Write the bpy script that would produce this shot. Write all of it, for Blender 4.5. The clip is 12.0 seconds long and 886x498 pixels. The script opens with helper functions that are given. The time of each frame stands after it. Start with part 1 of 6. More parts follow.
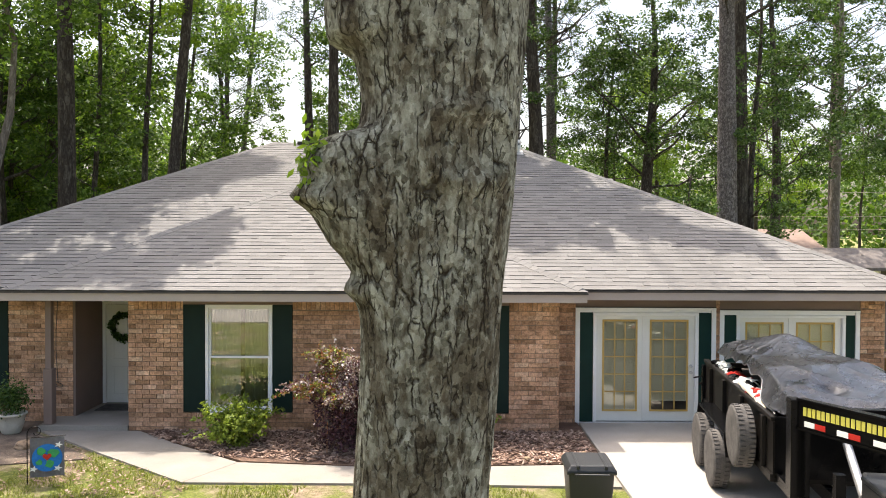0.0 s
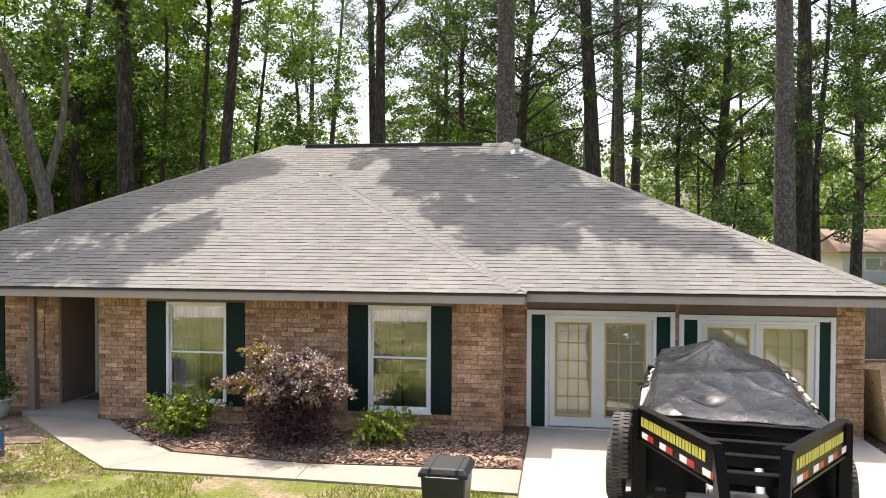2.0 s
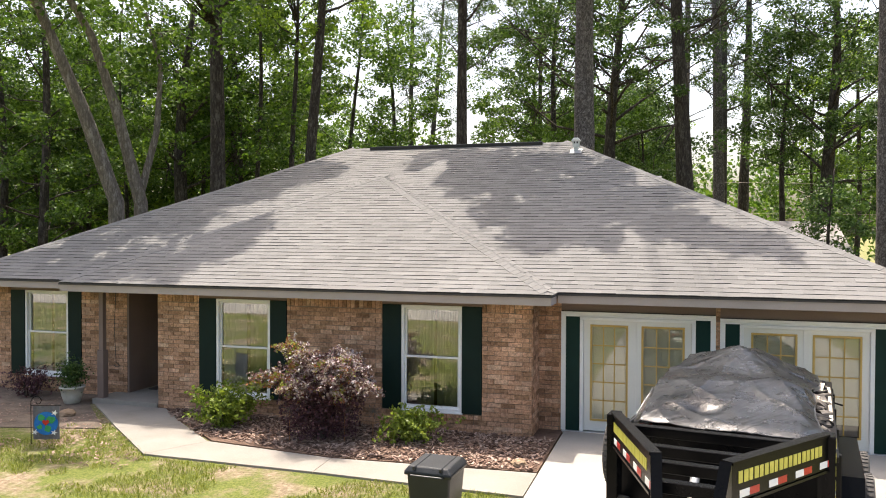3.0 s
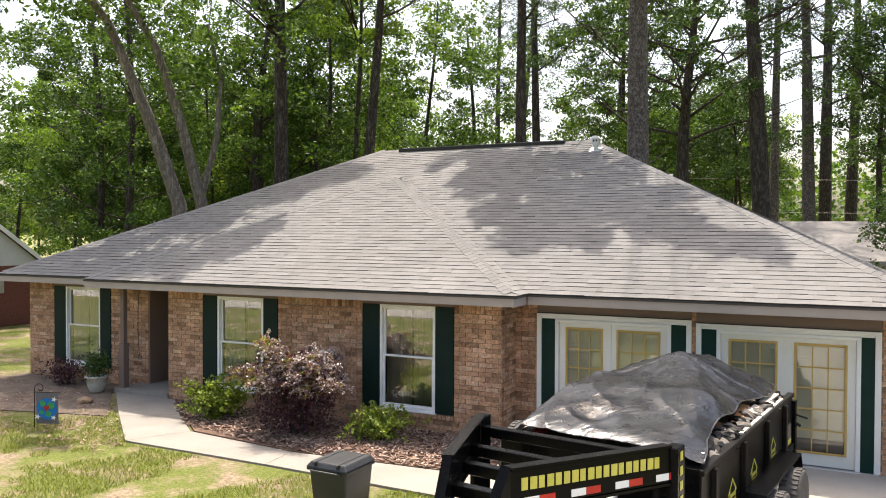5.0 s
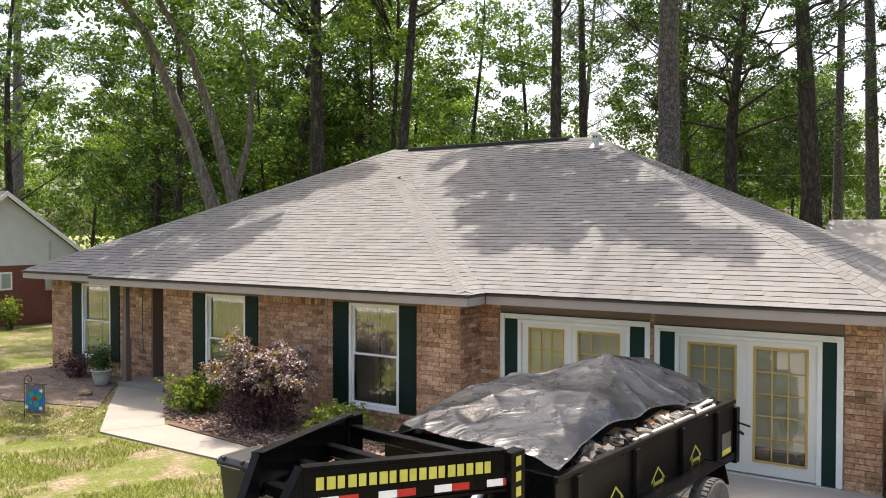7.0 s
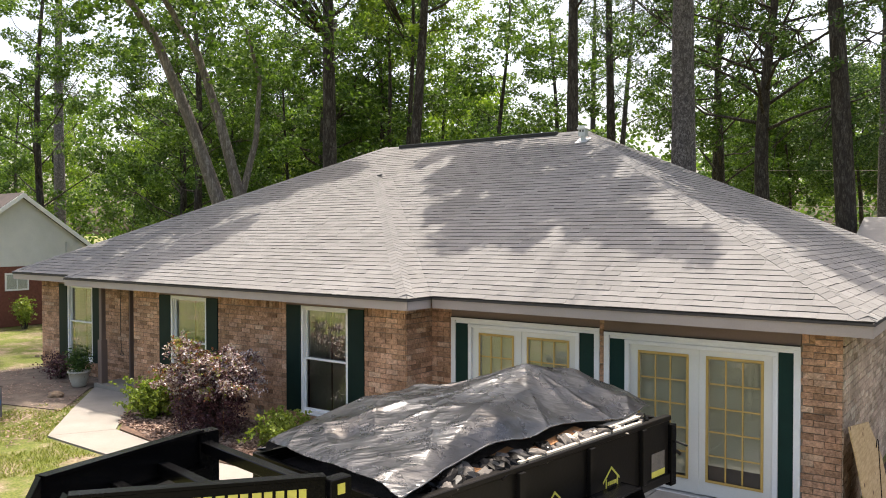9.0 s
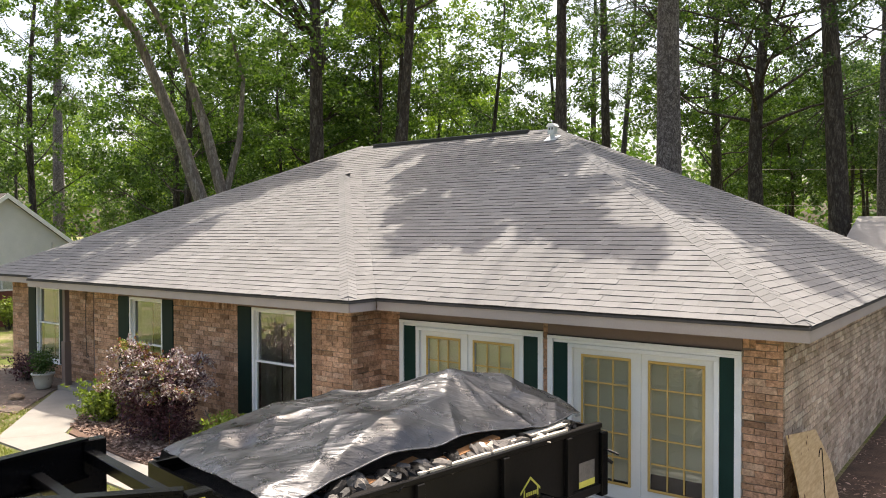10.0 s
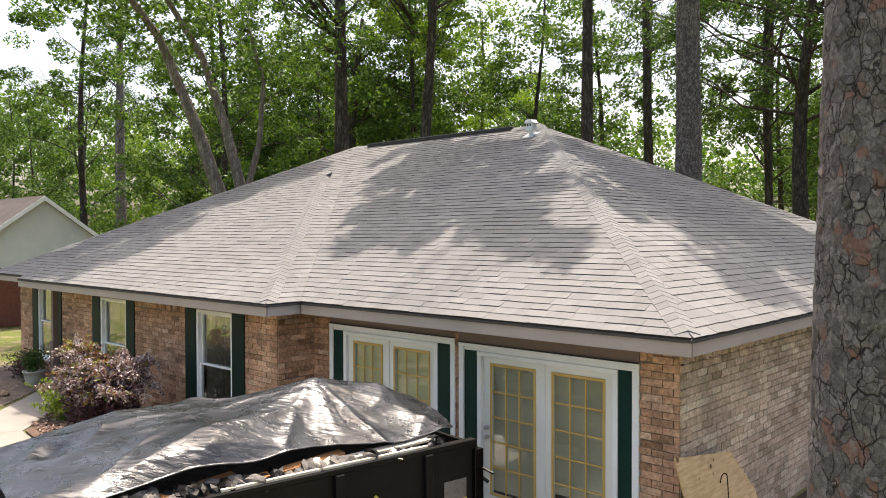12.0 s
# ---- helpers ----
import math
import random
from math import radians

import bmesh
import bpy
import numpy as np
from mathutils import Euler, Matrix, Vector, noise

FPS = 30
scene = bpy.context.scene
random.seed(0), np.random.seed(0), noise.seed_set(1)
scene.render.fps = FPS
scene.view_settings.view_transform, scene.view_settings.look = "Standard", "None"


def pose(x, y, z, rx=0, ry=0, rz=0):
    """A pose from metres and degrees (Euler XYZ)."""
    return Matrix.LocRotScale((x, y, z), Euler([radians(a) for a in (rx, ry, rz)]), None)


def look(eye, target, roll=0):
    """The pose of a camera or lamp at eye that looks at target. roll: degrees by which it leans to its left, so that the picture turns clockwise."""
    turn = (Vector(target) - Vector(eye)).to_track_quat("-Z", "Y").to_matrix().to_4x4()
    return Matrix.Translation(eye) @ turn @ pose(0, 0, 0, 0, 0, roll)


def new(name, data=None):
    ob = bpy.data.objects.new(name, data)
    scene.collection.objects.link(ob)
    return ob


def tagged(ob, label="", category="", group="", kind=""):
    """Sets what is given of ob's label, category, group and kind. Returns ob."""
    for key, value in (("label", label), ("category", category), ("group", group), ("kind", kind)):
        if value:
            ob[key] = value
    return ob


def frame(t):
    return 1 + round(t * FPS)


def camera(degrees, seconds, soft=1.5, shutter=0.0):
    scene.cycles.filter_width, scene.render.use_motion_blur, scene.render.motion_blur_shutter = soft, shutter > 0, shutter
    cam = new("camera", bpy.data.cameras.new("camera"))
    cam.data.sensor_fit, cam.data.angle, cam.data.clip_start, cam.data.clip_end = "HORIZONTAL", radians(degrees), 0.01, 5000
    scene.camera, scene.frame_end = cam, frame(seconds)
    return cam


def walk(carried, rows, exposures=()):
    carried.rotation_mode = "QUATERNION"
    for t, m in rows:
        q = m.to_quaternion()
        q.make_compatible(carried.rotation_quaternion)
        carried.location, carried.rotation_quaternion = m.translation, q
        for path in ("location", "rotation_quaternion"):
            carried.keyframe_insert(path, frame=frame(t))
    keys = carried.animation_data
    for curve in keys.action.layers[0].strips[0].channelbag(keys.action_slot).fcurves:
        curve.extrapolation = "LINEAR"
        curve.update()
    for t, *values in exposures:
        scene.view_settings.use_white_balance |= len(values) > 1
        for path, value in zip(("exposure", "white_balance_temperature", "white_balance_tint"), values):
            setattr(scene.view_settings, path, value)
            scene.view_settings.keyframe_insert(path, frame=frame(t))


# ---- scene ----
cam = camera(59.6, 12.0, 1.0)
METRES, EYE, TILT, LEAN, TURN = 15.0, 3.62, 0.0, 0.0, 0.0
ROWS = [
    (0.0, 0.0, 0.0, 0.0, 0.0, -1.16, -0.23),
    (0.5, 0.0526, 0.0026, -0.0002, 1.62, -1.14, -0.23),
    (1.0, 0.105, 0.005, 0.0008, 3.6, -1.17, -0.26),
    (1.5, 0.1585, 0.0084, 0.0008, 5.96, -1.16, -0.22),
    (2.0, 0.2103, 0.0142, 0.001, 8.7, -1.17, -0.21),
    (2.5, 0.261, 0.0218, 0.0009, 13.15, -1.16, -0.2),
    (3.0, 0.3108, 0.0343, 0.0005, 17.28, -1.12, -0.18),
    (3.5, 0.3577, 0.0498, 0.0002, 20.47, -1.1, -0.19),
    (5.5, 0.5069, 0.1119, -0.0003, 27.35, -1.04, -0.19),
    (6.0, 0.5398, 0.1283, -0.0002, 28.87, -1.04, -0.17),
    (6.5, 0.5701, 0.1488, -0.0011, 30.49, -1.05, -0.14),
    (7.0, 0.5959, 0.1722, -0.0017, 32.14, -1.06, -0.13),
    (9.0, 0.6714, 0.2811, -0.0011, 36.33, -1.11, 0.06),
    (9.5, 0.692, 0.3109, -0.0012, 36.69, -1.11, 0.09),
    (10.0, 0.7144, 0.3409, -0.0012, 37.25, -1.1, 0.12),
    (10.5, 0.7383, 0.3723, -0.0012, 38.11, -1.1, 0.14),
    (11.0, 0.7633, 0.4038, -0.001, 39.68, -1.08, 0.15),
    (11.5, 0.788, 0.4367, -0.0009, 41.41, -1.06, 0.16),
    (12.0, 0.8125, 0.4686, -0.0007, 43.16, -1.05, 0.15),
]
walk(cam, [(t, pose(0, 0, EYE, TILT, LEAN, TURN) @ pose(METRES * x, METRES * y, METRES * z, 90 + pitch, roll, yaw)) for t, x, y, z, yaw, pitch, roll in ROWS], [(0.0, 1.55, 6800, 11), (0.5, 1.7, 6800, 11), (1.0, 1.64, 6800, 11), (1.5, 1.52, 6800, 11), (2.5, 1.45, 6800, 11), (3.5, 1.43, 6800, 11), (12.0, 1.41, 6800, 11)])

# ---- world, sun, exposure ----
SUN = Vector((-0.47, 0.85, 2.59)).normalized()
world = bpy.data.worlds.new("world")
scene.world = world
world.use_nodes = True
wn = world.node_tree
sky = wn.nodes.new("ShaderNodeTexSky")
sky.sky_type = "NISHITA"
sky.sun_disc = False
sky.sun_elevation = math.asin(SUN.z)
sky.sun_rotation = math.atan2(SUN.x, SUN.y)
sky.air_density, sky.dust_density, sky.ozone_density = 1.0, 6.0, 0.5
wn.nodes["Background"].inputs["Strength"].default_value = 0.15
wn.links.new(sky.outputs[0], wn.nodes["Background"].inputs["Color"])
sun_data = bpy.data.lights.new("sun", "SUN")
sun_data.energy, sun_data.angle, sun_data.color = 2.8, radians(0.53), (1.0, 0.95, 0.88)
sun = new("sun", sun_data)
sun.matrix_world = look(SUN * 60, (0, 0, 0))

# ---- small node kit ----


def material(name, rough=0.8, metal=0.0, spec=0.4):
    m = bpy.data.materials.new(name)
    m.use_nodes = True
    b = m.node_tree.nodes["Principled BSDF"]
    b.inputs["Roughness"].default_value = rough
    b.inputs["Metallic"].default_value = metal
    b.inputs["Specular IOR Level"].default_value = spec
    return m, m.node_tree, b


def node(nt, kind, **given):
    n = nt.nodes.new(kind)
    for k, v in given.items():
        if k in n.inputs:
            n.inputs[k].default_value = v
    return n


def spot(nt):
    return nt.nodes.new("ShaderNodeNewGeometry").outputs["Position"]


def stretched(nt, vec, scale):
    mp = node(nt, "ShaderNodeMapping")
    mp.inputs["Scale"].default_value = scale
    nt.links.new(vec, mp.inputs["Vector"])
    return mp.outputs[0]


def grain(nt, vec, scale, detail=4.0, rough=0.55):
    n = node(nt, "ShaderNodeTexNoise", Scale=scale, Detail=detail, Roughness=rough)
    nt.links.new(vec, n.inputs["Vector"])
    return n.outputs["Fac"]


def ramp(nt, fac, stops):
    r = nt.nodes.new("ShaderNodeValToRGB")
    e = r.color_ramp.elements
    while len(e) < len(stops):
        e.new(0.5)
    for k, (p, c) in zip(e, stops):
        k.position, k.color = p, (*c, 1)
    nt.links.new(fac, r.inputs["Fac"])
    return r.outputs["Color"]


def blend(nt, fac, a, b, how="MIX"):
    x = nt.nodes.new("ShaderNodeMix")
    x.data_type, x.blend_type = "RGBA", how
    for sock, v in ((x.inputs[0], fac), (x.inputs[6], a), (x.inputs[7], b)):
        if isinstance(v, (int, float)):
            sock.default_value = v
        elif isinstance(v, tuple):
            sock.default_value = (*v, 1)
        else:
            nt.links.new(v, sock)
    return x.outputs[2]


def maths(nt, op, a, b=0.0):
    x = nt.nodes.new("ShaderNodeMath")
    x.operation = op
    for sock, v in ((x.inputs[0], a), (x.inputs[1], b)):
        if isinstance(v, (int, float)):
            sock.default_value = v
        else:
            nt.links.new(v, sock)
    return x.outputs[0]


def bump(nt, b, height, strength=0.3, dist=0.01):
    n = node(nt, "ShaderNodeBump", Strength=strength, Distance=dist)
    nt.links.new(height, n.inputs["Height"])
    nt.links.new(n.outputs[0], b.inputs["Normal"])


def each_random(nt):
    """One number for each piece, for objects of their own and for joined islands alike."""
    a = nt.nodes.new("ShaderNodeObjectInfo").outputs["Random"]
    g = nt.nodes.new("ShaderNodeNewGeometry").outputs["Random Per Island"]
    return maths(nt, "FRACT", maths(nt, "ADD", a, g))


def speckled(name, lo, hi, scale=6.0, fine=60.0, rough=0.85, relief=0.2, spec=0.3, metal=0.0, dist=0.01):
    """A surface with stains and grain between two colours."""
    m, nt, b = material(name, rough, metal, spec)
    p = spot(nt)
    mix = maths(nt, "ADD", maths(nt, "MULTIPLY", grain(nt, p, scale), 0.6), maths(nt, "MULTIPLY", grain(nt, p, fine), 0.4))
    nt.links.new(ramp(nt, mix, [(0.3, lo), (0.7, hi)]), b.inputs["Base Color"])
    if relief:
        bump(nt, b, grain(nt, p, fine), relief, dist)
    return m


def pieces(name, stops, fine=90.0, stain=1.2, rough=0.9, relief=0.4, dist=0.004, dirt=0.25, mottle=0.12):
    """Pieces that differ in colour one from another."""
    m, nt, b = material(name, rough, 0, 0.25)
    p = spot(nt)
    c = ramp(nt, each_random(nt), stops)
    c = blend(nt, maths(nt, "MULTIPLY", grain(nt, p, fine), 0.5), c, (0.12, 0.1, 0.09), "OVERLAY")
    c = blend(nt, 1.0, c, ramp(nt, grain(nt, p, fine * 0.55, 7, 0.72), [(0.36, (1 - mottle,) * 3), (0.62, (1 + mottle * 0.45,) * 3)]), "MULTIPLY")
    s = ramp(nt, grain(nt, p, stain, 6), [(0.35, (1 - dirt,) * 3), (0.65, (1 + dirt * 0.3,) * 3)])
    c = blend(nt, 1.0, c, s, "MULTIPLY")
    nt.links.new(c, b.inputs["Base Color"])
    bump(nt, b, grain(nt, p, fine, 3), relief, dist)
    return m


def leaf_material(name, stops, through_light=0.45, rough=0.5):
    m, nt, b = material(name, rough, 0, 0.22)
    g = nt.nodes.new("ShaderNodeNewGeometry")
    c = ramp(nt, maths(nt, "ADD", maths(nt, "MULTIPLY", g.outputs["Random Per Island"], 0.6), maths(nt, "MULTIPLY", grain(nt, g.outputs["Position"], 0.35, 2), 0.5)), stops)
    nt.links.new(c, b.inputs["Base Color"])
    t = nt.nodes.new("ShaderNodeBsdfTranslucent")
    nt.links.new(blend(nt, 1.0, c, (1.25, 1.3, 0.55), "MULTIPLY"), t.inputs["Color"])
    s = nt.nodes.new("ShaderNodeMixShader")
    s.inputs[0].default_value = through_light
    nt.links.new(b.outputs[0], s.inputs[1])
    nt.links.new(t.outputs[0], s.inputs[2])
    nt.links.new(s.outputs[0], nt.nodes["Material Output"].inputs["Surface"])
    return m


def bark(name, lo, hi, lichen, wide=9.0, relief=0.9, dist=0.05, tall=0.25, crack=0.1, patch=0.55, lichen_scale=3.0):
    """Furrowed bark: thin wandering cracks, fine grain, and lichen in patches."""
    m, nt, b = material(name, 0.95, 0, 0.15)
    p = stretched(nt, nt.nodes.new("ShaderNodeTexCoord").outputs["Object"], (1, 1, tall))
    a = maths(nt, "ABSOLUTE", maths(nt, "SUBTRACT", grain(nt, p, wide, 6, 0.6), 0.5))
    c2 = maths(nt, "ABSOLUTE", maths(nt, "SUBTRACT", grain(nt, p, wide * 2.3, 5, 0.6), 0.5))
    cracks = maths(nt, "MINIMUM", maths(nt, "MULTIPLY", a, 1 / crack), maths(nt, "ADD", maths(nt, "MULTIPLY", c2, 0.8 / crack), 0.25))
    cracks = ramp(nt, cracks, [(0.0, (0, 0, 0)), (1.0, (1, 1, 1))])
    g = grain(nt, p, wide * 6, 8, 0.75)
    h = maths(nt, "ADD", maths(nt, "MULTIPLY", cracks, 0.6), maths(nt, "MULTIPLY", g, 0.5))
    c = ramp(nt, h, [(0.2, lo), (0.6, tuple((x + y) / 2 for x, y in zip(lo, hi))), (0.95, hi)])
    q = nt.nodes.new("ShaderNodeTexCoord").outputs["Object"]
    spots = maths(nt, "MULTIPLY", grain(nt, q, lichen_scale, 9, 0.72), maths(nt, "ADD", maths(nt, "MULTIPLY", cracks, 0.35), 0.75))
    c = blend(nt, ramp(nt, spots, [(patch - 0.07, (0, 0, 0)), (patch + 0.07, (0.8, 0.8, 0.8))]), c, lichen)
    nt.links.new(c, b.inputs["Base Color"])
    bump(nt, b, h, relief, dist)
    return m


def warped(nt, vec, scale, amount):
    nz = node(nt, "ShaderNodeTexNoise", Scale=scale, Detail=4.0)
    nt.links.new(vec, nz.inputs["Vector"])
    w = nt.nodes.new("ShaderNodeVectorMath")
    w.operation = "MULTIPLY_ADD"
    nt.links.new(nz.outputs["Color"], w.inputs[0])
    w.inputs[1].default_value = (amount,) * 3
    nt.links.new(vec, w.inputs[2])
    return w.outputs[0]


def cells(nt, vec, scale, feature):
    v = node(nt, "ShaderNodeTexVoronoi", Scale=scale)
    v.feature = feature
    nt.links.new(vec, v.inputs["Vector"])
    return v


def lichen_bark(name):
    """Old oak bark: pale grey-green lichen in small blocks, brown stains that run down, thin broken upright cracks."""
    m, nt, b = material(name, 0.95, 0, 0.12)
    q = nt.nodes.new("ShaderNodeTexCoord").outputs["Object"]
    p = warped(nt, q, 14, 0.035)
    block = cells(nt, stretched(nt, warped(nt, p, 45, 0.02), (1, 1, 0.75)), 42, "F1").outputs["Color"]
    rough = grain(nt, q, 70, 8, 0.75)
    ridge = grain(nt, stretched(nt, p, (1, 1, 0.3)), 22, 5, 0.6)
    tone = maths(nt, "ADD", maths(nt, "MULTIPLY", block, 0.24), maths(nt, "ADD", maths(nt, "MULTIPLY", rough, 0.38), maths(nt, "MULTIPLY", ridge, 0.38)))
    c = ramp(nt, tone, [(0.34, (0.085, 0.078, 0.056)), (0.43, (0.19, 0.186, 0.144)), (0.52, (0.32, 0.32, 0.262)), (0.64, (0.5, 0.505, 0.43))])
    flow = maths(nt, "ADD", maths(nt, "MULTIPLY", grain(nt, stretched(nt, warped(nt, q, 3, 0.2), (1, 1, 0.42)), 4.2, 8, 0.72), 0.8), maths(nt, "MULTIPLY", rough, 0.2))
    stain = ramp(nt, flow, [(0.475, (0, 0, 0)), (0.555, (0.88, 0.88, 0.88))])
    c = blend(nt, stain, c, ramp(nt, tone, [(0.36, (0.035, 0.026, 0.017)), (0.5, (0.1, 0.08, 0.052)), (0.66, (0.19, 0.165, 0.115))]))
    lines = []
    for scale, tall, wide, gone in ((14, 0.15, 0.05, 0.55), (27, 0.2, 0.06, 0.5)):
        d = cells(nt, stretched(nt, warped(nt, warped(nt, q, 7, 0.04), 26, 0.024), (1, 1, tall)), scale, "DISTANCE_TO_EDGE").outputs["Distance"]
        gap = ramp(nt, grain(nt, q, scale * 0.7, 4), [(gone - 0.1, (0, 0, 0)), (gone, (1, 1, 1))])
        lines.append(maths(nt, "MAXIMUM", ramp(nt, d, [(0.006, (0, 0, 0)), (wide, (1, 1, 1))]), gap))
    furrow = maths(nt, "MINIMUM", lines[0], lines[1])
    c = blend(nt, furrow, (0.034, 0.026, 0.018), c)
    nt.links.new(c, b.inputs["Base Color"])
    bump(nt, b, maths(nt, "ADD", tone, maths(nt, "MULTIPLY", furrow, 0.5)), 1.0, 0.05)
    return m


def plate_bark(name):
    """Pine bark: jigsaw flakes lying one over another, with thin dark cracks running mostly upright."""
    m, nt, b = material(name, 0.92, 0, 0.18)
    q = nt.nodes.new("ShaderNodeTexCoord").outputs["Object"]
    p = warped(nt, warped(nt, q, 6, 0.12), 30, 0.03)
    flake = cells(nt, stretched(nt, p, (1, 1, 0.7)), 17, "F1").outputs["Color"]
    scale = cells(nt, stretched(nt, warped(nt, p, 50, 0.02), (1, 1, 0.8)), 34, "F1").outputs["Color"]
    dust = grain(nt, stretched(nt, q, (1, 1, 0.6)), 55, 8, 0.72)
    lay = maths(nt, "ADD", maths(nt, "MULTIPLY", flake, 0.6), maths(nt, "MULTIPLY", scale, 0.3))
    tone = maths(nt, "ADD", maths(nt, "MULTIPLY", lay, 0.35), maths(nt, "MULTIPLY", dust, 0.65))
    c = ramp(nt, tone, [(0.3, (0.06, 0.051, 0.047)), (0.48, (0.14, 0.122, 0.114)), (0.68, (0.29, 0.262, 0.246))])
    rust = ramp(nt, maths(nt, "MULTIPLY", flake, grain(nt, q, 3.5, 3)), [(0.4, (0, 0, 0)), (0.45, (0.75, 0.75, 0.75))])
    c = blend(nt, rust, c, (0.19, 0.1, 0.072))
    long = stretched(nt, warped(nt, warped(nt, q, 5, 0.1), 22, 0.04), (1, 1, 0.4))
    crack = ramp(nt, cells(nt, long, 11, "DISTANCE_TO_EDGE").outputs["Distance"], [(0.0, (0, 0, 0)), (0.035, (1, 1, 1))])
    rim = ramp(nt, cells(nt, stretched(nt, p, (1, 1, 0.7)), 17, "DISTANCE_TO_EDGE").outputs["Distance"], [(0.0, (0.5, 0.5, 0.5)), (0.03, (1, 1, 1))])
    held = ramp(nt, grain(nt, q, 6, 4), [(0.46, (0, 0, 0)), (0.58, (1, 1, 1))])
    line = maths(nt, "MINIMUM", maths(nt, "MAXIMUM", crack, maths(nt, "MULTIPLY", held, 0.8)), maths(nt, "MAXIMUM", rim, held))
    c = blend(nt, line, (0.03, 0.022, 0.02), c)
    nt.links.new(c, b.inputs["Base Color"])
    h = maths(nt, "ADD", maths(nt, "MULTIPLY", line, 0.7), maths(nt, "ADD", lay, maths(nt, "MULTIPLY", dust, 0.5)))
    bump(nt, b, h, 1.0, 0.035)
    return m


# ---- materials ----
BRICK = pieces("brick", [(0.0, (0.36, 0.2, 0.115)), (0.15, (0.52, 0.315, 0.188)), (0.5, (0.62, 0.396, 0.244)), (0.82, (0.665, 0.455, 0.29)), (1.0, (0.73, 0.55, 0.385))], dirt=0.3, stain=2.6, fine=38, relief=0.9, dist=0.012, mottle=0.42)
# side wall brick: weathered, and paler still with sky and bounce light in the colour
WEATHERED_SKYLIT_BRICK = pieces("weathered_skylit_brick", [(0.0, (0.42, 0.31, 0.2)), (0.15, (0.53, 0.42, 0.295)), (0.5, (0.62, 0.505, 0.37)), (0.82, (0.67, 0.56, 0.43)), (1.0, (0.74, 0.64, 0.52))], dirt=0.25, fine=40, relief=0.9, dist=0.012, mottle=0.4)
MORTAR = speckled("mortar", (0.17, 0.128, 0.093), (0.27, 0.212, 0.162), 3, 120, 0.95, 0.3)
SHINGLE = pieces("shingle", [(0.0, (0.202, 0.198, 0.188)), (0.3, (0.223, 0.218, 0.207)), (0.7, (0.234, 0.229, 0.218)), (1.0, (0.255, 0.25, 0.238))], fine=220, stain=0.35, relief=0.3, dist=0.002, dirt=0.12)
# asphalt cut edge, taken near black to paint each course's shadow line
SHINGLE_BUTT = speckled("shingle_edge_shadow_line", (0.022, 0.02, 0.018), (0.045, 0.04, 0.037), 9, 120, 0.95, 0)
CREAM = speckled("cream_glaze", (0.42, 0.4, 0.34), (0.56, 0.54, 0.47), 6, 50, 0.5, 0.1)
DECK = speckled("roof_underlay", (0.05, 0.045, 0.042), (0.09, 0.08, 0.075), 8, 90)
TAUPE = speckled("taupe_paint", (0.175, 0.125, 0.105), (0.215, 0.158, 0.135), 2.0, 60, 0.6, 0.08)
FASCIA = speckled("grey_fascia_paint", (0.34, 0.285, 0.255), (0.41, 0.35, 0.315), 2.0, 50, 0.55, 0.08)
DRIP = speckled("dark_metal_edge", (0.012, 0.011, 0.01), (0.03, 0.028, 0.026), 5, 40, 0.5, 0)
WHITE = speckled("white_paint", (0.74, 0.74, 0.72), (0.84, 0.84, 0.82), 3.0, 50, 0.45, 0.05)
DOOR_WHITE = speckled("door_enamel", (0.68, 0.675, 0.62), (0.78, 0.775, 0.72), 1.5, 40, 0.35, 0.03)
YELLOWED = speckled("yellowed_trim", (0.47, 0.3, 0.08), (0.6, 0.41, 0.13), 4, 60, 0.45, 0.05)
GREEN = speckled("dark_green_shutter", (0.0022, 0.012, 0.0095), (0.0045, 0.02, 0.0155), 3, 60, 0.55, 0.05, 0.2)
PANEL_GREEN = speckled("green_panel_paint", (0.002, 0.02, 0.0155), (0.005, 0.034, 0.026), 3, 60, 0.55, 0.05, 0.2)
CONCRETE = speckled("concrete", (0.215, 0.195, 0.165), (0.3, 0.275, 0.24), 1.3, 45, 0.92, 0.25)
DRIVE = speckled("driveway_concrete", (0.3, 0.275, 0.24), (0.4, 0.375, 0.335), 0.9, 40, 0.92, 0.25)
MULCH_SOIL = speckled("mulch_soil", (0.08, 0.048, 0.033), (0.22, 0.14, 0.1), 5, 60, 0.97, 0.8, dist=0.03)
SOIL = speckled("bare_soil", (0.06, 0.044, 0.033), (0.22, 0.175, 0.135), 3.5, 30, 0.97, 0.7, dist=0.03)
DARK_SOIL = speckled("dark_soil", (0.03, 0.02, 0.014), (0.1, 0.065, 0.045), 4, 40, 0.97, 0.8, dist=0.03)
CHIP = pieces("bark_chip", [(0.0, (0.11, 0.066, 0.048)), (0.5, (0.32, 0.21, 0.155)), (1.0, (0.58, 0.44, 0.35))], dirt=0.2)
BLACK = speckled("black_trailer_paint", (0.002, 0.002, 0.0025), (0.0045, 0.0045, 0.0045), 2.5, 40, 0.24, 0.05, 0.1)
BLACK_DUSTY = speckled("dusty_black_steel", (0.005, 0.0045, 0.004), (0.014, 0.012, 0.0105), 1.6, 30, 0.4, 0.1, 0.14)
RUBBER = speckled("tyre_rubber", (0.04, 0.038, 0.036), (0.13, 0.12, 0.11), 8, 70, 0.9, 0.3)
PLASTIC = speckled("charcoal_plastic", (0.012, 0.013, 0.014), (0.024, 0.026, 0.027), 4, 150, 0.42, 0.1, 0.5)
LETTER = speckled("yellow_vinyl", (0.5, 0.46, 0.07), (0.6, 0.55, 0.12), 6, 50, 0.4, 0)
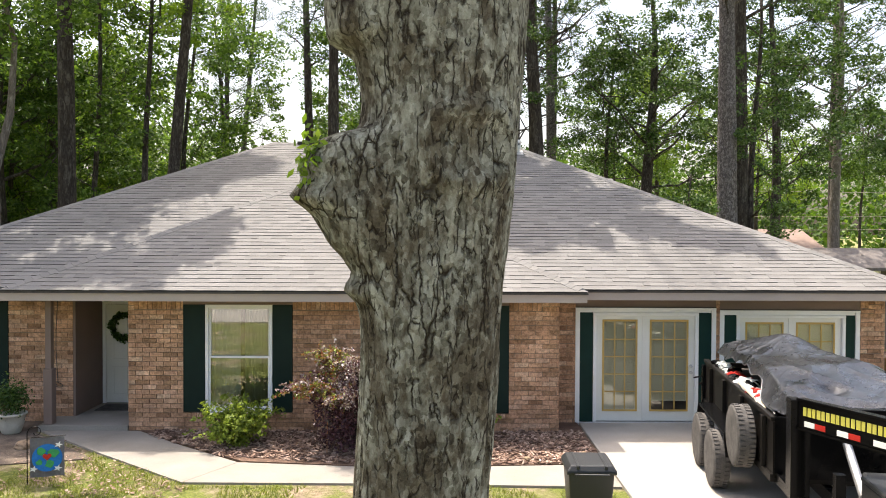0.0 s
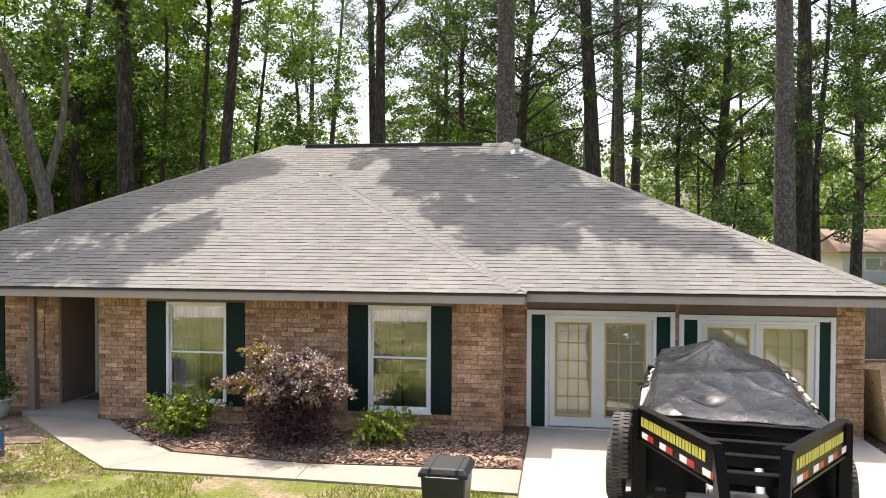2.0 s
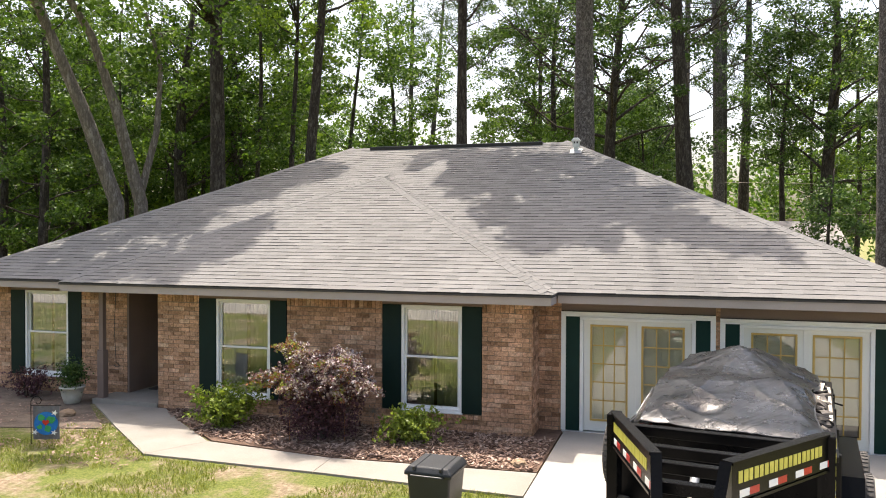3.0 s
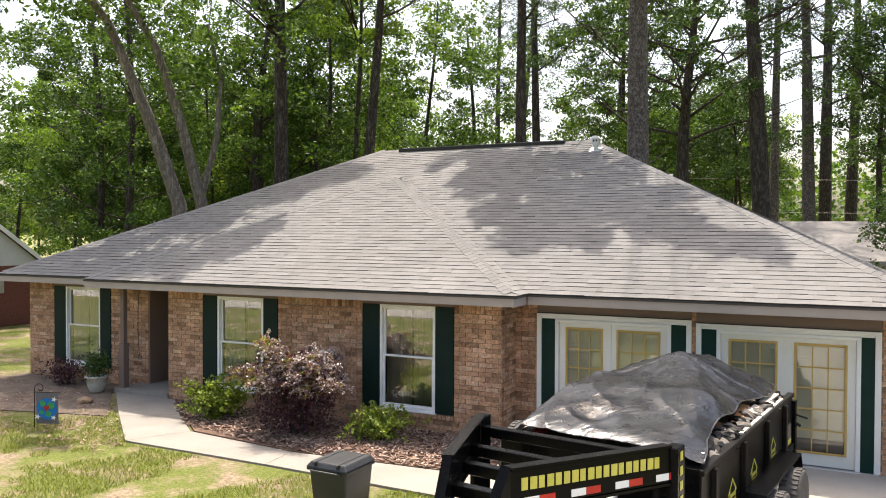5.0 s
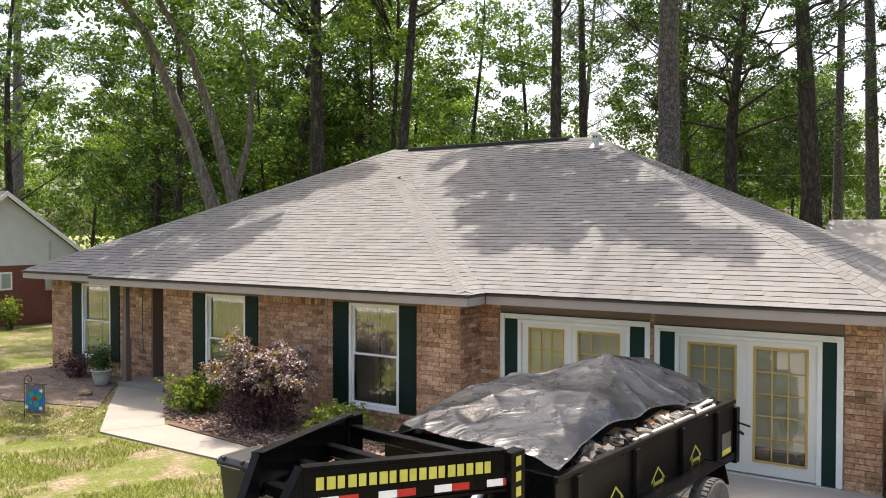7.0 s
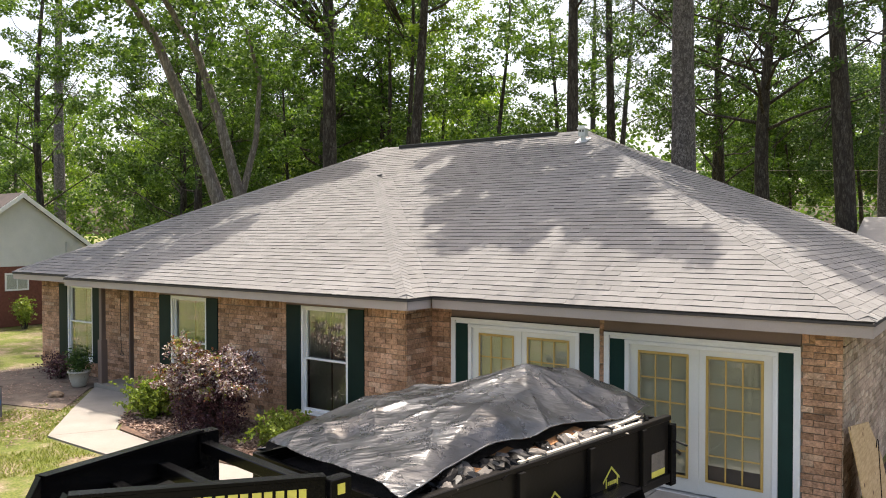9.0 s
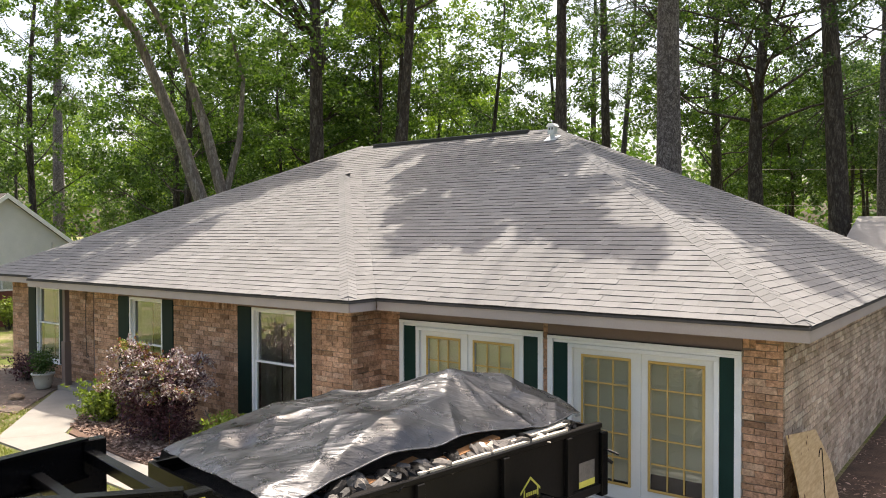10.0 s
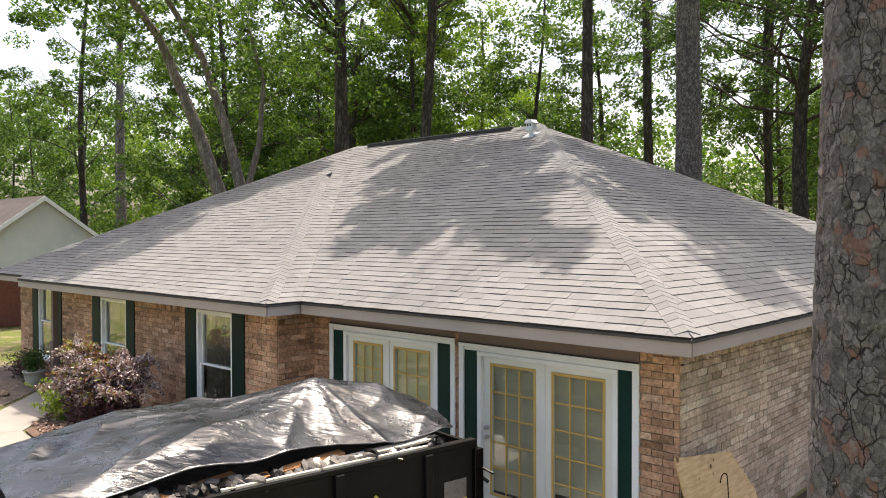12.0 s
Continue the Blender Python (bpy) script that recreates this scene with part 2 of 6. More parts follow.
RED = speckled("red_reflector", (0.42, 0.02, 0.015), (0.52, 0.035, 0.025), 20, 80, 0.3, 0)
STEEL = speckled("galvanised_steel", (0.42, 0.43, 0.43), (0.6, 0.6, 0.6), 9, 60, 0.4, 0.1, metal=0.7)
RAW_WOOD = speckled("raw_pine", (0.5, 0.43, 0.34), (0.66, 0.58, 0.47), 4, 30, 0.8, 0.2)
ORANGE_WOOD = speckled("stained_wood", (0.3, 0.13, 0.05), (0.45, 0.22, 0.09), 5, 30, 0.7, 0.2)
OLD_WOOD = speckled("weathered_fence", (0.09, 0.08, 0.07), (0.19, 0.17, 0.15), 2, 30, 0.92, 0.3)
OAK_BARK = lichen_bark("oak_bark")
PLATE_BARK = plate_bark("plated_pine_bark")
PINE_BARK = bark("pine_bark", (0.055, 0.048, 0.045), (0.27, 0.24, 0.225), (0.36, 0.335, 0.32), 9.0, 1.0, 0.04, 0.5, 0.07, 0.55, 9.0)
FAR_BARK = bark("dark_bark", (0.03, 0.025, 0.021), (0.115, 0.098, 0.083), (0.14, 0.13, 0.11), 5.0, 0.8, 0.04)
PALE_BARK = bark("grey_bark", (0.1, 0.085, 0.07), (0.26, 0.23, 0.2), (0.3, 0.28, 0.25), 5.0, 0.6, 0.03)
LEAF = leaf_material("green_leaves", [(0.1, (0.022, 0.05, 0.01)), (0.5, (0.06, 0.114, 0.021)), (0.95, (0.165, 0.255, 0.06))], 0.38)
LEAF_DARK = leaf_material("dark_leaves", [(0.1, (0.014, 0.032, 0.01)), (0.5, (0.046, 0.09, 0.022)), (0.95, (0.12, 0.19, 0.055))], 0.26)
LEAF_BRIGHT = leaf_material("young_leaves", [(0.1, (0.09, 0.15, 0.02)), (0.5, (0.14, 0.22, 0.035)), (0.95, (0.21, 0.29, 0.06))], 0.55)
NEEDLE = leaf_material("pine_needles", [(0.1, (0.02, 0.04, 0.014)), (0.5, (0.045, 0.08, 0.025)), (0.95, (0.08, 0.12, 0.04))], 0.3)
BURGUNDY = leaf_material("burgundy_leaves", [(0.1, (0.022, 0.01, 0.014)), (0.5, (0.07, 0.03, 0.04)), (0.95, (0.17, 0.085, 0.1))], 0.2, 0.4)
# pinkish tips, paled so that the sky's sheen is in the colour
SHEEN_TIPS = leaf_material("pinkish_sheen_leaves", [(0.1, (0.05, 0.02, 0.022)), (0.38, (0.16, 0.082, 0.085)), (0.6, (0.36, 0.275, 0.275)), (0.88, (0.64, 0.585, 0.57))], 0.14, 0.36)
SHRUB = leaf_material("shrub_leaves", [(0.1, (0.08, 0.12, 0.02)), (0.5, (0.19, 0.25, 0.04)), (0.95, (0.35, 0.41, 0.1))], 0.35, 0.4)
INTERIOR = speckled("dim_interior", (0.12, 0.1, 0.085), (0.18, 0.155, 0.13), 1, 20, 0.9, 0)
CURTAIN = speckled("sheer_curtain", (0.46, 0.49, 0.46), (0.58, 0.61, 0.57), 2, 40, 0.9, 0)
BLIND = speckled("aged_ivory_blind", (0.56, 0.49, 0.35), (0.68, 0.61, 0.46), 2, 40, 0.6, 0)


def glass_material(name, least):
    m, nt, b = material(name, 0.02, 0, 0.5)
    gl = nt.nodes.new("ShaderNodeBsdfGlossy")
    gl.inputs["Roughness"].default_value = 0.015
    tr = nt.nodes.new("ShaderNodeBsdfTransparent")
    tr.inputs["Color"].default_value = (0.93, 0.95, 0.93, 1)
    lw = node(nt, "ShaderNodeLayerWeight", Blend=0.5)
    s = nt.nodes.new("ShaderNodeMixShader")
    nt.links.new(maths(nt, "ADD", maths(nt, "MULTIPLY", maths(nt, "POWER", lw.outputs["Facing"], 4.0), 0.7), least), s.inputs[0])
    nt.links.new(tr.outputs[0], s.inputs[1])
    nt.links.new(gl.outputs[0], s.inputs[2])
    nt.links.new(s.outputs[0], nt.nodes["Material Output"].inputs["Surface"])
    return m


GLASS = glass_material("window_glass", 0.17)
DOOR_GLASS = glass_material("door_glass", 0.09)


def tarp_material():
    m, nt, b = material("silver_black_tarp", 0.3, 0.35, 0.6)
    b.inputs["Coat Weight"].default_value = 0.9
    b.inputs["Coat Roughness"].default_value = 0.11
    p = nt.nodes.new("ShaderNodeTexCoord").outputs["Object"]
    slant = nt.nodes.new("ShaderNodeMapping")
    slant.inputs["Rotation"].default_value = (0, 0, 0.6)
    nt.links.new(p, slant.inputs["Vector"])
    w = warped(nt, slant.outputs[0], 2.0, 0.12)
    c = ramp(nt, grain(nt, p, 2.2, 5), [(0.32, (0.027, 0.028, 0.031)), (0.68, (0.088, 0.092, 0.101))])
    nt.links.new(c, b.inputs["Base Color"])
    nt.links.new(ramp(nt, grain(nt, p, 5, 5), [(0.3, (0.2,) * 3), (0.7, (0.42,) * 3)]), b.inputs["Roughness"])
    streak = grain(nt, stretched(nt, w, (1, 0.1, 1)), 24, 3, 0.5)
    h = maths(nt, "ADD", maths(nt, "MULTIPLY", streak, 0.26), grain(nt, stretched(nt, w, (1, 0.45, 1)), 3.4, 2, 0.45))
    bump(nt, b, h, 0.75, 0.05)
    nt.links.new(b.inputs["Normal"].links[0].from_socket, b.inputs["Coat Normal"])
    return m


TARP = tarp_material()


def ground_material():
    m, nt, b = material("patchy_lawn", 0.97, 0, 0.1)
    p = spot(nt)
    green = ramp(nt, grain(nt, p, 30, 5), [(0.3, (0.07, 0.095, 0.02)), (0.7, (0.2, 0.215, 0.06))])
    dry = ramp(nt, grain(nt, p, 14, 8, 0.7), [(0.32, (0.13, 0.09, 0.06)), (0.5, (0.27, 0.21, 0.14)), (0.7, (0.4, 0.33, 0.24))])
    k = ramp(nt, grain(nt, p, 0.9, 9, 0.72), [(0.47, (0, 0, 0)), (0.6, (1, 1, 1))])
    nt.links.new(blend(nt, k, green, dry), b.inputs["Base Color"])
    bump(nt, b, grain(nt, p, 45, 5, 0.7), 0.8, 0.04)
    return m


LAWN = ground_material()

# ---- mesh kit ----
BOX = ((0, 3, 2, 1), (4, 5, 6, 7), (0, 1, 5, 4), (1, 2, 6, 5), (2, 3, 7, 6), (3, 0, 4, 7))


def corners(x0, y0, z0, x1, y1, z1):
    return [(x0, y0, z0), (x1, y0, z0), (x1, y1, z0), (x0, y1, z0), (x0, y0, z1), (x1, y0, z1), (x1, y1, z1), (x0, y1, z1)]


def box(bm, x0, y0, z0, x1, y1, z1, m=None):
    v = [bm.verts.new(m @ Vector(c) if m else c) for c in corners(x0, y0, z0, x1, y1, z1)]
    for f in BOX:
        bm.faces.new([v[i] for i in f])
    return v


def soften(bm, w=0.01, seg=2):
    bmesh.ops.bevel(bm, geom=list(bm.edges), offset=w, segments=seg, affect="EDGES", profile=0.6, clamp_overlap=True)


def rod(bm, a, b, r0, r1=None, n=8, cap=True):
    a, b = Vector(a), Vector(b)
    r1 = r0 if r1 is None else r1
    w = (b - a).normalized()
    u = w.orthogonal().normalized()
    v = w.cross(u)
    ring = [[bm.verts.new(p + (u * math.cos(k * math.tau / n) + v * math.sin(k * math.tau / n)) * r) for k in range(n)] for p, r in ((a, r0), (b, r1))]
    for k in range(n):
        bm.faces.new((ring[0][k], ring[0][(k + 1) % n], ring[1][(k + 1) % n], ring[1][k]))
    if cap:
        bm.faces.new(ring[0][::-1])
        bm.faces.new(ring[1])


def lathe(bm, rows, n=24, m=None):
    """Turned shape from (radius, height) rows."""
    rings = []
    for r, z in rows:
        rings.append([bm.verts.new((m or Matrix()) @ Vector((r * math.cos(k * math.tau / n), r * math.sin(k * math.tau / n), z))) for k in range(n)])
    for p, q in zip(rings, rings[1:]):
        for k in range(n):
            bm.faces.new((p[k], p[(k + 1) % n], q[(k + 1) % n], q[k]))
    bm.faces.new(rings[0][::-1])
    bm.faces.new(rings[-1])


def prism(bm, outline, axis, a, b, m=None):
    """An outline drawn in two axes, made solid along the third."""
    def at(p, q):
        c = (q, *p) if axis == "x" else ((p[0], q, p[1]) if axis == "y" else (*p, q))
        return bm.verts.new(m @ Vector(c) if m else c)
    A, B = [at(p, a) for p in outline], [at(p, b) for p in outline]
    bm.faces.new(A[::-1])
    bm.faces.new(B)
    for k in range(len(A)):
        j = (k + 1) % len(A)
        bm.faces.new((A[k], A[j], B[j], B[k]))


def mesh_of(name, bm, mat, smooth=False):
    me = bpy.data.meshes.new(name)
    bmesh.ops.recalc_face_normals(bm, faces=bm.faces)
    bm.to_mesh(me)
    bm.free()
    me.materials.append(mat)
    if smooth:
        me.polygons.foreach_set("use_smooth", [True] * len(me.polygons))
    return me


def quads(name, verts, per, faces, mat, smooth=False, edge=None):
    """A joined mesh of many alike pieces: verts (n, per, 3), faces as index rows of four."""
    n = len(verts)
    me = bpy.data.meshes.new(name)
    me.vertices.add(n * per)
    me.vertices.foreach_set("co", np.asarray(verts, dtype=np.float32).ravel())
    idx = (np.arange(n)[:, None, None] * per + np.asarray(faces)[None]).reshape(-1)
    me.loops.add(len(idx))
    me.loops.foreach_set("vertex_index", idx.astype(np.int32))
    me.polygons.add(len(idx) // 4)
    me.polygons.foreach_set("loop_start", np.arange(0, len(idx), 4, dtype=np.int32))
    me.update(calc_edges=True)
    me.polygons.foreach_set("use_smooth", [smooth] * len(me.polygons))
    me.materials.append(mat)
    if edge:
        me.materials.append(edge[1])
        which = np.zeros((n, len(faces)), dtype=np.int32)
        which[:, edge[0]] = 1
        me.polygons.foreach_set("material_index", which.ravel())
    return me


def part(name, bm, mat, parent=None, label="", smooth=False):
    me = bm if isinstance(bm, bpy.types.Mesh) else mesh_of(name, bm, mat, smooth)
    ob = new(name, me)
    ob.parent = parent
    if label:
        tagged(ob, label)
    return ob


def part_box(name, dims, mat, parent=None, label="", bevel=0.0):
    bm = bmesh.new()
    box(bm, *dims)
    if bevel:
        soften(bm, bevel, 1)
    return part(name, bm, mat, parent, label)


def thing(name, label, category, m=None, group="", kind=""):
    ob = new(name)
    if m is not None:
        ob.matrix_basis = m
    ob.empty_display_size = 0.2
    return tagged(ob, label, category, group, kind)


# ---- ground ----
def ground_sheet():
    me = bpy.data.meshes.new("ground")
    xs = np.concatenate([np.linspace(-1500, -60, 6), np.linspace(-50, 50, 81), np.linspace(60, 1500, 6)])
    v = np.array([(x, y, 0) for y in xs for x in xs], dtype=float)
    for k in range(len(v)):
        x, y = v[k, 0], v[k, 1]
        if abs(x) < 55 and abs(y) < 55:
            v[k, 2] = -0.02 + 0.014 * noise.noise((x * 0.35, y * 0.35, 3.0))
        else:
            v[k, 2] = -0.02
    n = len(xs)
    f = [(j * n + i, j * n + i + 1, (j + 1) * n + i + 1, (j + 1) * n + i) for j in range(n - 1) for i in range(n - 1)]
    me.from_pydata(v.tolist(), [], f)
    me.materials.append(LAWN)
    return tagged(new("ground", me), "patchy sunlit lawn with bare soil under pine trees", "lawn", kind="structure")


ground = ground_sheet()


def slab(name, outline, z0, z1, mat, label, category, parent=None):
    bm = bmesh.new()
    a = [bm.verts.new((x, y, z0)) for x, y in outline]
    b = [bm.verts.new((x, y, z1)) for x, y in outline]
    bm.faces.new(a[::-1])
    bm.faces.new(b)
    for k in range(len(a)):
        j = (k + 1) % len(a)
        bm.faces.new((a[k], a[j], b[j], b[k]))
    ob = part(name, bm, mat, parent)
    return tagged(ob, label, category, kind="structure") if category else ob


driveway = tagged(new("driveway"), "pale sunlit concrete driveway in front of the french doors", "driveway", kind="structure")
for k, (y0, y1) in enumerate(((-3.0, 3.98), (4, 9.98), (10, 14.7))):
    part_box("panel", (2.6, y0, -0.12, 6.1, y1 , 0.03), DRIVE, driveway, bevel=0.008)
    part_box("panel", (6.115, y0, -0.12, 9.4 if k < 2 else 8.45, y1, 0.03), DRIVE, driveway, bevel=0.008)
slab("road", [(-120, -3.02), (-120, -10.0), (120, -10.0), (120, -3.02)], -0.15, 0.014, DRIVE, "pale concrete street in front of the yard", "road")
walkway = tagged(new("walkway"), "narrow pale concrete garden path to the porch", "path", kind="structure")
WALK = [((2.585, 10.97), (2.585, 12.05)), ((-0.68, 11.08), (-0.72, 11.82)), ((-3.75, 11.1), (-3.2, 12.08)), ((-5.35, 12.37), (-4.35, 12.98)), ((-7.3, 13.985), (-5.5, 13.985))]
for (a, b), (c, d) in zip(WALK, WALK[1:]):
    sh = [(a[0] - 0.01, a[1]), (b[0] - 0.01, b[1]), d, c]
    slab("panel", sh[::-1], -0.1, 0.012, CONCRETE, "", "", walkway)
slab("porch", [(-7.35, 13.99), (-5.72, 13.99), (-5.72, 16.0), (-7.35, 16.0)], -0.1, 0.1, CONCRETE, "raised concrete porch slab before the front door", "porch")
slab("mulch_bed", [(2.57, 12.08), (2.57, 14.7), (2.1, 14.7), (2.1, 14.0), (-5.7, 14.0), (-5.45, 13.97), (-4.3, 13.03), (-3.15, 12.12), (-0.7, 11.85)], -0.1, 0.02, MULCH_SOIL, "brown bark mulch bed along the brick wall", "mulch bed")
slab("side_bed", [(8.5, 13.2), (13.5, 13.0), (15, 24), (8.5, 24.0)], -0.1, 0.0, DARK_SOIL, "dark leaf-littered soil beside the brick side wall", "soil")
slab("front_bed", [(-7.4, 14.7), (-11.4, 14.7), (-11.6, 12.2), (-9.0, 11.4), (-5.6, 12.3), (-7.35, 13.9)], -0.1, 0.0, SOIL, "bare brown soil bed below the window", "soil")


def scatter_chips():
    rng = np.random.default_rng(5)
    pts = []
    while len(pts) < 5200:
        x, y = rng.uniform(-5.2, 2.5), rng.uniform(11.7, 14.0)
        low = 11.85 + max(0, -0.72 - x) * 0.17 + max(0, -3.6 - x) * 0.55 + (0.2 if x > -0.7 else 0) * (x + 0.7) / 3.2
        if y > low + 0.03 and y > 12.98 - (x + 4.35) * 0.78:
            pts.append((x, y))
    c = np.column_stack([pts, rng.uniform(0.022, 0.045, len(pts))])
    a = rng.uniform(0, math.tau, len(c))
    L, W, H = rng.uniform(0.02, 0.06, len(c)), rng.uniform(0.008, 0.02, len(c)), rng.uniform(0.004, 0.01, len(c))
    u = np.column_stack([np.cos(a), np.sin(a), rng.uniform(-0.4, 0.4, len(c))])
    v = np.column_stack([-np.sin(a), np.cos(a), rng.uniform(-0.4, 0.4, len(c))])
    t = [c + su * u * L[:, None] + sv * v * W[:, None] + np.array([0, 0, 1]) * sz * H[:, None] for su, sv, sz in ((-1, -1, -1), (1, -1, -1), (1, 1, -1), (-1, 1, -1), (-1, -1, 1), (1, -1, 1), (1, 1, 1), (-1, 1, 1))]
    me = quads("mulch_chips", np.stack(t, 1), 8, BOX, CHIP)
    tagged(new("mulch_chips", me), "loose brown bark chips on the mulch bed", "mulch", kind="stuff")


scatter_chips()


def litter():
    """Fallen leaves and twigs on the bare soil."""
    rng = np.random.default_rng(15)
    n = 9000
    x, y = np.concatenate([rng.uniform(-12, -3.6, n), rng.uniform(8.5, 12.5, 7000)]), np.concatenate([rng.uniform(10.2, 14.2, n), rng.uniform(13.3, 21.5, 7000)])
    lump = np.array([noise.noise((a * 0.9, b * 0.9, 3.0)) for a, b in zip(x, y)])
    ok = (lump > -0.1) & ~((x > -7.4) & (y > 11.1 - (x + 3.75) * 0.81 - 0.05) & (x < 0))
    x, y = x[ok], y[ok]
    n = len(x)
    c = np.column_stack([x, y, rng.uniform(-0.01, 0.02, n)])
    a, t = rng.uniform(0, math.tau, n), rng.uniform(-0.35, 0.35, (n, 2))
    s = rng.uniform(0.015, 0.05, n)[:, None]
    u = np.column_stack([np.cos(a), np.sin(a), t[:, 0]]) * s
    v = np.column_stack([-np.sin(a), np.cos(a), t[:, 1]]) * s * rng.uniform(0.12, 0.5, n)[:, None]
    tagged(new("leaf_litter", quads("leaf_litter", np.stack([c - u, c - v, c + u, c + v], 1), 4, [(0, 1, 2, 3)], CHIP)), "fallen brown leaves and twigs on bare soil", "leaf litter", kind="stuff")


litter()


def grass():
    rng = np.random.default_rng(8)
    n = 110000
    x, y = rng.uniform(-16, 2.4, n), rng.uniform(6.0, 13.2, n)
    keep = np.array([noise.noise((a * 0.55, b * 0.55, 7.0)) + 0.35 * noise.noise((a * 2.4, b * 2.4, 1.0)) > -0.02 for a, b in zip(x, y)])
    edge = np.where(x > -3.7, 11.0, 11.1 + (-3.7 - x) * 0.75)
    keep &= (y < edge) & ~((x < -6.4) & (y > 11.2))
    x, y = x[keep], y[keep]
    n = len(x)
    h, w, a = rng.uniform(0.015, 0.045, n), rng.uniform(0.004, 0.01, n), rng.uniform(0, math.tau, n)
    base = np.column_stack([x, y, np.full(n, -0.022)])
    u = np.column_stack([np.cos(a), np.sin(a), np.zeros(n)]) * w[:, None]
    top = base + np.column_stack([rng.normal(0, 0.03, n), rng.normal(0, 0.03, n), h + 0.02])
    me = quads("grass", np.stack([base - u, base + u, top + u * 0.3, top - u * 0.3], 1), 4, [(0, 1, 2, 3)], GRASS)
    tagged(new("grass", me), "short patchy green lawn grass", "grass", kind="stuff")


GRASS = leaf_material("grass_blades", [(0.1, (0.09, 0.12, 0.022)), (0.5, (0.18, 0.21, 0.042)), (0.95, (0.32, 0.32, 0.1))], 0.3, 0.6)
grass()

# ---- the house: walls ----
WING_Y, MAIN_Y, TOP = 14.02, 14.72, 2.43
WING_L, WING_R, LEFT, RIGHT, BACK = -5.7, 2.11, -11.22, 8.42, 28.1
COURSE, UNIT = 0.085, 0.255


def wall(name, label, frm, to, holes, soldier=(), thick=0.22, nearest=1, bricks=True, count=300, face=None):
    """A brick wall along a plan line, its outer face to the line's right, with holes (u0, u1, z0, z1) and soldier bricks on top."""
    a, b = Vector((*frm, 0)), Vector((*to, 0))
    length = (b - a).length
    u = (b - a).normalized()
    inn = Vector((-u.y, u.x, 0))
    place = Matrix.Translation(a) @ Matrix((u, inn, (0, 0, 1))).transposed().to_4x4()
    bm = bmesh.new()
    us = sorted({0, length, *[h for k in holes for h in k[:2]]})
    zs = sorted({-0.1, TOP, *[h for k in holes for h in k[2:]]})
    for u0, u1 in zip(us, us[1:]):
        for z0, z1 in zip(zs, zs[1:]):
            mu, mz = (u0 + u1) / 2, (z0 + z1) / 2
            if not any(h[0] < mu < h[1] and h[2] < mz < h[3] for h in holes):
                box(bm, u0, 0.0, z0, u1, thick, z1, place)
    ob = tagged(part(name, bm, MORTAR), label, "wall", kind="structure")
    if not bricks:
        return ob
    rng = random.Random(len(name) * 7 + 3)
    cells = []
    z, row = 2.213 - 27 * COURSE, 0
    while z < TOP - 0.02:
        free = [(0.0, length)]
        for h in list(holes) + [(s0, s1, 2.215, TOP) for s0, s1 in soldier]:
            if h[2] < z + 0.065 and h[3] > z + 0.016:
                free = [p for f in free for p in ((f[0], min(f[1], h[0])), (max(f[0], h[1]), f[1])) if p[1] - p[0] > 0.02]
        for f0, f1 in free:
            k = math.floor((f0 - (row % 2) * UNIT / 2) / UNIT)
            while True:
                p0 = k * UNIT + (row % 2) * UNIT / 2
                if p0 >= f1:
                    break
                s0, s1 = max(p0, f0), min(p0 + UNIT - 0.01, f1)
                if s1 - s0 > 0.025:
                    cells.append((s0, s1, z, min(z + COURSE - 0.01, TOP)))
                k += 1
        z += COURSE
        row += 1
    for s0, s1 in soldier:
        k = s0
        while k < s1 - 0.03:
            cells.append((k, min(k + COURSE - 0.01, s1), 2.222, TOP))
            k += COURSE
    cells.sort(key=lambda c: -c[0] * nearest)
    shared = []
    for q in range(5):
        bm = bmesh.new()
        v = box(bm, 0, -0.014, 0, 1, 0.03, 1)
        for i in (0, 1, 4, 5):
            v[i].co += Vector((rng.uniform(-0.02, 0.02), rng.uniform(-0.004, 0.004), rng.uniform(-0.07, 0.07)))
        shared.append(mesh_of("brick", bm, face or BRICK))
    rest = []
    for n, (s0, s1, z0, z1) in enumerate(cells):
        dz, out = rng.uniform(-0.0015, 0.0015), rng.uniform(-0.003, 0.002)
        if n < count:
            o = new("brick", shared[n % 5])
            o.parent = ob
            o.matrix_basis = place @ Matrix.LocRotScale((s0, out, z0 + dz), None, (s1 - s0, 1, z1 - z0))
        else:
            rest.append([place @ Vector((x, y + out, w + dz + rng.uniform(-0.002, 0.002))) for x, y, w in corners(s0, -0.014, z0, s1, 0.03, z1)])
    if rest:
        tagged(part("bricks", quads("bricks", np.array(rest), 8, BOX, face or BRICK), None, ob), "the rest of the tan bricks", kind="stuff")
    return ob


FD1, FD2 = (2.53, 5.21), (5.28, 7.95)
W1, W2, W3 = (-10.28, -8.27), (-4.71, -2.72), (-0.72, 1.21)
wall("wall_wing", "tan brick front wall with soldier course under the eave", (WING_L, WING_Y), (WING_R, WING_Y),
     [(W2[0] - WING_L, W2[1] - WING_L, 0.37, TOP), (W3[0] - WING_L, W3[1] - WING_L, 0.37, TOP)],
     [(0.1, W2[0] - WING_L), (W2[1] - WING_L, W3[0] - WING_L), (W3[1] - WING_L, WING_R - WING_L - 0.3)])
wall("wall_return", "short tan brick return wall", (WING_R, WING_Y + 0.002), (WING_R, MAIN_Y), [])
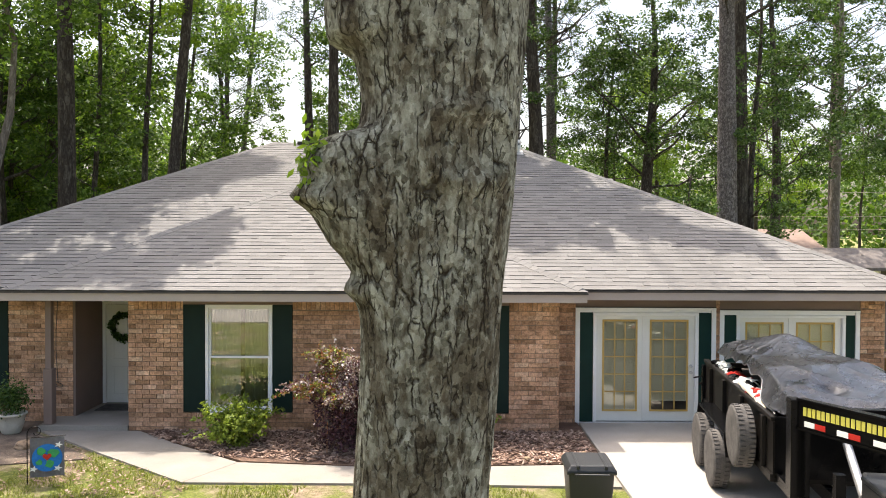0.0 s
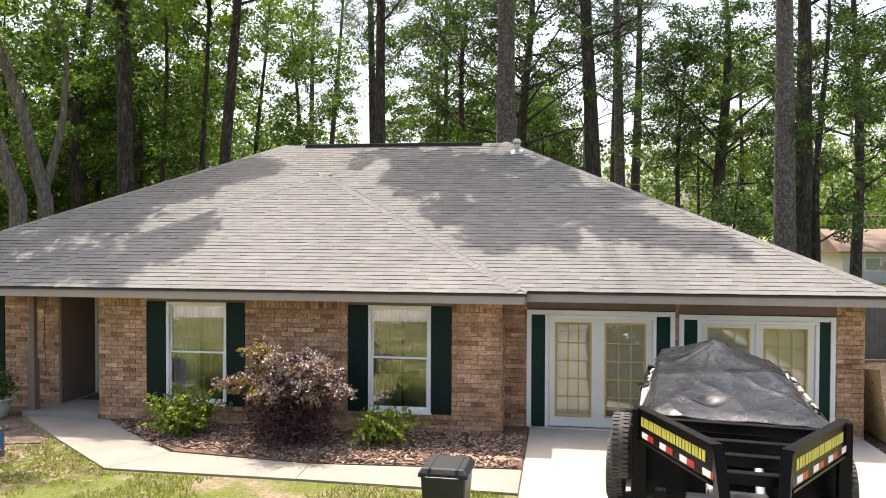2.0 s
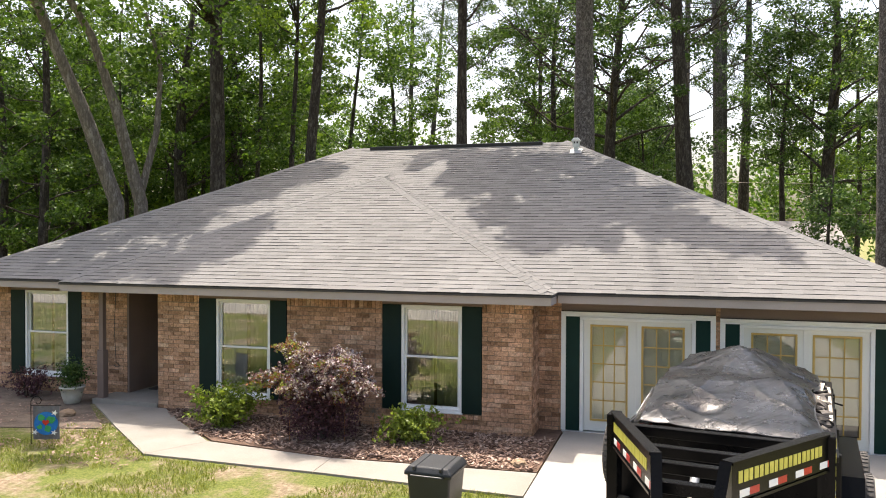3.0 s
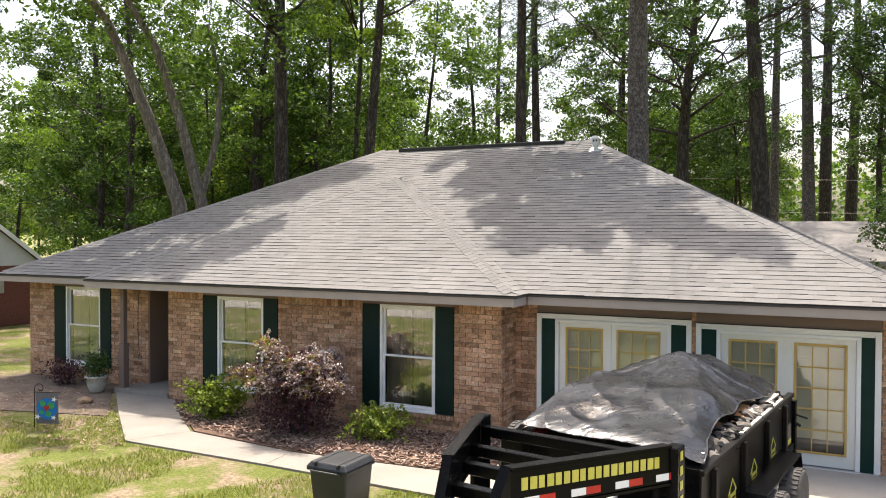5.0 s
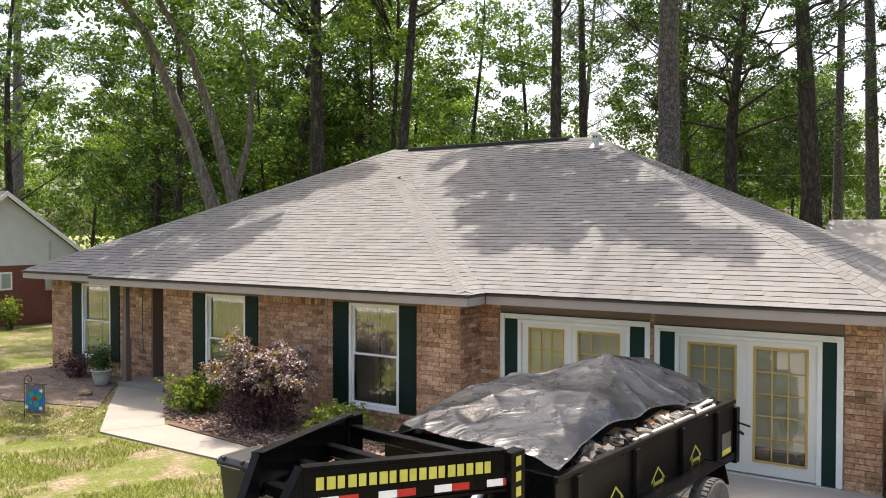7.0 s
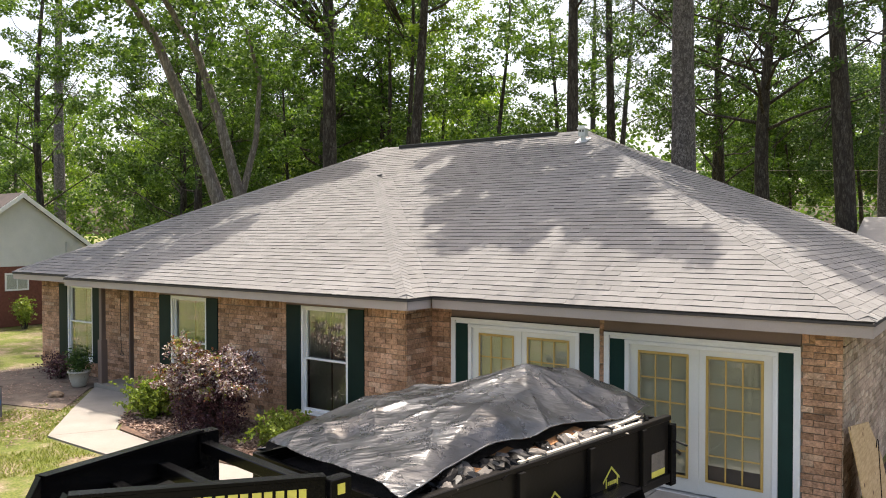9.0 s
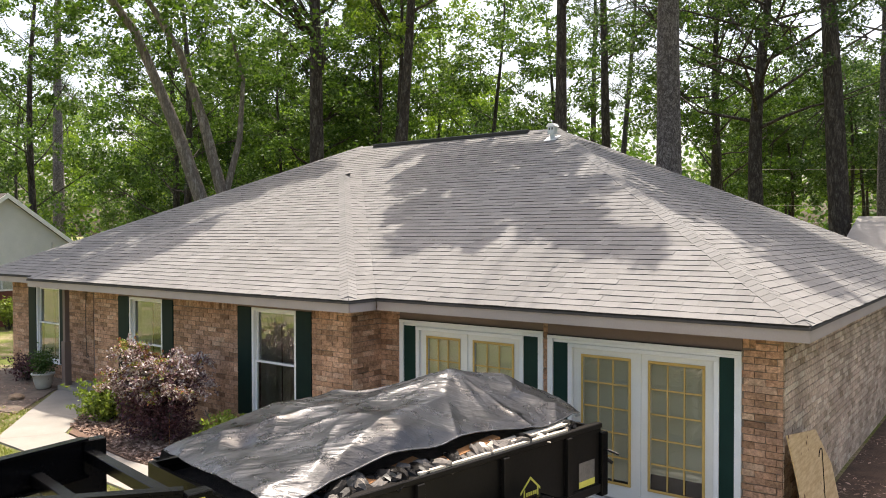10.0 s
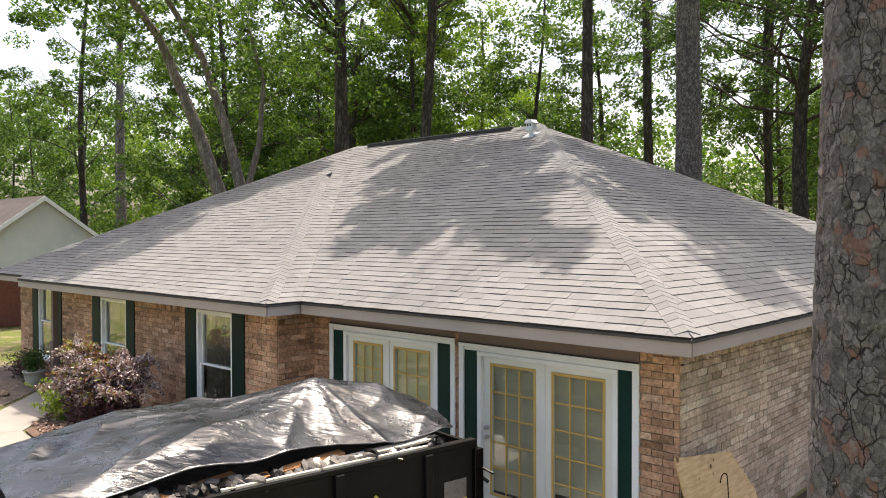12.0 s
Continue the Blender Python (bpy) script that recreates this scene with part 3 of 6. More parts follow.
wall("wall_doors", "tan brick wall round two pairs of french doors", (WING_R + 0.002, MAIN_Y), (RIGHT, MAIN_Y),
     [(FD1[0] - WING_R, FD1[1] - WING_R, -0.1, TOP), (FD2[0] - WING_R, FD2[1] - WING_R, -0.1, TOP)], [(5.85, 6.0)])
wall("wall_side", "long tan brick side wall in dappled sun", (RIGHT, MAIN_Y + 0.002), (RIGHT, BACK), [], [(0.0, BACK - MAIN_Y)], nearest=-1, face=WEATHERED_SKYLIT_BRICK)
wall("wall_left_front", "shaded tan brick wall beside the porch", (LEFT, MAIN_Y), (-7.05, MAIN_Y), [(W1[0] - LEFT, W1[1] - LEFT, 0.35, TOP)], [(0, W1[0] - LEFT)])
wall("wall_wing_porch_side", "brick porch side wall", (WING_L, 15.9), (WING_L, WING_Y + 0.002), [])
wall("wall_back", "plain rear wall", (RIGHT, BACK), (LEFT, BACK), [], bricks=False)
wall("wall_left", "plain left side wall", (LEFT, BACK), (LEFT, MAIN_Y), [], bricks=False)

# interior, so that the glass looks into dim rooms
part_box("floor", (LEFT + 0.25, MAIN_Y + 0.25, -0.05, RIGHT - 0.25, BACK - 0.25, 0.02), INTERIOR)["kind"] = "structure"
tagged(bpy.data.objects["floor"], "dim floor inside the house", "floor")
ceil = part_box("ceiling", (LEFT + 0.23, 14.9, 2.44, RIGHT - 0.23, BACK - 0.23, 2.5), INTERIOR)
tagged(ceil, "dim ceiling inside the house", "ceiling", kind="structure")
inner = part_box("wall_inner", (LEFT + 0.25, 18.6, 0.02, RIGHT - 0.25, 18.75, 2.44), INTERIOR)
tagged(inner, "dim inner wall seen through the windows", "wall", kind="structure")

# ---- roof ----
EZ, PITCH = 2.6, 0.479
EY, RY = 14.12, 21.4
EL, ER, RL, RR = -11.65, 8.84, -4.72, 1.76
WEY, WEL, WER = 13.5, -7.77, 2.55
HALF = (WER - WEL) / 2
APX = (WEL + WER) / 2
BY = 2 * RY - EY
SIDE = (RY - EY) / (ER - RR)


def zf(d):
    return EZ + PITCH * d


def roof_deck():
    bm = bmesh.new()
    rz, az = zf(RY - EY), zf(HALF)
    P = {
        "el": (EL, EY, EZ), "er": (ER, EY, EZ), "bl": (EL, BY, EZ), "br": (ER, BY, EZ), "rl": (RL, RY, rz), "rr": (RR, RY, rz),
        "wl": (WEL, WEY, EZ), "wr": (WER, WEY, EZ), "ap": (APX, WEY + HALF, az), "ab": (APX, EY + HALF, az), "vl": (WEL, EY, EZ), "vr": (WER, EY, EZ),
    }
    v = {k: bm.verts.new(Vector(c) - Vector((0, 0, 0.02))) for k, c in P.items()}
    for f in (("el", "vl", "ab", "rl"), ("vr", "er", "rr", "ab"), ("ab", "rr", "rl"), ("wl", "wr", "ap"), ("wr", "vr", "ab", "ap"), ("vl", "wl", "ap", "ab"), ("er", "br", "rr"), ("br", "bl", "rl", "rr"), ("bl", "el", "rl")):
        bm.faces.new([v[k] for k in f])
    ext = bmesh.ops.extrude_face_region(bm, geom=list(bm.faces))
    for e in ext["geom"]:
        if isinstance(e, bmesh.types.BMVert):
            e.co.z -= 0.031
    return tagged(part("roof", bm, DECK), "weathered grey-brown shingle hip roof dappled with tree shade", "roof", kind="structure")


roof = roof_deck()


def shingle_plane(start, along, up, spans, seed, keep_parts, thick=1.0, limit=99.0, pitch=PITCH):
    """Rows of shingles; spans(d) gives the stretches along the eave at the level distance d from it."""
    rng = random.Random(seed)
    o, a, w = Vector(start), Vector(along), Vector(up)
    step = 0.148 * math.cos(math.atan(pitch))
    slope = (w + Vector((0, 0, pitch))).normalized()
    nrm = a.cross(slope)
    if nrm.z < 0:
        nrm = -nrm
    made, d = [], 0.0
    while d < 7.4:
        low, high = spans(d), spans(d + step * 1.25)
        if len(high) != len(low):
            high = low
        for (s0, s1), (h0, h1) in zip(low, high):
            x = s0 - rng.uniform(0, 0.3)
            while x < s1:
                wd = rng.choice((0.12, 0.18, 0.26, 0.3, 0.33))
                p0, p1 = max(x, s0), min(x + wd - 0.0015, s1)
                t0, t1 = min(max(x, h0), h1), max(min(x + wd - 0.0015, h1), h0)
                x += wd
                if p1 - p0 < 0.012:
                    continue
                th = thick * rng.choice((0.003, 0.005, 0.007, 0.008, 0.01))
                wob = rng.uniform(-0.004, 0.004)
                q = o + w * (d - 0.008 + wob) + Vector((0, 0, pitch * (d - 0.008 + wob)))
                top = slope * min(0.2, max(0.02, (limit - d) * 1.1))
                lo = nrm * 0.005
                made.append([q + lo + a * p0, q + lo + a * p1, q + a * t1 + top, q + a * t0 + top, q + a * p0 + lo + nrm * th, q + a * p1 + lo + nrm * th, q + a * t1 + top + nrm * 0.001, q + a * t0 + top + nrm * 0.001])
        d += step
    for v in made[:keep_parts]:
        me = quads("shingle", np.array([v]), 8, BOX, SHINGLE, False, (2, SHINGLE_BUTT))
        part("shingle", me, None, roof)
    return made[keep_parts:]


def main_spans(d):
    if d > RY - EY:
        return []
    l, r = EL + d * (RL - EL) / (RY - EY), ER - d / SIDE
    if d < HALF - 0.3:
        return [(l, WEL + d + 0.14), (WER - d - 0.14, r)]
    return [(l, r)]


joined = []
joined += shingle_plane((0, EY, EZ), (1, 0, 0), (0, 1, 0), main_spans, 1, 100, 1.0, RY - EY)
joined += shingle_plane((0, WEY, EZ), (1, 0, 0), (0, 1, 0), lambda d: [(WEL + d, WER - d)] if d < HALF else [], 2, 100)
side_rows = shingle_plane((WER, 0, EZ), (0, 1, 0), (-1, 0, 0), lambda d: [(WEY + d, EY + d + 0.14)] if d < HALF else [], 3, 0, 0.8, HALF)
side_rows += shingle_plane((WEL, 0, EZ), (0, 1, 0), (1, 0, 0), lambda d: [(WEY + d, EY + d + 0.14)] if d < HALF else [], 4, 0, 0.8, HALF)
joined += shingle_plane((ER, 0, EZ), (0, 1, 0), (-1, 0, 0), lambda d: [(EY + d * SIDE, BY - d * SIDE)] if d * SIDE < RY - EY else [], 5, 100, 1.0, ER - RR, PITCH * SIDE)
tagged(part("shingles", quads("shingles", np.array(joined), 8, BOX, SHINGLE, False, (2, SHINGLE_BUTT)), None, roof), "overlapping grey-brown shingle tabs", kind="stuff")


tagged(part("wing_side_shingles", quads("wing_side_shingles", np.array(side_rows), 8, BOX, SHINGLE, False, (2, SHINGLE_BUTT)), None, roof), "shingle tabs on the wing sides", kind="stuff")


def ridge_caps(a, b, side_a, side_b, first):
    """Bent cap shingles along a hip, lapped upward. The sides slope away along the two given directions."""
    a, b = Vector(a), Vector(b)
    w = (b - a).normalized()
    n, rng, out = int((b - a).length / 0.145), random.Random(int(a.x * 10)), []
    sa, sb = Vector(side_a).normalized(), Vector(side_b).normalized()
    up = Vector((0, 0, 1))
    for k in range(n):
        p, q = a + w * (k * 0.145 + first), a + w * (k * 0.145 + 0.2 + first)
        wide = 0.14 + rng.uniform(-0.006, 0.006)
        for s in (sa, sb):
            t0, t1 = up * 0.025, up * 0.018
            out.append([p + s * wide - up * 0.004, p + up * 0.004, q + up * 0.002, q + s * wide - up * 0.004, p + s * wide + up * 0.016, p + t0, q + t1, q + s * wide + up * 0.011])
    return out


rz, az = zf(RY - EY), zf(HALF)
sf, sr, sl = (0.7, -0.7, -0.7 * PITCH), (0.7, 0.7, -0.7 * PITCH), (-0.7, -0.7, -0.7 * PITCH)
caps = []
down_f, down_r, down_l = Vector((0, -1, -PITCH)), Vector((1, 0, -PITCH)), Vector((-1, 0, -PITCH))


def off_hip(a, b, n):
    """Direction in a roof face, square to the hip and pointing away from it."""
    w = (Vector(b) - Vector(a)).normalized()
    n = n - w * n.dot(w)
    return n


for a, b, n1, n2 in (
    ((ER, EY, EZ), (RR, RY, rz), down_f, down_r),
    ((EL, EY, EZ), (RL, RY, rz), down_f, down_l),
    ((WER, WEY, EZ), (APX, WEY + HALF, az), down_f, down_r),
    ((WEL, WEY, EZ), (APX, WEY + HALF, az), down_f, down_l),
    ((APX, WEY + HALF + 0.12, az - 0.022), (APX, EY + HALF, az - 0.022), down_l, down_r),
    ((RL, RY, rz), (RR, RY, rz), down_f, Vector((0, 1, -PITCH))),
):
    caps += ridge_caps(a, b, off_hip(a, b, n1), off_hip(a, b, n2), 0.13 if abs(a[2] - EZ) < 0.01 else 0.0)
tagged(part("ridge_caps", quads("ridge_caps", np.array(caps), 8, BOX, SHINGLE), None, roof), "lapped cap shingles on the hips", kind="stuff")
part_box("ridge_vent", (-4.0, RY - 0.16, rz - 0.05, 1.0, RY - 0.05, rz + 0.026), DRIP, roof, "black ridge vent strip")
part_box("ridge_vent_cap", (-4.0, RY - 0.15, rz + 0.027, 1.0, RY + 0.15, rz + 0.04), SHINGLE, roof)


def eave(name, x0, y0, x1, y1, wx, wy):
    """Fascia board, dark drip edge and soffit along one eave; (wx, wy) is the way to the wall."""
    lo, hi = (min(x0, x1), min(y0, y1)), (max(x0, x1), max(y0, y1))
    t = 0.03
    f = (lo[0] + (t if wx > 0 else 0) * 0, lo[1], hi[0], hi[1])
    bx0, by0, bx1, by1 = lo[0] + min(0, wx * t), lo[1] + min(0, wy * t), hi[0] + max(0, wx * t), hi[1] + max(0, wy * t)
    ob = tagged(part_box(name, (bx0, by0, EZ - 0.19, bx1, by1, EZ - 0.041), FASCIA), "grey-brown painted fascia and soffit under the eave", "fascia", kind="structure")
    part_box("drip_edge", (bx0 - abs(wx) * 0.012, by0 - abs(wy) * 0.012, EZ - 0.04, bx1 + abs(wx) * 0.012, by1 + abs(wy) * 0.012, EZ - 0.004), DRIP, ob)
    k = 0.06
    sx0, sy0, sx1, sy1 = lo[0] + (min(wx, -k) if wx < 0 else k), lo[1] + (min(wy, -k) if wy < 0 else k if wy else 0), hi[0] + (max(-k, wx) if wx <= 0 and not wy else wx if wx > 0 else -k), hi[1] + (-k if wy < 0 else max(0, wy))
    part_box("soffit", (sx0, sy0, EZ - 0.17, sx1, sy1, EZ - 0.155), TAUPE, ob)
    return ob


eave("fascia_wing", WEL + 0.02, WEY + 0.02, WER - 0.02, WEY + 0.02, 0, 0.6)
eave("fascia_wing_right", WER - 0.02, WEY + 0.0505, WER - 0.02, EY + 0.02, -0.5, 0)
eave("fascia_right_front", WER + 0.0, EY + 0.02, ER - 0.02, EY + 0.02, 0, 0.68)
eave("fascia_left_front", EL + 0.02, EY + 0.02, WEL - 0.0, EY + 0.02, 0, 0.68)
eave("fascia_wing_left", WEL + 0.02, WEY + 0.055, WEL + 0.02, EY + 0.02, 0.5, 0)
eave("fascia_side", ER - 0.02, EY + 0.055, ER - 0.02, BY, -0.52, 0)


def vent_pipe():
    x, y = 1.98, 20.75
    z = zf(y - EY)
    t = thing("roof_vent", "small square white metal roof vent with a pitched cap", "roof vent", pose(x, y, z))
    bm = bmesh.new()
    lathe(bm, [(0.06, -0.06), (0.06, 0.1)], 16)
    part("pipe", bm, STEEL, t)
    bm = bmesh.new()
    box(bm, -0.085, -0.085, 0.1, 0.085, 0.085, 0.27)
    soften(bm, 0.006, 1)
    body = part("housing", bm, STEEL, t)
    for s in (-0.035, 0.035):
        part_box("opening", (s - 0.018, -0.0875, 0.2, s + 0.018, -0.0855, 0.25), DRIP, body)
    bm = bmesh.new()
    prism(bm, [(-0.12, 0.272), (0.12, 0.272), (0.06, 0.345), (-0.06, 0.345)], "y", -0.11, 0.11)
    soften(bm, 0.005, 1)
    part("cap", bm, WHITE, t)
    bm = bmesh.new()
    box(bm, -0.15, -0.17, 0.012, 0.15, 0.14, 0.022, pose(0, 0, 0, math.degrees(math.atan(PITCH))))
    part("flashing", bm, STEEL, t)


vent_pipe()

# ---- windows and doors ----


def frame_ring(bm, x0, x1, z0, z1, y0, y1, w):
    box(bm, x0, y0, z0, x1, y1, z0 + w)
    box(bm, x0, y0, z1 - w, x1, y1, z1)
    box(bm, x0, y0, z0 + w, x0 + w, y1, z1 - w)
    box(bm, x1 - w, y0, z0 + w, x1, y1, z1 - w)


def curtain(parent, x0, x1, y, z0, z1, seed):
    bm = bmesh.new()
    n = 60
    rows = []
    for z in (z0, z1):
        rows.append([bm.verts.new((x0 + (x1 - x0) * k / n, y + 0.02 * math.sin(k * 0.9 + seed) + 0.012 * math.sin(k * 2.3), z)) for k in range(n + 1)])
    for k in range(n):
        bm.faces.new((rows[0][k], rows[0][k + 1], rows[1][k + 1], rows[1][k]))
    bmesh.ops.solidify(bm, geom=list(bm.faces), thickness=0.004)
    return part("curtain", bm, CURTAIN, parent, "pale sheer curtain", True)


def shutter(parent, x0, x1, z0, z1, y):
    bm = bmesh.new()
    box(bm, x0, y - 0.035, z0, x1, y + 0.03, z1)
    soften(bm, 0.006, 1)
    part("shutter", bm, GREEN, parent, "dark green flat board shutter")


def window(name, xs, wx, z0, z1, y, seed):
    """A white sash window between dark green shutters, with a board over it and a brick sill."""
    x0, x1 = wx
    t = tagged(new(name), "white sash window with dark green shutters and sheer curtains", "window", kind="structure")
    bm = bmesh.new()
    frame_ring(bm, x0, x1, z0, z1, y - 0.02, y + 0.1, 0.055)
    soften(bm, 0.004, 1)
    part("window_frame", bm, WHITE, t)
    mid = (z0 + z1) / 2
    for nm, a, b, yy in (("upper_sash", mid - 0.015, z1 - 0.056, y + 0.055), ("lower_sash", z0 + 0.056, mid + 0.03, y + 0.02)):
        bm = bmesh.new()
        frame_ring(bm, x0 + 0.056, x1 - 0.056, a, b, yy, yy + 0.033, 0.032)
        s = part(nm, bm, WHITE, t)
        p = part_box("pane", (x0 + 0.086, yy + 0.012, a + 0.03, x1 - 0.086, yy + 0.018, b - 0.03), GLASS, s)
        p.visible_shadow = False
    shutter(t, xs[0] + 0.005, x0 - 0.004, z0 - 0.01, z1, y)
    shutter(t, x1 + 0.004, xs[1] - 0.005, z0 - 0.01, z1, y)
    part_box("header_board", (xs[0] + 0.002, y - 0.02, z1 + 0.003, xs[1] - 0.002, y + 0.1, TOP - 0.002), TAUPE, t)
    sill = part_box("window_sill", (x0 - 0.02, y - 0.05, z0 - 0.03, x1 + 0.02, y + 0.02, z0 - 0.002), WHITE, t, bevel=0.005)
    k = xs[0]
    while k < xs[1] - 0.03:
        bm = bmesh.new()
        box(bm, k, y - 0.045, 0, min(k + COURSE - 0.01, xs[1]), y + 0.02, 0.075, Matrix.Translation((0, 0, z0 - 0.105)))
        part("brick", bm, BRICK, t)
        k += COURSE
    curtain(t, x0 + 0.07, x0 + (x1 - x0) * 0.5, y + 0.15, z0 + 0.02, z1 - 0.05, seed)
    curtain(t, x0 + (x1 - x0) * 0.56, x1 - 0.07, y + 0.15, z0 + 0.02, z1 - 0.05, seed + 1)
    # dim lining behind the shutters
    for a, b in ((xs[0], x0), (x1, xs[1])):
        part_box("lining", (a + 0.004, y + 0.035, z0, b - 0.004, y + 0.15, z1), MORTAR, t)
    return t


window("window_1", W1, (-9.87, -8.64), 0.37, 2.3, MAIN_Y, 1.0)
window("window_2", W2, (-4.31, -3.09), 0.37, 2.31, WING_Y, 2.0)
window("window_3", W3, (-0.34, 0.83), 0.37, 2.31, WING_Y, 4.0)


def french_doors(name, outer, jambs, leaves, top, blinds):
    """A pair of glazed doors with yellowed muntins, green side panels and white trim."""
    y = MAIN_Y
    t = tagged(new(name), "pair of white french doors with yellowed muntins and green side panels", "french doors", kind="structure")
    x0, x1 = outer
    f0, f1 = jambs
    zb = 0.035
    bm = bmesh.new()
    box(bm, x0, y - 0.03, zb, x0 + 0.085, y + 0.1, top)
    box(bm, x1 - 0.085, y - 0.03, zb, x1, y + 0.1, top)
    box(bm, x0, y - 0.035, top + 0.001, x1, y + 0.1, top + 0.05)
    soften(bm, 0.005, 1)
    part("outer_trim", bm, WHITE, t)
    bm = bmesh.new()
    box(bm, f0, y - 0.025, zb, f0 + 0.065, y + 0.12, top - 0.1)
    box(bm, f1 - 0.065, y - 0.025, zb, f1, y + 0.12, top - 0.1)
    box(bm, f0, y - 0.028, top - 0.099, f1, y + 0.12, top - 0.045)
    soften(bm, 0.004, 1)
    part("door_frame", bm, WHITE, t)
    part_box("head_gap", (x0 + 0.086, y + 0.0, top - 0.044, x1 - 0.086, y + 0.1, top), WHITE, t)
    for a, b in ((x0 + 0.086, f0 - 0.001), (f1 + 0.001, x1 - 0.086)):
        bm = bmesh.new()
        box(bm, a, y - 0.005, zb, b, y + 0.1, top - 0.045)
        part("side_panel", bm, PANEL_GREEN, t, "dark green painted side panel")
    part_box("threshold", (x0 + 0.02, y - 0.08, -0.02, x1 - 0.02, y + 0.12, zb), STEEL, t, bevel=0.006)
    # near-black strip painting the shade between head trim and header board
    part_box("shadow_gap_strip", (x0 + 0.01, y - 0.045, top + 0.0505, x1 - 0.01, y - 0.0125, top + 0.062), DRIP, t)
    part_box("header_board", (x0 - 0.0, y - 0.012, top + 0.052, x1 + 0.0, y + 0.1, TOP - 0.004), TAUPE, t)
    for n, (a, b) in enumerate(leaves):
        z0, z1 = zb + 0.012, top - 0.102
        l0, l1, lz0, lz1 = a + 0.135, b - 0.135, 0.25, z1 - 0.1
        bm = bmesh.new()
        yy = y + 0.03
        for d in ((a, yy, z0, l0, yy + 0.045, z1), (l1, yy, z0, b, yy + 0.045, z1), (l0, yy, z0, l1, yy + 0.045, lz0), (l0, yy, lz1, l1, yy + 0.045, z1)):
            box(bm, *d)
        leaf = part("door_leaf", bm, DOOR_WHITE, t)
        bm = bmesh.new()
        frame_ring(bm, l0 - 0.02, l1 + 0.02, lz0 - 0.02, lz1 + 0.02, yy - 0.014, yy - 0.001, 0.036)
        soften(bm, 0.004, 1)
        part("lite_frame", bm, YELLOWED, leaf)
        g0, g1, h0, h1 = l0 + 0.025, l1 - 0.025, lz0 + 0.025, lz1 - 0.025
        for k in (1, 2):
            c = g0 + (g1 - g0) * k / 3
            part_box("muntin", (c - 0.01, yy - 0.008, h0, c + 0.01, yy + 0.004, h1), YELLOWED, leaf)
        for k in range(1, 5):
            c = h0 + (h1 - h0) * k / 5
            part_box("muntin", (g0, yy - 0.0075, c - 0.01, g1, yy + 0.0035, c + 0.01), YELLOWED, leaf)
        for i in range(3):
            for j in range(5):
                p = part_box("pane", (g0 + (g1 - g0) * i / 3 + 0.0, yy + 0.012, h0 + (h1 - h0) * j / 5, g0 + (g1 - g0) * (i + 1) / 3, yy + 0.018, h0 + (h1 - h0) * (j + 1) / 5), DOOR_GLASS, leaf)
                p.visible_shadow = False
        stop = lz0 + (lz1 - lz0) * blinds[n]
        z = lz1
        while z > stop:
            bm = bmesh.new()
            box(bm, l0 - 0.03, -0.0185, -0.0012, l1 + 0.03, 0.0185, 0.0012, Matrix.Translation((0, yy + 0.06, z)) @ pose(0, 0, 0, 62))
            part("slat", bm, BLIND, leaf)
            z -= 0.034
        if n == 1 and name == "door_1" or n == 0 and name == "door_2":
            hx = (b - 0.07) if name == "door_1" else a + 0.07
            for hz in (0.98, 1.1):
                bm = bmesh.new()
                lathe(bm, [(0.03, 0), (0.028, 0.012), (0.012, 0.016), (0.012, 0.035), (0.028, 0.045), (0.026, 0.065), (0.01, 0.07)], 14, Matrix.Translation((hx, yy, hz)) @ pose(0, 0, 0, 90))
                part("door_knob", bm, STEEL, leaf, "brushed metal knob")
    bm = bmesh.new()
    c = (leaves[0][1] + leaves[1][0]) / 2
    box(bm, c - 0.025, y + 0.012, zb + 0.01, c + 0.025, y + 0.03, top - 0.102)
    part("astragal", bm, DOOR_WHITE, t)


french_doors("door_1", FD1, (2.87, 4.88), ((2.937, 3.84), (3.842, 4.813)), 2.17, (0.0, 0.1))
french_doors("door_2", FD2, (5.6, 7.68), ((5.668, 6.63), (6.634, 7.613)), 2.13, (0.02, 0.12))


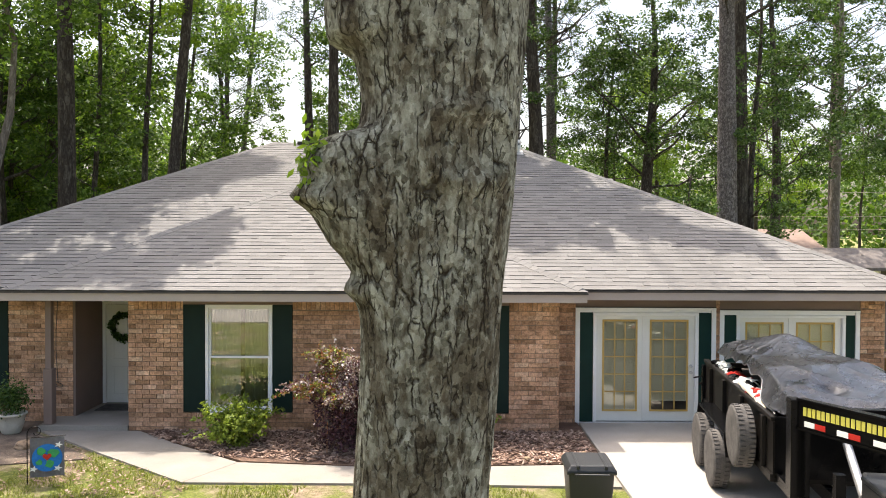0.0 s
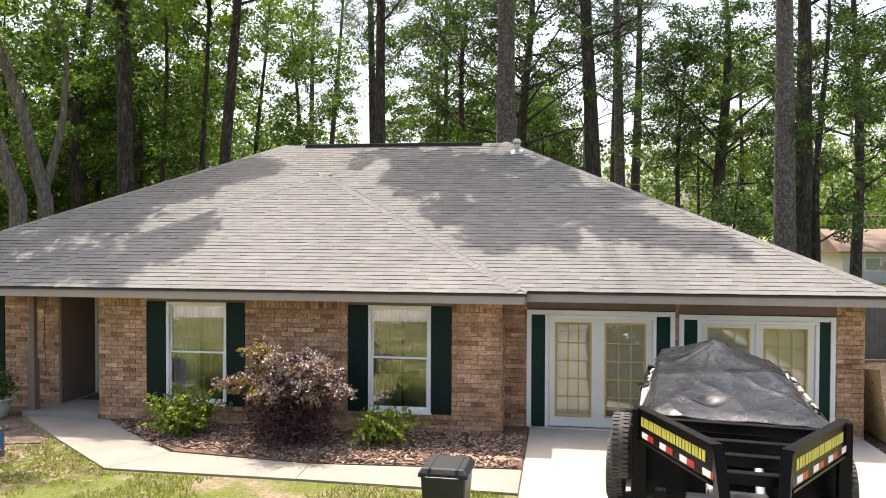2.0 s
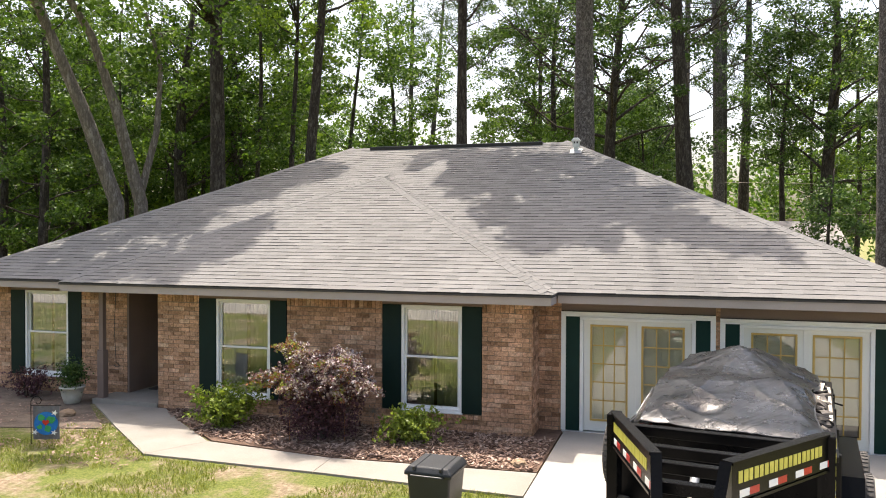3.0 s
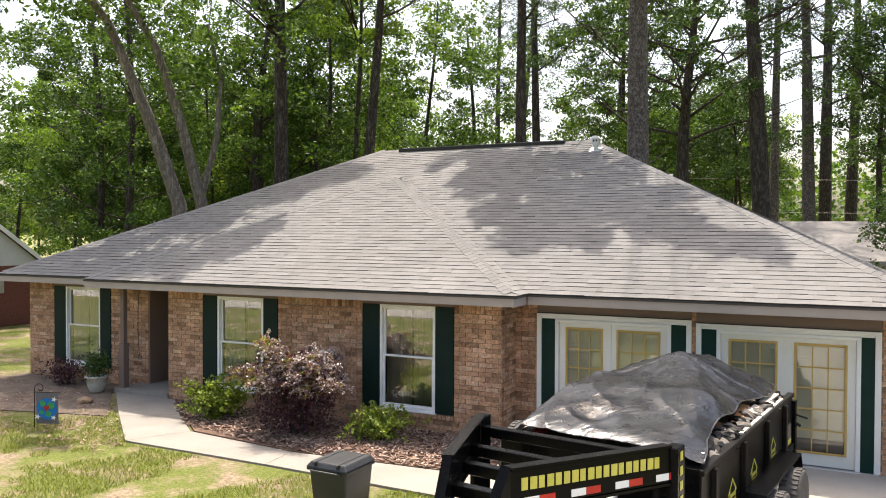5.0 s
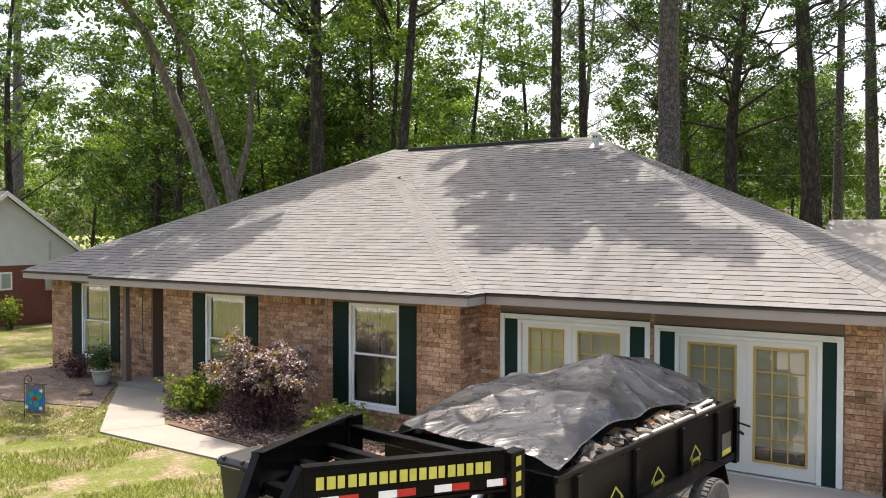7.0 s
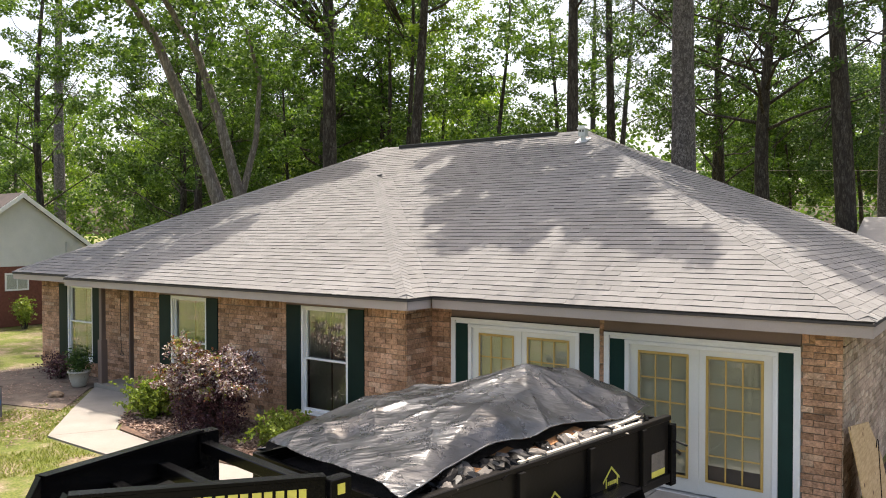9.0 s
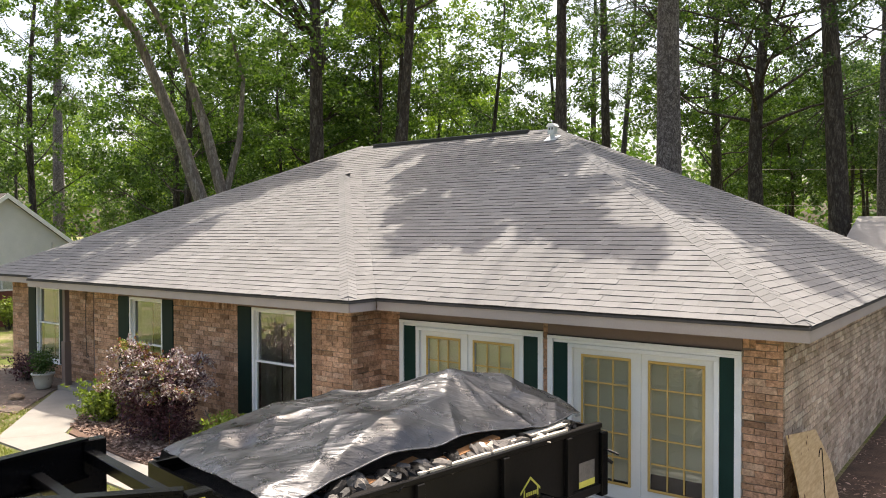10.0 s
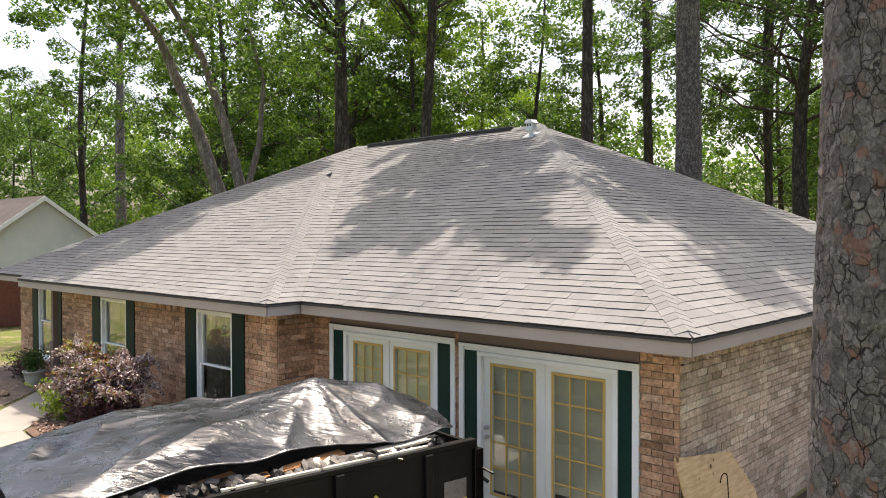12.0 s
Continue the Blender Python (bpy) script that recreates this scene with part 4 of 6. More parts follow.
def porch():
    y = 15.9
    t = tagged(new("door_3"), "white panelled front door with a wreath in a brown recessed porch", "front door", kind="structure")
    bm = bmesh.new()
    box(bm, -6.92, y - 0.02, 0.11, -6.02, y + 0.03, 2.13)
    d = part("door_leaf", bm, DOOR_WHITE, t)
    for a, b in ((0.25, 0.85), (0.98, 1.95)):
        for c in (-6.8, -6.42):
            bm = bmesh.new()
            frame_ring(bm, c, c + 0.32, a, b, y - 0.03, y - 0.021, 0.04)
            part("panel_moulding", bm, DOOR_WHITE, d)
    bm = bmesh.new()
    box(bm, -6.99, y - 0.04, 0.1, -6.925, y + 0.06, 2.14)
    box(bm, -6.015, y - 0.04, 0.1, -5.95, y + 0.06, 2.14)
    box(bm, -6.99, y - 0.04, 2.141, -5.95, y + 0.06, 2.2)
    part("door_frame", bm, WHITE, t)
    for nm, dims in (("porch_side", (-7.05, MAIN_Y - 0.005, 0.1, -7.0, y + 0.06, TOP)), ("porch_head", (-7.0, y, 2.202, WING_L - 0.01, y + 0.06, TOP)), ("porch_jamb", (-5.948, y, 0.1, WING_L - 0.01, y + 0.06, 2.2)), ("porch_ceiling", (-7.05, 14.1, TOP, WING_L, y + 0.06, TOP + 0.03))):
        part_box(nm, dims, TAUPE, t)
    w = thing("wreath", "dark green leafy wreath hung on the white front door", "wreath", pose(-6.52, y - 0.07, 1.68))
    rng = np.random.default_rng(3)
    n = 900
    a, r = rng.uniform(0, math.tau, n), 0.25 + rng.normal(0, 0.035, n)
    c = np.column_stack([np.cos(a) * r, rng.uniform(-0.04, 0.03, n), np.sin(a) * r])
    part("leaves", leaf_mesh("leaves", c, 0.04, LEAF_DARK, rng), None, w)
    p = thing("porch_post", "square taupe painted porch post on the slab", "post", pose(-7.2, 14.13, 0.1))
    part_box("shaft", (-0.055, -0.055, 0.0, 0.055, 0.055, TOP - 0.1), TAUPE, p, bevel=0.006)
    part_box("casing", (-0.08, -0.08, 0.0, 0.08, 0.08, 1.02), TAUPE, p, bevel=0.008)
    part_box("beam", (-0.06, -0.06, TOP - 0.099, 1.5, 0.06, TOP - 0.02), TAUPE, p)


def leaf_mesh(name, centres, size, mat, rng, flat=0.0, narrow=0.55):
    n = len(centres)
    u = rng.normal(0, 1, (n, 3))
    u[:, 2] *= 1 - flat
    u /= np.linalg.norm(u, axis=1)[:, None] + 1e-9
    v = np.cross(u, rng.normal(0, 1, (n, 3)))
    v /= np.linalg.norm(v, axis=1)[:, None] + 1e-9
    s = size * rng.uniform(0.6, 1.3, (n, 1))
    c = np.asarray(centres)
    return quads(name, np.stack([c - u * s, c - v * s * narrow, c + u * s, c + v * s * narrow], 1), 4, [(0, 1, 2, 3)], mat)


porch()

# ---- trees ----


def tube(points, radii, n=10, rough=0.0, seed=0.0, lobes=None):
    """A tapered limb through points, as vertices and faces."""
    bm = bmesh.new()
    rings = []
    prev = None
    for i, (p, r) in enumerate(zip(points, radii)):
        w = (points[min(i + 1, len(points) - 1)] - points[max(i - 1, 0)]).normalized()
        u = (prev - w * prev.dot(w)).normalized() if prev else (Vector((1, 0, 0)) - w * w.x).normalized()
        prev = u
        v = w.cross(u)
        ring = []
        for k in range(n):
            a = k * math.tau / n
            rr = r
            d = u * math.cos(a) + v * math.sin(a)
            if rough:
                q = p + d * r
                rr = r * (1 + rough * noise.noise((q.x * 4, q.y * 4, q.z * 1.2 + seed)) + rough * 0.5 * noise.noise((q.x * 12, q.y * 12, q.z * 3 + seed)))
            if lobes:
                rr += lobes(d, p)
            ring.append(bm.verts.new(p + d * rr))
        rings.append(ring)
    for p, q in zip(rings, rings[1:]):
        for k in range(n):
            bm.faces.new((p[k], p[(k + 1) % n], q[(k + 1) % n], q[k]))
    bm.faces.new(rings[0][::-1])
    bm.faces.new(rings[-1])
    return bm


def join_bm(a, b):
    me = bpy.data.meshes.new("tmp")
    b.to_mesh(me)
    b.free()
    a.from_mesh(me)
    bpy.data.meshes.remove(me)


def tree(name, label, x, y, r, height, lean=(0, 0), bark_mat=None, leaf_mat=None, crown=(8, 9, 3.5), leaves=6000, limbs=10, size=0.15, seed=0, bend=0.0, clump=0.75, segs=10, low=(), group="trees behind the house", narrow=0.55):
    """Tapered trunk, limbs and a crown of leafy clumps. crown: lowest height, highest height, radius."""
    rng = np.random.default_rng(seed)
    t = thing(name, label, "tree", pose(x, y, -0.05), group)
    pts, rad, n = [], [], 14
    for k in range(n):
        f = k / (n - 1)
        z = height * f
        pts.append(Vector((lean[0] * z + bend * math.sin(f * 5 + seed) * f, lean[1] * z + bend * 0.7 * math.cos(f * 4 + seed) * f, z)))
        rad.append(r * (1.25 if k == 0 else 1.0) * (1 - 0.72 * f ** 1.2))
    bm = tube(pts, rad, segs, 0.1, seed)

    def on_trunk(z):
        f = min(0.99, z / height) * (n - 1)
        k = int(f)
        return pts[k].lerp(pts[k + 1], f - k)

    centres = []
    lo, hi, rad_c = crown
    for k in range(limbs):
        z = lo + (hi - lo) * (k + 0.5) / limbs * 0.92
        a = k * 2.4 + rng.uniform(-0.5, 0.5)
        f = (z - lo) / (hi - lo)
        reach = rad_c * (0.55 + 0.45 * math.sin(math.pi * min(1, f + 0.15))) * rng.uniform(0.7, 1.15)
        p0 = on_trunk(z)
        tip = p0 + Vector((math.cos(a) * reach, math.sin(a) * reach, reach * rng.uniform(0.2, 0.85)))
        mid = p0.lerp(tip, 0.5) + Vector((0, 0, reach * rng.uniform(-0.12, 0.12)))
        r0 = max(0.02, r * 0.24 * (1 - 0.6 * f))
        join_bm(bm, tube([p0, p0.lerp(mid, 0.5) + Vector(rng.normal(0, 0.08, 3)), mid, mid.lerp(tip, 0.6) + Vector(rng.normal(0, 0.12, 3)), tip], [r0, r0 * 0.8, r0 * 0.6, r0 * 0.4, 0.012], 6))
        for q in range(6):
            c = mid.lerp(tip, rng.uniform(0.0, 1.15)) + Vector(rng.normal(0, rad_c * 0.2, 3))
            centres.append(c)
            join_bm(bm, tube([mid.lerp(tip, 0.4), mid.lerp(c, 0.6), c], [r0 * 0.4, r0 * 0.25, 0.008], 4))
    for dx, dy, z in low:
        c = Vector((dx, dy, z))
        centres += [c, c + Vector(rng.normal(0, 0.5, 3))]
        z0 = max(lo * 0.6, z - 1.5)
        p0 = on_trunk(z0)
        join_bm(bm, tube([p0, p0.lerp(c, 0.5) + Vector((0, 0, 0.4)), c], [r * 0.25, r * 0.16, 0.012], 6))
    part("trunk", bm, bark_mat or FAR_BARK, t, "", True)
    per = max(1, leaves // len(centres))
    cl = []
    for c in centres:
        w = clump * rng.uniform(0.5, 1.1)
        q = rng.normal(0, 1, (per, 3))
        q *= (rng.uniform(0.2, 1.0, per) ** 0.5 / (np.linalg.norm(q, axis=1) + 1e-6))[:, None] * np.array([w * 1.25, w * 1.25, w * 0.8])
        cl.append(np.array(c)[None] + q)
    part("crown", leaf_mesh("crown", np.concatenate(cl), size * 0.93, leaf_mat or LEAF, rng, 0.2, narrow), None, t)
    return t


def near_oak():
    t = thing("oak_tree", "stout grey oak trunk with a sawn limb stub and lichen", "tree", pose(-0.06, 3.42, -0.05))
    pts, rad = [], []
    n = 260
    for k in range(n):
        z = 7.0 * k / (n - 1)
        pts.append(Vector((0.03 * (z - 3.2) + 0.015 * math.sin(z * 2.1), 0.02 * math.sin(z * 1.3), z)))
        rad.append(0.3 + 0.16 * math.exp(-z * 2.2) + 0.055 * max(0, z - 3.2) ** 1.3)
    stub, scar = Vector((-0.97, -0.22, 0)).normalized(), Vector((0.42, -0.9, 0)).normalized()

    def lobes(d, p):
        a = max(0.0, d.dot(stub))
        b = max(0.0, d.dot(scar))
        z = p.z
        if z < 3.8:
            f = max(0.0, (z - 3.48) / 0.32) ** 1.15
        elif z < 4.04:
            f = 1 - 0.3 * (z - 3.8) / 0.24
        else:
            f = 0.7 * max(0.0, 1 - (z - 4.04) / 0.07) ** 0.7
        out = 0.29 * a ** 7 * f * (1 + 0.25 * noise.noise((z * 9, a * 7, 2.0))) + 0.05 * a ** 4 * math.exp(-((z - 3.5) / 0.2) ** 2)
        out += 0.05 * a ** 9 * math.exp(-((z - 3.41) / 0.045) ** 2)
        out += 0.11 * a ** 6 * min(1.0, max(0.0, (z - 4.42) / 0.07)) * math.exp(-(max(0, z - 4.6) / 0.25) ** 2)
        out -= 0.03 * a ** 3 * math.exp(-((z - 4.25) / 0.12) ** 2)
        rim = math.exp(-((math.hypot((1 - b) * 6, (z - 4.02) / 0.16) - 0.9) / 0.25) ** 2) if b > 0.6 else 0
        return out + 0.03 * rim

    bm = tube(pts, rad, 200, 0.0, 2.0, lobes)
    for v in bm.verts:
        c = v.co
        w = Vector((c.x, c.y, 0)).normalized()
        a = math.atan2(c.y, c.x)
        warp = 0.35 * noise.noise((a * 4, c.z * 3, 9.0))
        furrow = abs(noise.noise((a * 6.5 + warp, c.z * 1.5, 0.3))) + 0.5 * abs(noise.noise((a * 14 + warp, c.z * 3.2, 5.3)))
        fine = noise.noise((c.x * 30, c.y * 30, c.z * 12))
        v.co += w * (0.02 * min(0.5, furrow) - 0.006 + 0.004 * fine + 0.012 * noise.noise((c.x * 5, c.y * 5, c.z * 3)))
    part("trunk", bm, OAK_BARK, t, "", True)
    rng = np.random.default_rng(4)
    c = np.array([(-0.5, -0.22, 3.97)]) + rng.normal(0, 1, (110, 3)) * np.array([0.035, 0.03, 0.06])
    part("sprout", leaf_mesh("sprout", c, 0.022, LEAF_BRIGHT, rng), None, t)["kind"] = "stuff"
    # limbs and crown above the view
    bm = None
    centres = []
    for k in range(9):
        a = k * 2.39
        tip = Vector((math.cos(a) * 5.0, math.sin(a) * 4.5 - 2.5, 9.5 + (k % 3) * 1.3))
        q = tube([Vector((0.1, 0, 6.8)), Vector((math.cos(a) * 1.2, math.sin(a) * 1.2, 8.0)), tip], [0.22, 0.16, 0.03], 8)
        if bm is None:
            bm = q
        else:
            join_bm(bm, q)
        for j in range(5):
            centres.append(np.array(tip) * (0.6 + 0.12 * j) + rng.normal(0, 0.6, 3) + np.array([0, 0, 3.2 - 0.8 * j]))
    part("limbs", bm, OAK_BARK, t, "", True)
    cl = np.concatenate([c[None] + rng.normal(0, 0.55, (110, 3)) for c in centres])
    part("crown", leaf_mesh("crown", cl, 0.12, LEAF, rng), None, t)


near_oak()


def near_pine():
    t = thing("pine_tree", "thick pine trunk with plated reddish-grey bark", "tree", pose(10.965, 11.7, -0.05))
    def ring_row(z0, z1, rows, around):
        pts = [Vector((0.0022 * (z0 + (z1 - z0) * k / (rows - 1)) * 10, 0, z0 + (z1 - z0) * k / (rows - 1))) for k in range(rows)]
        return tube(pts, [0.335 - 0.0065 * p.z + 0.1 * math.exp(-p.z * 3.2) for p in pts], around)

    def relief(c):
        q = Vector((c.x * 6, c.y * 6, c.z * 2.2))
        return 0.012 * noise.noise(q) + 0.008 * noise.noise(c * 14) - 0.016 * max(0.0, 1 - abs(noise.noise(q * 0.9 + Vector((5, 0, 0)))) * 9)

    bm = ring_row(0.7, 6.4, 240, 150)
    for v in bm.verts:
        c = v.co.copy()
        v.co += Vector((c.x, c.y, 0)).normalized() * relief(c)
    join_bm(bm, ring_row(-0.02, 0.72, 14, 60))
    join_bm(bm, ring_row(6.38, 9.0, 14, 60))
    part("trunk", bm, PLATE_BARK, t, "", True)
    rng = np.random.default_rng(14)
    cl = []
    bm = None
    for k in range(12):
        a, z = k * 2.4, 10 + k * 0.7
        tip = Vector((math.cos(a) * 3, math.sin(a) * 2.0 - 1.0, z + 0.6))
        q = tube([Vector((0.2, 0, 8.9)), Vector((0.2, 0, z)), tip], [0.2, 0.12, 0.02], 6)
        bm = q if bm is None else (join_bm(bm, q) or bm)
        cl.append(np.array(tip)[None] + rng.normal(0, 0.6, (250, 3)))
    part("limbs", bm, PINE_BARK, t, "", True)
    part("crown", leaf_mesh("crown", np.concatenate(cl), 0.14, NEEDLE, rng, 0, 0.15), None, t)


near_pine()

PINE_LABEL = "tall straight pine with a bare dark trunk"
hosts = {}
for nm, lab, x, y, r, h, lean, bk, seed in (
    ("pine_tree", PINE_LABEL, -13.8, 28.4, 0.36, 24, (0.0, 0.0), FAR_BARK, 1),
    ("pine_tree", "tall pine with a pale grey scaly trunk", 0.95, 30.4, 0.47, 25, (0.008, 0.0), PINE_BARK, 2),
    ("pine_tree", PINE_LABEL, -4.7, 33.5, 0.3, 24, (0.0, 0.0), FAR_BARK, 3),
    ("pine_tree", "tall leaning pine with a bare dark trunk", -7.2, 43.6, 0.3, 25, (-0.036, 0.0), FAR_BARK, 4),
    ("pine_tree", "tall leaning pine with a bare dark trunk", -10.9, 29.9, 0.27, 22, (0.08, 0.0), FAR_BARK, 5),
    ("pine_tree", PINE_LABEL, 5.0, 38.3, 0.42, 25, (-0.055, 0.0), FAR_BARK, 6),
    ("pine_tree", "thick pine with a reddish-grey trunk", 11.75, 32.0, 0.45, 26, (-0.01, 0.0), PINE_BARK, 7),
    ("pine_tree", PINE_LABEL, 13.0, 34.0, 0.38, 25, (0.0, 0.0), FAR_BARK, 8),
    ("pine_tree", "slim distant pine with a bare trunk", -17.2, 61.8, 0.3, 26, (0.0, 0.0), FAR_BARK, 9),
    ("pine_tree", "slim distant pine with a bare trunk", -18.4, 68.4, 0.32, 27, (0.073, 0.0), FAR_BARK, 10),
    ("pine_tree", "slim distant pine with a bare trunk", 7.4, 64.0, 0.5, 27, (0.0, 0.0), FAR_BARK, 11),
    ("pine_tree", "slim distant pine with a bare trunk", 9.0, 66.0, 0.46, 27, (0.02, 0.0), FAR_BARK, 12),
    ("pine_tree", "slim distant pine with a bare trunk", -5.0, 53.0, 0.22, 24, (0.02, 0.0), FAR_BARK, 13),
    ("pine_tree", "slim grey-trunked pine in the woods", 4.7, 50.0, 0.3, 25, (0.0, 0.0), PINE_BARK, 17),
    ("pine_tree", "slim grey-trunked pine in the woods", 6.7, 46.5, 0.36, 25, (-0.03, 0.0), PINE_BARK, 18),
    ("pine_tree", PINE_LABEL, -46.7, 33.6, 0.46, 26, (0.0, 0.0), PINE_BARK, 15),
    ("pine_tree", PINE_LABEL, 25.8, 51.1, 0.4, 26, (0.0, 0.0), FAR_BARK, 16),
):
    hosts[seed] = tree(nm, lab, x, y, r, h, lean, bk, NEEDLE, (12.5, h - 0.5, 3.2), 6000, 12, 0.15, seed, 0.12, 0.6, 14, narrow=0.16)

OAK_LABEL = "leafy hardwood with a dark branching trunk"
tree("hardwood_tree", OAK_LABEL, -19.3, 33.7, 0.4, 15, (0.01, 0), FAR_BARK, LEAF, (5.5, 15, 4.5), 14000, 14, 0.1, 21, 0.4, 0.6)
tree("hardwood_tree", OAK_LABEL, 1.3, 40.4, 0.38, 17, (-0.01, 0), FAR_BARK, LEAF_DARK, (8.0, 19, 7.5), 26000, 28, 0.095, 22, 0.5, 0.7)
tree("hardwood_tree", OAK_LABEL, 11.7, 44.3, 0.42, 17, (0, 0), FAR_BARK, LEAF_DARK, (6.0, 16, 5.0), 15000, 16, 0.095, 23, 0.5, 0.6)
tree("hardwood_tree", OAK_LABEL, -2.9, 47.5, 0.26, 20, (0.02, 0), FAR_BARK, LEAF, (6.0, 20, 5.5), 22000, 24, 0.11, 33, 0.5, 0.7)
for x, y, seed in ((-14.5, 50.0, 37), (-6.0, 58.0, 39)):
    tree("hardwood_tree", OAK_LABEL, x, y, 0.22, 18, (0.01, 0), FAR_BARK, LEAF, (2.5, 18, 5.0), 13000, 20, 0.13, seed, 0.4, 0.8)
tree("hardwood_tree", "dark green hardwood drooping over the fence", 13.6, 34.0, 0.2, 14, (0.0, 0), FAR_BARK, LEAF_DARK, (3.0, 12, 3.2), 12000, 15, 0.08, 35, 0.4, 0.5)
tree("hardwood_tree", OAK_LABEL, 17.5, 41.0, 0.3, 18, (0.0, 0), FAR_BARK, LEAF_DARK, (5.5, 18, 4.8), 18000, 18, 0.1, 38, 0.4, 0.7)
tree("hardwood_tree", "slim grey-barked hardwood behind the outbuilding", 23.0, 45.5, 0.34, 19, (0.008, 0), PALE_BARK, LEAF_DARK, (7.5, 19, 5.0), 16000, 16, 0.11, 36, 0.3, 0.7)
for x, y, seed in ((-22, 27.5, 24), (-27.5, 30.5, 25), (-19.5, 38.5, 26), (-31, 24.5, 27)):
    tree("hardwood_tree", OAK_LABEL, x, y, 0.22, 18, (0.01 * (seed % 3), 0), FAR_BARK, LEAF, (2.5, 18, 4.4), 20000, 20, 0.1, seed, 0.4, 0.65)
tree("hardwood_tree", "hardwood with bright yellow-green young leaves overhead", -12.2, 31.8, 0.16, 17, (0.0, 0), FAR_BARK, LEAF_BRIGHT, (11.5, 17, 3.2), 10000, 12, 0.09, 29, 0.3, 0.6)
tree("hardwood_tree", "small dark green understory tree behind the house", 9.5, 30.0, 0.09, 6, (0.0, 0), FAR_BARK, LEAF_DARK, (1.6, 5.4, 1.1), 3500, 12, 0.07, 40, 0.15, 0.4)


def forked_tree():
    t = thing("forked_tree", "grey forked tree with long leaning stems", "tree", pose(-14.3, 23.0, -0.05), "trees behind the house")
    rng = np.random.default_rng(31)
    away = ((0.0, 0.0, -1.1, -2.4, -4.4), (0.8, 0.8, 0.0, -0.8, -2.9), (0.75, 0.75, 1.35, 1.5, 1.0))
    level = ((0, 4.75, 8.0, 11.2, 14.0), (0, 4.75, 8.0, 10.5, 14.0), (2.5, 4.9, 7.3, 9.6, 11.5))
    stems = [[(0.67 * o, 0.74 * o, z) for o, z in zip(oo, zz)] for oo, zz in zip(away, level)]
    cl = []
    for k, s in enumerate(stems):
        p = [Vector(c) for c in s]
        fine = [p[i].lerp(p[i + 1], f) for i in range(4) for f in (0, 0.25, 0.5, 0.75)] + [p[-1]]
        r0 = (0.33, 0.28, 0.17)[k]
        part("stem", tube(fine, [r0 * (1 - 0.7 * i / 16) for i in range(17)], 12, 0.08, k), PALE_BARK, t, "", True)
        for c in fine[14:]:
            for j in range(3):
                cl.append(np.array(c) + rng.normal(0, 1.1, 3))
    pts = np.concatenate([c[None] + rng.normal(0, 0.5, (170, 3)) for c in cl])
    part("crown", leaf_mesh("crown", pts, 0.12, LEAF, rng, 0.3), None, t)


forked_tree()
rng = random.Random(77)
spots = []
for lo_x, hi_x, lo_y, hi_y, count in ((-36, -14, 33, 46, 13), (-60, -20, 38, 62, 15), (-64, -36, 12, 34, 7), (-16, 5, 56, 86, 4), (8, 34, 46, 68, 5), (-8, 12, 50, 70, 2), (-14, 4, 52, 80, 4)):
    n = 0
    while n < count:
        x, y = rng.uniform(lo_x, hi_x), rng.uniform(lo_y, hi_y)
        if all((x - a) ** 2 + (y - b) ** 2 > 6 for a, b in spots):
            spots.append((x, y))
            n += 1
for k, (x, y) in enumerate(spots):
    h = rng.uniform(12, 19)
    tree("hardwood_tree", "green leafy hardwood in the woods", x, y, rng.uniform(0.1, 0.2), h, (rng.uniform(-0.05, 0.05), 0), FAR_BARK, (LEAF, LEAF_DARK, LEAF, LEAF_BRIGHT)[k % 4], ((rng.uniform(1.0, 2.6) if x < -14 else rng.uniform(5.0, 7.0)), h, rng.uniform(2.6, 4.2)), 12500, 17, (0.078 + 0.001 * y if x < -14 else 0.055 + 0.0009 * y), 100 + k, 0.4, 0.8)


def far_woods():
    rng = np.random.default_rng(55)
    n, m = 115000, 12000
    a = np.concatenate([rng.uniform(0.3, 3.5, n), rng.uniform(3.5, 0.3 + math.tau, m)])
    fine = np.concatenate([np.full(n, 1.0), np.full(m, 2.2)])
    n += m
    r = rng.uniform(74, 105, n)
    near = rng.integers(0, 5200, n)
    tuft = np.column_stack([rng.uniform(0.3, 3.5, 5200), rng.uniform(74, 105, 5200), rng.uniform(0, 1, 5200)])
    a[:115000], r[:115000] = tuft[near[:115000], 0], tuft[near[:115000], 1]
    lump = np.array([noise.noise((math.cos(b) * 9, math.sin(b) * 9, 2.0)) for b in a])
    h = 12.5 + 4.5 * lump + 6 * np.clip((-np.cos(a) - 0.1) / 0.45, 0, 1) * (np.sin(a) > 0)
    level = rng.uniform(0, 1, n)
    level[:115000] = tuft[near[:115000], 2]
    z = level ** 0.8 * h
    c = np.column_stack([np.cos(a) * r, 10 + np.sin(a) * r, z]) + rng.normal(0, 0.8, (n, 3))
    tagged(new("far_woods", leaf_mesh("far_woods", c, 0.29 * fine[:, None], LEAF, rng, 0.2, 0.7)), "distant green woods round the yard", "woods", kind="stuff")


far_woods()

